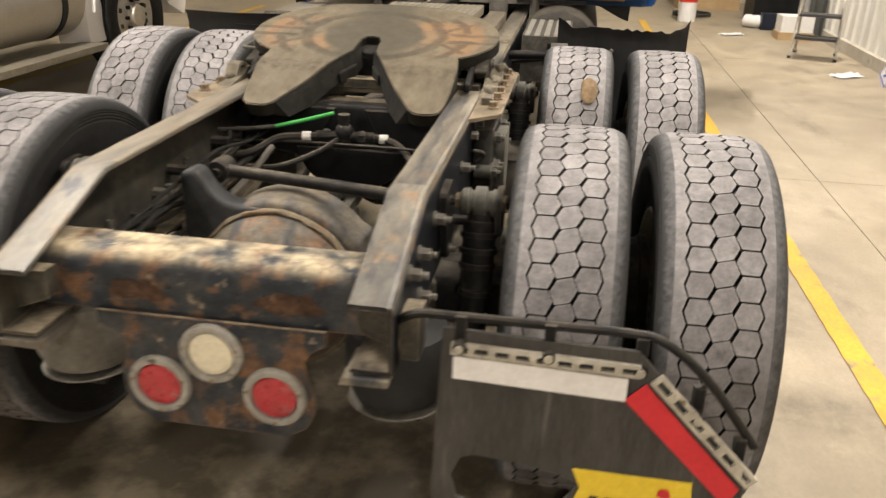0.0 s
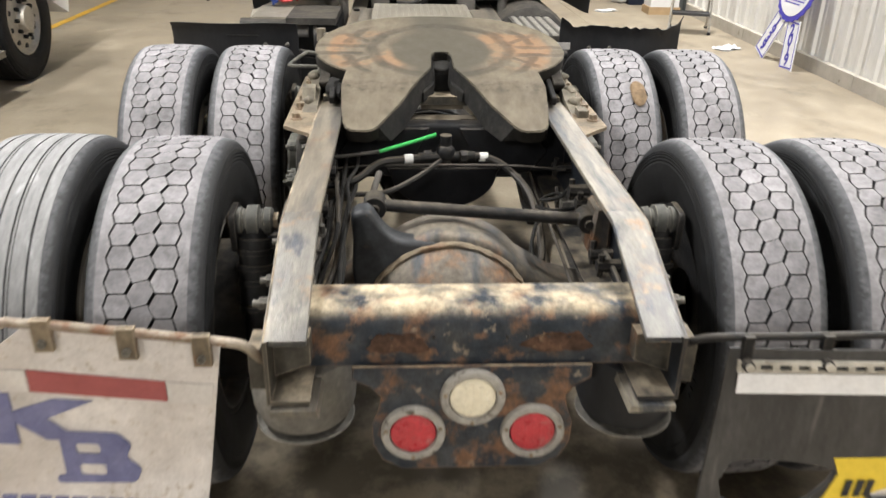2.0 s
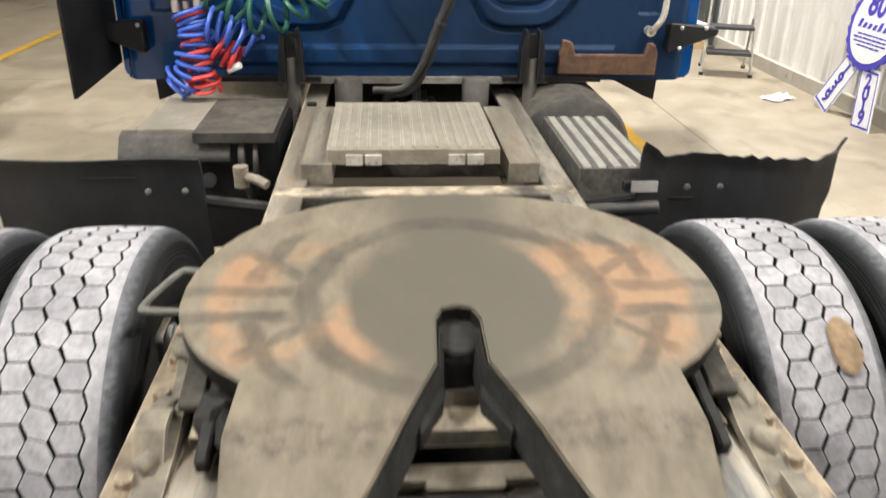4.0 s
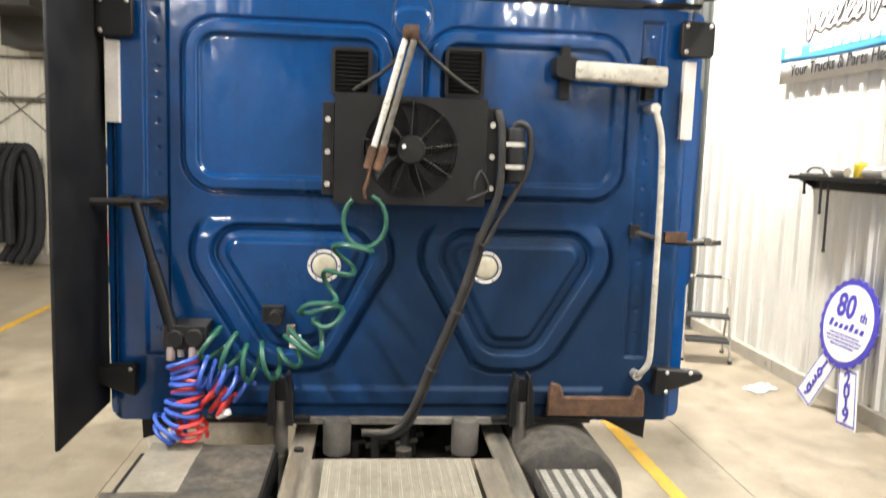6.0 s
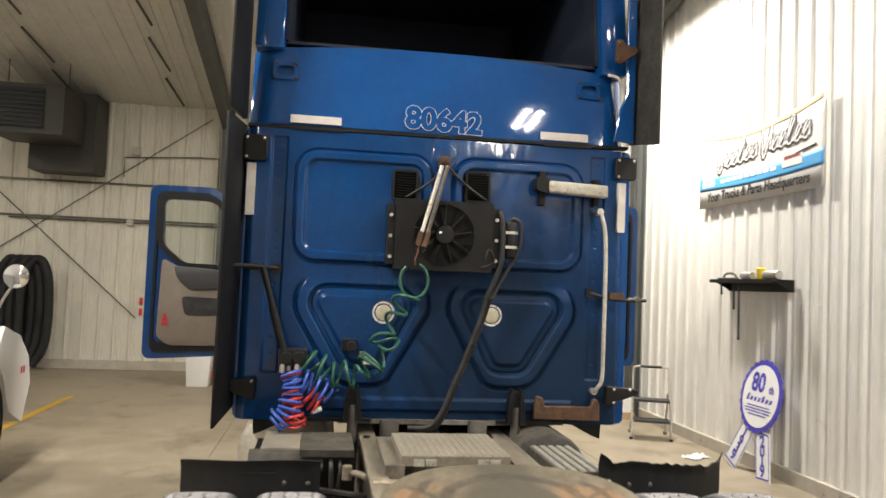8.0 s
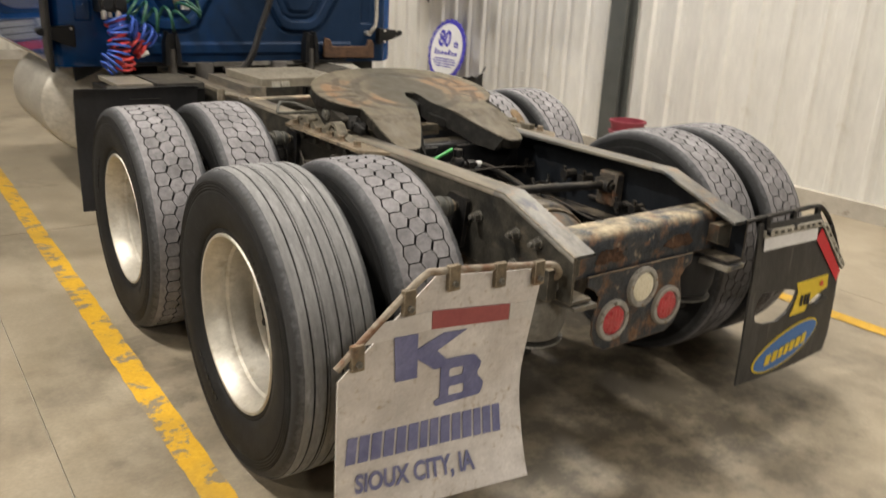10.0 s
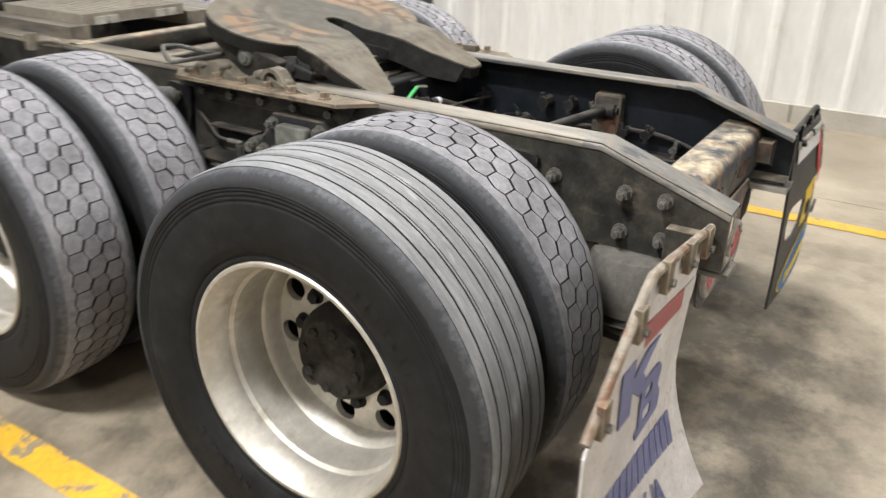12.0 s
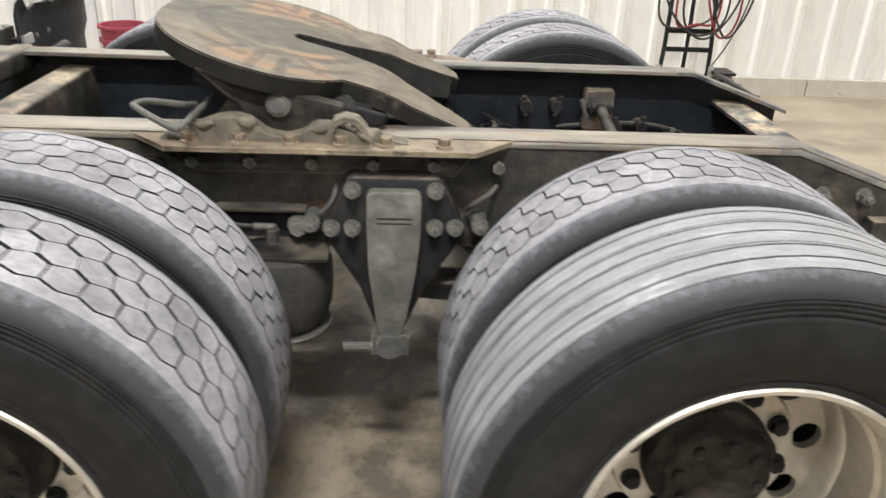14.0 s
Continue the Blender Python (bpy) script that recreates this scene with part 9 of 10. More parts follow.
def rosette():
    """Award-ribbon shaped board leaning on the wall."""
    t = thing("ribbon_sign", "large white and blue anniversary ribbon board leaning on the wall", "sign", (3.70, 5.88, 0.0))
    lean = pose(0, 0, 0, 0, 0, -90) @ pose(0, 0, 0, -9.5)
    # local x: along the wall towards -y; z up
    R = 0.375
    cz = 0.80

    def plate(outl, d0, d1, mat, name, label=""):
        bm = bm_new()
        prism(bm, outl, "y", d0, d1)
        return part(name, bm, mat, t, label, m=lean)
    scal = [(R * (1 + 0.025 * math.cos(24 * a)) * math.cos(a), cz + R * (1 + 0.025 * math.cos(24 * a)) * math.sin(a)) for a in [2 * math.pi * k / 144 for k in range(144)]]
    plate(scal, -0.012, 0.0, M["signblue"], "rosette", "royal blue scalloped edge")
    plate(circle(0, cz, R * 0.86, 60), -0.016, -0.0122, M["signwhite"], "face")
    for pts, word, px, pz, ang in (([(-0.25, 0.52), (-0.02, 0.45), (-0.26, -0.02), (-0.50, 0.07)], "1939", -0.245, 0.25, 63), ([(0.0, 0.46), (0.25, 0.46), (0.40, 0.0), (0.15, -0.02)], "2019", 0.19, 0.23, -77)):
        plate(pts, 0.002, 0.012, M["signwhite"], "tail")
        c = Vector((sum(p[0] for p in pts) / 4, sum(p[1] for p in pts) / 4))
        for k in range(4):
            a, b = Vector(pts[k]), Vector(pts[(k + 1) % 4])
            ai, bi, ao, bo = (c + (p - c) * f for p, f in ((a, 0.87), (b, 0.87), (a, 0.925), (b, 0.925)))
            plate([tuple(ai), tuple(bi), tuple(bo), tuple(ao)], -0.001, 0.0018, M["signblue"], "tail_border")
        d = Vector((pts[3][0] - pts[0][0], pts[3][1] - pts[0][1])).normalized()
        for k, ch in enumerate(word):
            q = c + d * (-0.14 + 0.096 * k) * (1.0)
            lettering("printed_digit", ch, 0.17, M["signblue"], t, lean @ pose(q.x, -0.001, q.y, 0, math.degrees(math.atan2(d.x, -d.y)) * -1, 0), 1, 0, 0.004, 0.0008)
    lettering("printed_digits", "80", 0.27, M["signblue"], t, lean @ pose(-0.06, -0.0175, cz + 0.13), 0.9, 0, 0.008, 0.0008)
    lettering("printed_letters", "th", 0.11, M["signblue"], t, lean @ pose(0.19, -0.0175, cz + 0.08), 1, 0, 0.003, 0.0008)
    rnd = random.Random(6)
    for k in range(7):
        x0 = -0.24 + 0.07 * k
        hh = 0.07 if k in (0, 4) else 0.045
        plate([(x0, cz - 0.06), (x0 + 0.045, cz - 0.055), (x0 + 0.055, cz - 0.06 + hh), (x0 + 0.02, cz - 0.06 + hh)], -0.0185, -0.0162, M["signblue"], "printed_bar")
    for j, (w, zz) in enumerate(((0.2, -0.105), (0.24, -0.135), (0.22, -0.165), (0.16, -0.195))):
        xx = -w
        while xx < w:
            b = rnd.uniform(0.03, 0.07)
            plate([(xx, cz + zz - 0.006), (min(w, xx + b), cz + zz - 0.006), (min(w, xx + b), cz + zz + 0.006), (xx, cz + zz + 0.006)], -0.0185, -0.0162, M["signblue"], "printed_bar")
            xx += b + 0.012
    return t


rosette()


def tool_shelf():
    t = thing("tool_shelf", "small dark metal wall shelf with cans and hanging tools", "shelf", (3.85, 6.18, 1.9))
    m = Matrix.Translation((-3.85, -6.25, -1.9))
    bm = bm_new()
    box(bm, 3.70, 3.94, 5.58, 6.86, 1.985, 1.995)
    box(bm, 3.932, 3.94, 5.58, 6.86, 1.87, 1.985)
    box(bm, 3.70, 3.708, 5.58, 6.86, 1.955, 1.985)
    for yy in (5.60, 6.84):
        prism(bm, [(3.72, 1.985), (3.935, 1.985), (3.935, 1.88)], "y", yy - 0.006, yy + 0.006)
    part("board", bm, M["black"], t, m=m)
    for yy, L in ((6.62, 0.14), (6.35, 0.30), (6.24, 0.62)):
        bm = bm_new()
        cyl(bm, (3.72, yy, 1.98), (3.73, yy + 0.01, 1.98 - L), 0.011, seg=8)
        ball(bm, (3.73, yy + 0.01, 1.98 - L), 0.016, 8)
        part("hanging_tool", bm, M["ink"], t, m=m)
    return t


tool_shelf()


def shelf_items():
    def can(x, y, mat, label, r=0.035, h=0.2, lying=True, cap=None):
        t = thing("spray_can", label, "can", (x, y, 1.997), "cans on the wall shelf")
        bm = bm_new()
        prof = [(0, 0.001), (0, r * 0.94), (0.006, r), (h * 0.85, r), (h * 0.93, r * 0.8), (h * 0.94, r * 0.3), (h, r * 0.3), (h, 0.001)]
        if lying:
            revolve(bm, prof, "y", 20, centre=(0, 0, r))
        else:
            revolve(bm, prof, "z", 20)
        part("body", bm, mat, t)
        return t
    can(3.80, 5.55, M["silver"], "bare silver can lying on the shelf", 0.045, 0.28)
    can(3.82, 5.91, M["yellowprint"], "yellow can standing on the shelf", 0.05, 0.13, False)
    can(3.80, 6.05, M["silver"], "silver can lying on the shelf", 0.04, 0.22)
    t = thing("hand_tool", "dark hand tool lying on the shelf", "tool", (3.8, 6.53, 1.997))
    bm = bm_new()
    tube(bm, smooth_path([(0, -0.16, 0.02), (0, -0.1, 0.06), (0, 0.05, 0.065), (0.01, 0.14, 0.03)], 5), 0.012, 8)
    box(bm, -0.03, 0.03, -0.16, 0.2, 0.0, 0.018)
    part("body", bm, M["bracket"], t)


shelf_items()


def step_ladder():
    t = thing("step_stool", "folding grey metal step stool with dark treads", "step stool", (3.45, 7.75, 0))
    # faces the hall; hoop at the back
    for s in (-1, 1):
        bm = bm_new()
        tube(bm, [(s * 0.24, -0.20, 0.0), (s * 0.22, 0.02, 0.72)], 0.0125, 8)
        part("front_leg", bm, M["galv"], t)
        bm = bm_new()
        tube(bm, [(s * 0.22, 0.30, 0.0), (s * 0.21, 0.02, 0.56)], 0.0125, 8)
        part("rear_leg", bm, M["galv"], t)
        for fy in (-0.20, 0.30):
            bm = rbox(s * (0.24 if fy < 0 else 0.22) - 0.02, s * (0.24 if fy < 0 else 0.22) + 0.02, fy - 0.02, fy + 0.02, 0.0, 0.03, 0.006)
            part("foot", bm, M["ink"], t)
    bm = bm_new()
    tube(bm, smooth_path([(-0.22, 0.02, 0.70), (-0.215, 0.035, 0.83), (-0.17, 0.045, 0.875), (0.17, 0.045, 0.875), (0.215, 0.035, 0.83), (0.22, 0.02, 0.70)], 6), 0.0125, 8)
    part("hoop", bm, M["galv"], t)
    bm = bm_new()
    cyl(bm, (-0.13, 0.045, 0.876), (0.13, 0.045, 0.876), 0.017, seg=10)
    part("grip", bm, M["ink"], t)
    for z, y0 in ((0.22, -0.20), (0.46, -0.12)):
        bm = rbox(-0.215, 0.215, y0 - 0.06, y0 + 0.16, z, z + 0.03, 0.01)
        part("tread", bm, M["greytrim"], t, "dark ribbed tread")
    t.rotation_euler = (0, 0, radians(-18))
    return t


step_ladder()


def paper_scrap(x, y, w, h, label):
    bm = bm_new()
    n = 8
    rnd = random.Random(int(x * 100))
    g = [[bm.verts.new((-w + 2 * w * i / n, -h + 2 * h * j / n, 0.008 + 0.014 * noise.noise((i * 0.7, j * 0.7, x)) ** 2 * 4 + rnd.uniform(0, 0.006))) for j in range(n + 1)] for i in range(n + 1)]
    for i in range(n):
        for j in range(n):
            bm.faces.new((g[i][j], g[i + 1][j], g[i + 1][j + 1], g[i][j + 1]))
    base = [bm.verts.new((v.co.x, v.co.y, 0.0)) for v in (g[0][0], g[n][0], g[n][n], g[0][n])]
    bm.faces.new(base)
    ob = tagged(obj("crumpled_rag", bm, M["white_plastic"], m=pose(x, y, 0.001, 0, 0, 30)), label, "rag")
    return ob


paper_scrap(3.50, 6.60, 0.15, 0.09, "crumpled white rag on the floor by the wall")
paper_scrap(2.80, 9.30, 0.16, 0.09, "white paper lying on the floor")


def floor_clutter():
    t = thing("carton", "white carton standing on a timber pallet board", "box", (3.55, 9.2, 0))
    bm = rbox(-0.2, 0.2, -0.16, 0.16, 0.10, 0.3, 0.006)
    part("box", bm, M["white_plastic"], t)
    t2 = thing("timber_block", "pale timber pallet block on the floor", "timber", (3.55, 9.2, 0))
    bm = rbox(-0.22, 0.22, -0.17, 0.17, 0.0, 0.098, 0.005)
    part("block", bm, M["wood"], t2)
    t = thing("plastic_jug", "white plastic jug with a green cap lying on the floor", "jug", (3.12, 10.25, 0))
    bm = bm_new()
    revolve(bm, [(0.0, 0.001), (0.0, 0.08), (0.02, 0.09), (0.2, 0.09), (0.26, 0.05), (0.28, 0.03), (0.28, 0.001)], "z", 20)
    part("body", bm, M["white_plastic"], t)
    bm = bm_new()
    cyl(bm, (0, 0, 0.28), (0, 0, 0.32), 0.034, seg=14)
    part("cap", bm, M["lime"], t)
    t.rotation_euler = (radians(90), 0, radians(55))
    t.location.z = 0.09
    t = thing("tool_crate", "black crate with a dark blue tray on the floor", "crate", (3.5, 10.5, 0))
    bm = rbox(-0.3, 0.3, -0.35, 0.35, 0.0, 0.55, 0.02)
    part("body", bm, M["plastic"], t)
    bm = rbox(-0.2, 0.2, -0.55, -0.36, 0.0, 0.22, 0.01)
    part("tray", bm, M["navy"], t)
    t = thing("cabinet", "plain wooden cupboard against the end wall", "cupboard", (2.9, 12.6, 0))
    bm = rbox(-0.5, 0.5, -0.3, 0.3, 0.0, 1.0, 0.01)
    part("body", bm, M["wood"], t)
    t = thing("air_reel_hose", "coiled black hose lying on the floor", "hose", (2.5, 11.2, 0))
    bm = bm_new()
    tube(bm, [(0.28 * math.cos(a) * (1 + 0.03 * math.sin(3 * a)), 0.24 * math.sin(a), 0.016 + 0.006 * a / 3) for a in [k * 0.3 for k in range(80)]], 0.014, 6)
    part("coil", bm, M["hose"], t)
    t = thing("canister", "white upright canister with a red band", "canister", (2.35, 10.6, 0))
    bm = bm_new()
    revolve(bm, [(0.0, 0.001), (0.0, 0.13), (0.62, 0.13), (0.68, 0.08), (0.7, 0.04), (0.74, 0.04), (0.74, 0.001)], "z", 24)
    part("body", bm, M["white_plastic"], t)
    bm = bm_new()
    revolve(bm, [(0.28, 0.131), (0.28, 0.1325), (0.4, 0.1325), (0.4, 0.131)], "z", 24, closed=True)
    part("band", bm, M["redpaint"], t)
    # red and white workshop gear beyond the open door
    t = thing("tool_cart", "grey and red wheeled tool cart on the floor", "tool cart", (-2.1, 11.9, 0))
    bm = rbox(-0.33, 0.33, -0.22, 0.22, 0.10, 0.24, 0.01)
    part("lower_tray", bm, M["redpaint"], t)
    bm = rbox(-0.30, 0.30, -0.2, 0.2, 0.24, 0.62, 0.01)
    part("body", bm, M["bracket"], t)
    for k in range(3):
        bm = rbox(-0.27, 0.27, -0.215, -0.2, 0.28 + 0.11 * k, 0.37 + 0.11 * k, 0.004)
        part("drawer", bm, M["galv"], t)
    for sx in (-0.25, 0.25):
        for sy in (-0.16, 0.16):
            bm = bm_new()
            cyl(bm, (sx - 0.02, sy, 0.05), (sx + 0.02, sy, 0.05), 0.05, seg=16)
            part("wheel", bm, M["ink"], t)
    for x in (-2.62, -1.58):
        t = thing("white_bin", "tall plain white plastic bin on the floor", "bin", (x, 11.6, 0), "white bins")
        bm = bm_new()
        prism(bm, [(-0.17, 0.0), (0.17, 0.0), (0.21, 0.72), (-0.21, 0.72)], "y", -0.2, 0.2)
        bevel_all(bm, 0.02, 2)
        part("body", bm, M["whitepaint"], t)
    t = thing("bucket_stack", "stack of dark red plastic buckets on the floor", "bucket", (3.42, 2.5, 0))
    for k in range(3):
        bm = bm_new()
        revolve(bm, [(0.0 + 0.09 * k, 0.001), (0.0 + 0.09 * k, 0.12), (0.28 + 0.09 * k, 0.15), (0.28 + 0.09 * k, 0.165), (0.30 + 0.09 * k, 0.165), (0.30 + 0.09 * k, 0.147), (0.02 + 0.09 * k, 0.115)], "z", 28)
        part("bucket", bm, surf_bucket, t)


surf_bucket = surf("dark_red_plastic", (0.22, 0.03, 0.05), (0.28, 0.04, 0.06), 8, 0.45, bump=0.03)
floor_clutter()


def hand_truck():
    """Wheeled steel cart with pneumatic tyres and hoses on its frame."""
    t = thing("welding_cart", "black two-wheeled steel cart with hoses and red base", "cart", (3.06, -1.30, 0))
    tyre = None
    for s in (-1, 1):
        mm = pose(-0.08, s * 0.255, 0.175, 0, 0, 90)
        if tyre is None:
            bm = bm_new()
            revolve(bm, [(-0.05, 0.09), (-0.058, 0.12), (-0.055, 0.15), (-0.045, 0.168), (-0.02, 0.175), (0.02, 0.175), (0.045, 0.168), (0.055, 0.15), (0.058, 0.12), (0.05, 0.09)], "x", 36)
            for k in range(28):
                a = 2 * math.pi * k / 28
                for u in (-0.028, 0.028):
                    box(bm, u - 0.02, u + 0.02, -0.006, 0.006, 0.17, 0.181, Matrix.Rotation(a + (0.11 if u > 0 else 0), 4, "X"))
            ob = part("tyre", bm, surf_cart, t, "brown-grey lugged pneumatic tyre", m=mm)
            tyre = ob.data
        else:
            share("tyre", tyre, t, mm)
        bm = bm_new()
        cyl(bm, (-0.08, s * 0.19, 0.175), (-0.08, s * 0.31, 0.175), 0.09, seg=20)
        part("rim", bm, M["black"], t)
        bm = rbox(-0.13, 0.05, s * 0.255 - 0.07, s * 0.255 + 0.07, 0.355, 0.372, 0.005)
        part("mudguard", bm, M["black"], t)
        bm = bm_new()
        tube(bm, [(-0.02, s * 0.175, 0.10), (-0.04, s * 0.158, 0.50), (0.02, s * 0.125, 1.35)], 0.015, 8)
        part("upright", bm, M["black"], t)
        bm = rbox(-0.05, -0.03, s * 0.18 - 0.018, s * 0.18 + 0.018, 0.20, 0.40, 0.004)
        part("side_plate", bm, M["galv"], t)
    bm = rbox(-0.10, 0.22, -0.17, 0.17, 0.13, 0.295, 0.01)
    part("base", bm, M["black"], t)
    bm = rbox(-0.06, 0.16, -0.12, 0.12, 0.296, 0.33, 0.015)
    part("base_case", bm, surf_darkred, t, "dull red case on the base")
    for z, w in ((0.50, 0.158), (0.62, 0.152), (0.95, 0.14), (1.33, 0.125)):
        bm = bm_new()
        box(bm, -0.03, -0.012, -w, w, z - 0.015, z + 0.015)
        part("cross_bar", bm, M["black"], t)
    bm = bm_new()
    tube(bm, [(0.0, 0, 0.2), (-0.02, 0, 0.60), (0.02, 0, 1.33)], 0.014, 8)
    part("upright", bm, M["black"], t)
    rnd = random.Random(9)
    for k in range(6):
        mat = surf_darkred if k % 3 == 0 else M["hose"]
        yy = rnd.uniform(-0.25, 0.25)
        w = rnd.uniform(0.08, 0.2)
        pts = [(-0.06, yy - w, 1.25), (-0.07, yy - w * 1.1, rnd.uniform(0.7, 0.9)), (-0.075, yy, rnd.uniform(0.5, 0.7)), (-0.07, yy + w * 1.1, rnd.uniform(0.7, 0.95)), (-0.06, yy + w, 1.25)]
        bm = bm_new()
        tube(bm, smooth_path(pts, 8), 0.0075, 6)
        part("hose", bm, mat, t)
    return t


surf_cart = surf("dusty_lug_rubber", (0.09, 0.08, 0.065), (0.15, 0.135, 0.11), 12, 0.85, bump=0.3)
hand_truck()


def loose_cord():
    bm = bm_new()
    tube(bm, smooth_path([(3.91, -2.1, 1.3), (3.90, -2.05, 0.8), (3.89, -1.95, 0.45), (3.86, -1.8, 0.2), (3.7, -1.6, 0.012), (3.4, -1.5, 0.01), (3.15, -1.4, 0.012)], 8), 0.006, 6)
    return tagged(obj("power_cord", bm, M["ink"]), "thin black power cord hanging down the wall", "cord")


loose_cord()


def exhaust_hoses():
    """Thick black exhaust hoses hung in loops on the end wall."""
    for k in range(4):
        t = thing("exhaust_hose", "thick black ribbed exhaust hose hanging in a loop on the wall", "hose", (-6.15 - 0.0 * k, 13.2, 0), "hung exhaust hoses")
        bm = bm_new()
        x = -6.2 + 0.17 * k
        y = 13.3 - 0.08 * k
        line = smooth_path([(x - 0.25, y, 0.4), (x - 0.25, y, 1.4), (x - 0.1, y, 1.9), (x + 0.1, y, 1.9), (x + 0.22, y, 1.4), (x + 0.2, y, 0.5), (x, y, 0.08)], 14)
        tube(bm, line, [0.07 + 0.008 * (i % 2) for i in range(len(line))], 10)
        part("tube", bm, M["mudrubber"], t, m=Matrix.Translation((6.15, -13.2, 0)))


exhaust_hoses()
bm = bm_new()
for k, zz in enumerate((1.0, 1.2)):
    box(bm, -4.05, -4.0, 13.56, 13.605, zz, zz + 0.13)
tagged(obj("wall_marker", bm, M["tapered"]), "small red reflective markers on the end wall", "marker")


# ---- white truck in the next bay ----
def next_truck():
    t = thing("road_tractor", "white road tractor parked in the next bay", "truck", (-4.4, 4.9, 0))
    m = Matrix.Translation((4.4, -4.9, 0))
    # steer wheel
    w = new("wheel")
    w.parent = t
    w.matrix_basis = m @ pose(-3.42, 4.95, 0.51)
    bm = ring_tyre(True)
    part("tyre", bm, M["rubber"], w, angle=60)
    part("tread", rib_tread(), M["rubber"], w, angle=50)
    bm = bm_new()
    revolve(bm, [(0.105, 0.29), (0.118, 0.30), (0.12, 0.285), (0.10, 0.272), (0.085, 0.25), (0.10, 0.2), (0.108, 0.16), (0.108, 0.12), (0.16, 0.10), (0.165, 0.001)], "x", 48)
    part("rim", bm, M["alu"], w, "dull aluminium steer rim")
    for k in range(10):
        a = 2 * math.pi * k / 10
        bm = bm_new()
        cyl(bm, (0.105, 0.150 * math.cos(a), 0.150 * math.sin(a)), (0.14, 0.150 * math.cos(a), 0.150 * math.sin(a)), 0.017, seg=6)
        part("lug_nut", bm, M["grease"], w)
    hole = None
    for k in range(10):
        a = 2 * math.pi * (k + 0.5) / 10
        mm = pose(0.0945, 0.222 * math.cos(a), 0.222 * math.sin(a))
        if hole is None:
            bm = bm_new()
            cyl(bm, (-0.01, 0, 0), (0.008, 0, 0), 0.022, seg=12)
            hole = part("hand_hole", bm, M["ink"], w, m=mm).data
        else:
            share("hand_hole", hole, w, mm)
    bm = bm_new()
    revolve(bm, [(2.55, 0.001), (2.55, 0.27), (2.57, 0.3), (2.6, 0.31), (4.2, 0.31), (4.23, 0.3), (4.25, 0.001)], "y", 48, centre=(-3.62, 0, 0.74))
    tank = part("fuel_tank", bm, surf_tank, t, "dull aluminium cylindrical fuel tank", m=m)
    for yy in (2.9, 3.9):
        bm = bm_new()
        revolve(bm, [(yy, 0.311), (yy, 0.318), (yy + 0.07, 0.318), (yy + 0.07, 0.311)], "y", 48, closed=True, centre=(-3.62, 0, 0.74))
        part("tank_strap", bm, M["black"], tank)
    bm = rbox(-3.42, -3.18, 2.4, 4.25, 0.33, 0.38, 0.008)
    part("running_board", bm, M["deck"], t, "pale dusty running board", m=m)
    bm = bm_new()
    prism(bm, [(4.22, 0.36), (4.5, 0.36), (4.46, 0.7), (4.46, 2.6), (4.22, 2.6)], "x", -3.62, -3.32)
    bevel_all(bm, 0.015, 2)
    part("cab_side", bm, M["whitepaint"], t, m=m)
    bm = rbox(-5.6, -3.34, 2.3, 4.6, 1.08, 3.3, 0.06, 3)
    part("cab", bm, M["whitepaint"], t, "white painted cab", m=m)
    # fender over the steer wheel and the hood
    bm = bm_new()
    arc = [(4.95 + 0.64 * math.cos(a), 0.51 + 0.66 * math.sin(a)) for a in [math.pi * k / 14 * 0.86 + 0.28 for k in range(15)]]
    arc2 = [(4.95 + 0.60 * math.cos(a), 0.51 + 0.60 * math.sin(a)) for a in [math.pi * k / 14 * 0.86 + 0.28 for k in range(15)]]
    prism(bm, [(5.9, 0.42), (6.05, 0.75), (5.98, 1.0), (5.75, 1.2), (5.4, 1.3)] + arc[4:] + arc2[::-1] + [(5.6, 0.55)], "x", -3.75, -3.30)
    part("fender", bm, M["whitepaint"], t, m=m)
    bm = rbox(-5.5, -3.76, 4.55, 6.4, 0.9, 1.75, 0.12, 4)
    part("hood", bm, M["whitepaint"], t, m=m)
    bm = bm_new()
    tube(bm, [(-3.55, 5.6, 1.22), (-3.42, 5.68, 1.55), (-3.36, 5.7, 1.66)], 0.014, 8)
    mir = part("hood_mirror", bm, M["silver"], t, "round chrome hood mirror on a stalk", m=m)
    bm = bm_new()
    revolve(bm, [(5.66, 0.001), (5.665, 0.06), (5.68, 0.1), (5.70, 0.108), (5.73, 0.09), (5.75, 0.04), (5.755, 0.001)], "y", 32, centre=(-3.35, 0, 1.72))
    part("mirror_head", bm, surf_chrome, mir)
    bm = bm_new()
    box(bm, -3.297, -3.295, 5.80, 5.83, 0.86, 0.92)
    box(bm, -3.297, -3.295, 5.86, 5.89, 0.86, 0.92)
    part("red_mark", bm, M["tapered"], t, m=m)
    bm = rbox(-5.4, -3.5, 2.3, 6.2, 0.5, 0.9, 0.05)
    part("chassis", bm, M["black"], t, m=m)
    bm = bm_new()
    cyl(bm, (-5.3, 4.95, 0.51), (-5.0, 4.95, 0.51), 0.51, seg=40)
    part("far_tyre", bm, M["rubber"], t, m=m)
    return t


surf_tank = surf("dull_tank_aluminium", (0.42, 0.39, 0.33), (0.55, 0.52, 0.45), 3, 0.4, metal=0.6, bump=0.05)
surf_chrome = surf("chrome", (0.8, 0.8, 0.8), (0.85, 0.85, 0.85), 3, 0.06, metal=1.0, bump=0.0)
next_truck()


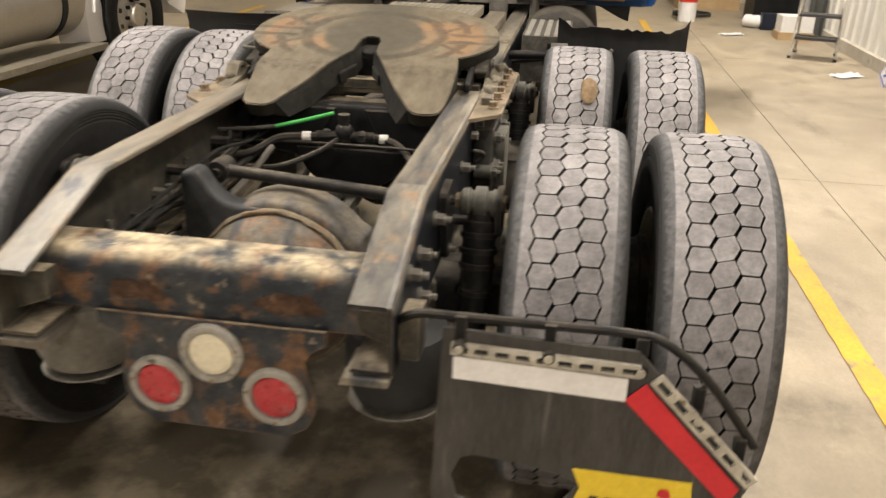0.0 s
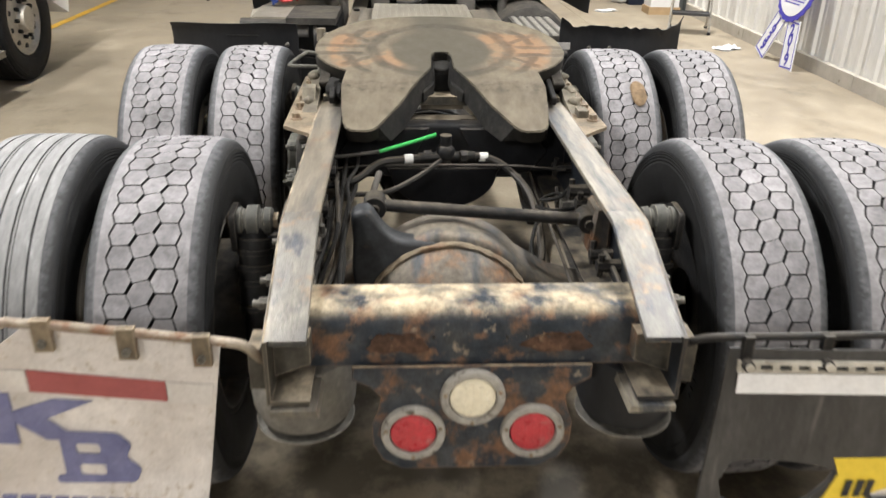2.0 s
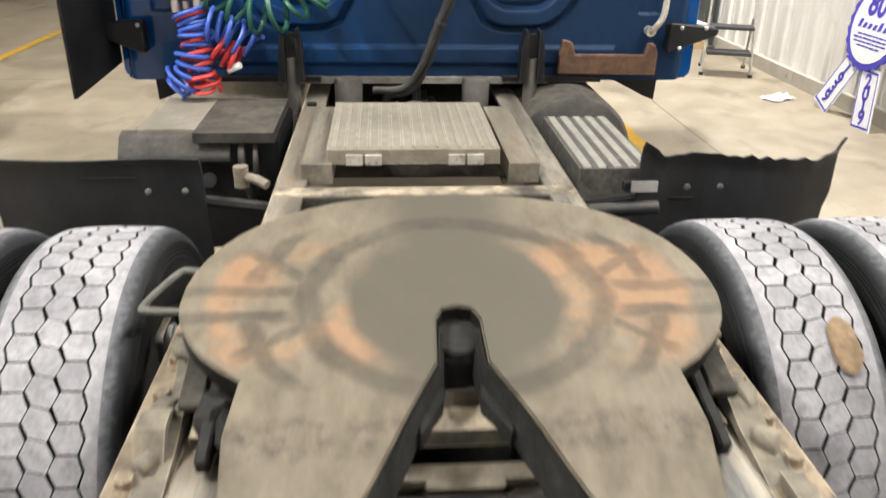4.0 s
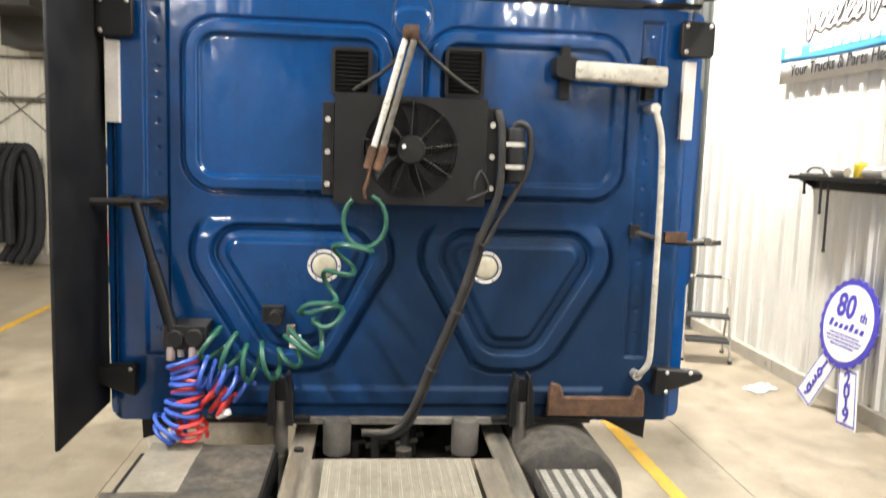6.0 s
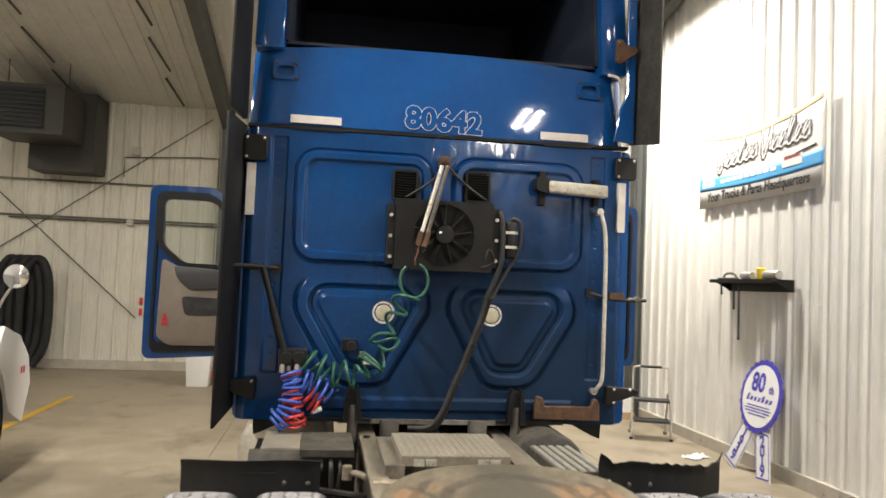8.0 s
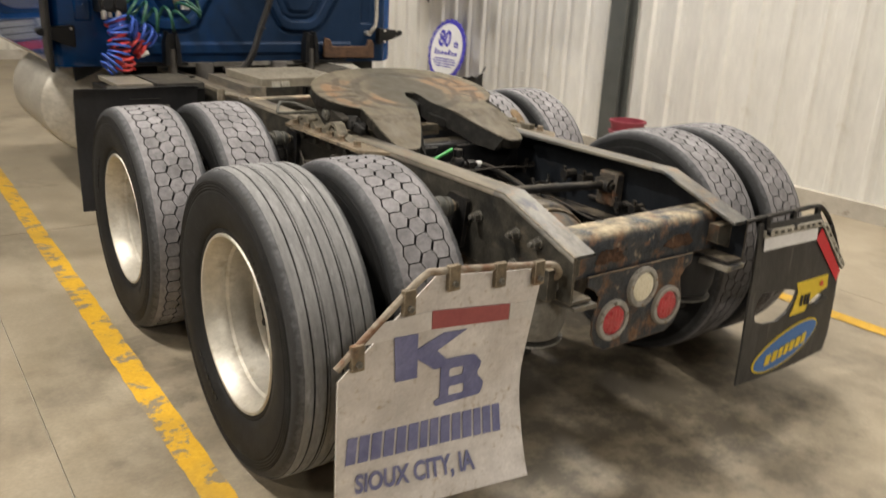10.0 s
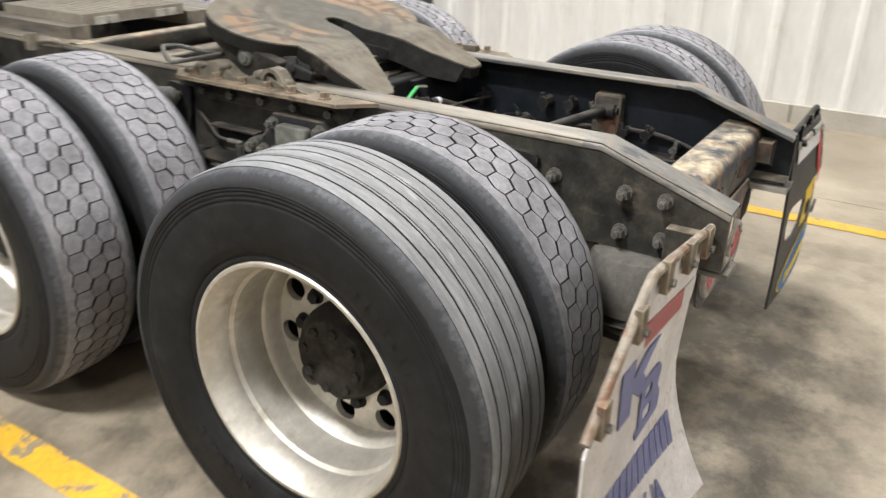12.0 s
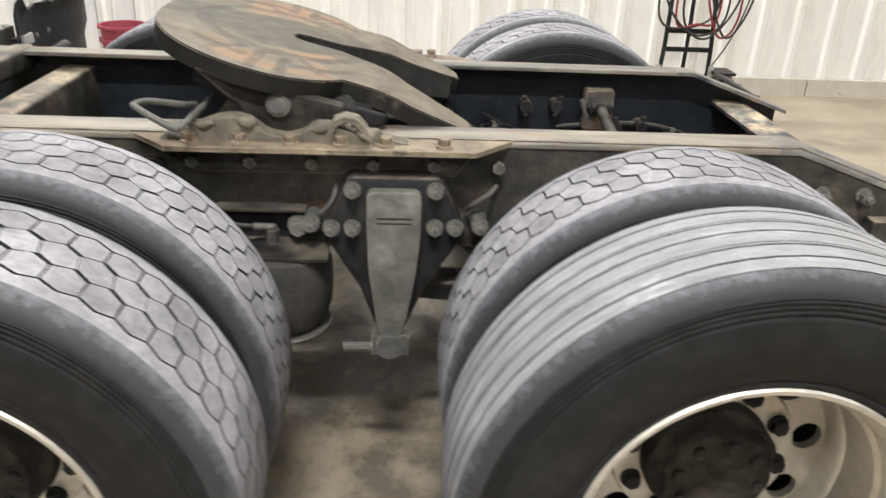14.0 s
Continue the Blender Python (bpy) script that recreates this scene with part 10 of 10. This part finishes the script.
def mud_clump():
    """A dried clod stuck on the tread of a front drive tyre."""
    bm = bm_new()
    ball(bm, (0, 0, 0), (0.034, 0.062, 0.011), 16)
    for v in bm.verts:
        v.co += 0.009 * Vector((noise.noise(v.co * 45), noise.noise(v.co * 45 + Vector((3, 0, 0))), 0.4 * noise.noise(v.co * 60)))
    mud = surf("dried_mud", (0.15, 0.1, 0.055), (0.24, 0.17, 0.1), 25, 0.9, bump=0.8, bscale=70, grime=0.4)
    up = Vector((0, -0.62, 0.785))
    m = Matrix.Translation((0.80, 1.008, 0.888)) @ up.to_track_quat("Z", "X").to_matrix().to_4x4() @ Matrix.Rotation(radians(90), 4, "Z")
    return tagged(obj("mud_clod", bm, mud, m=m), "dried brown clod of mud stuck on a tyre tread", "mud")


mud_clump()
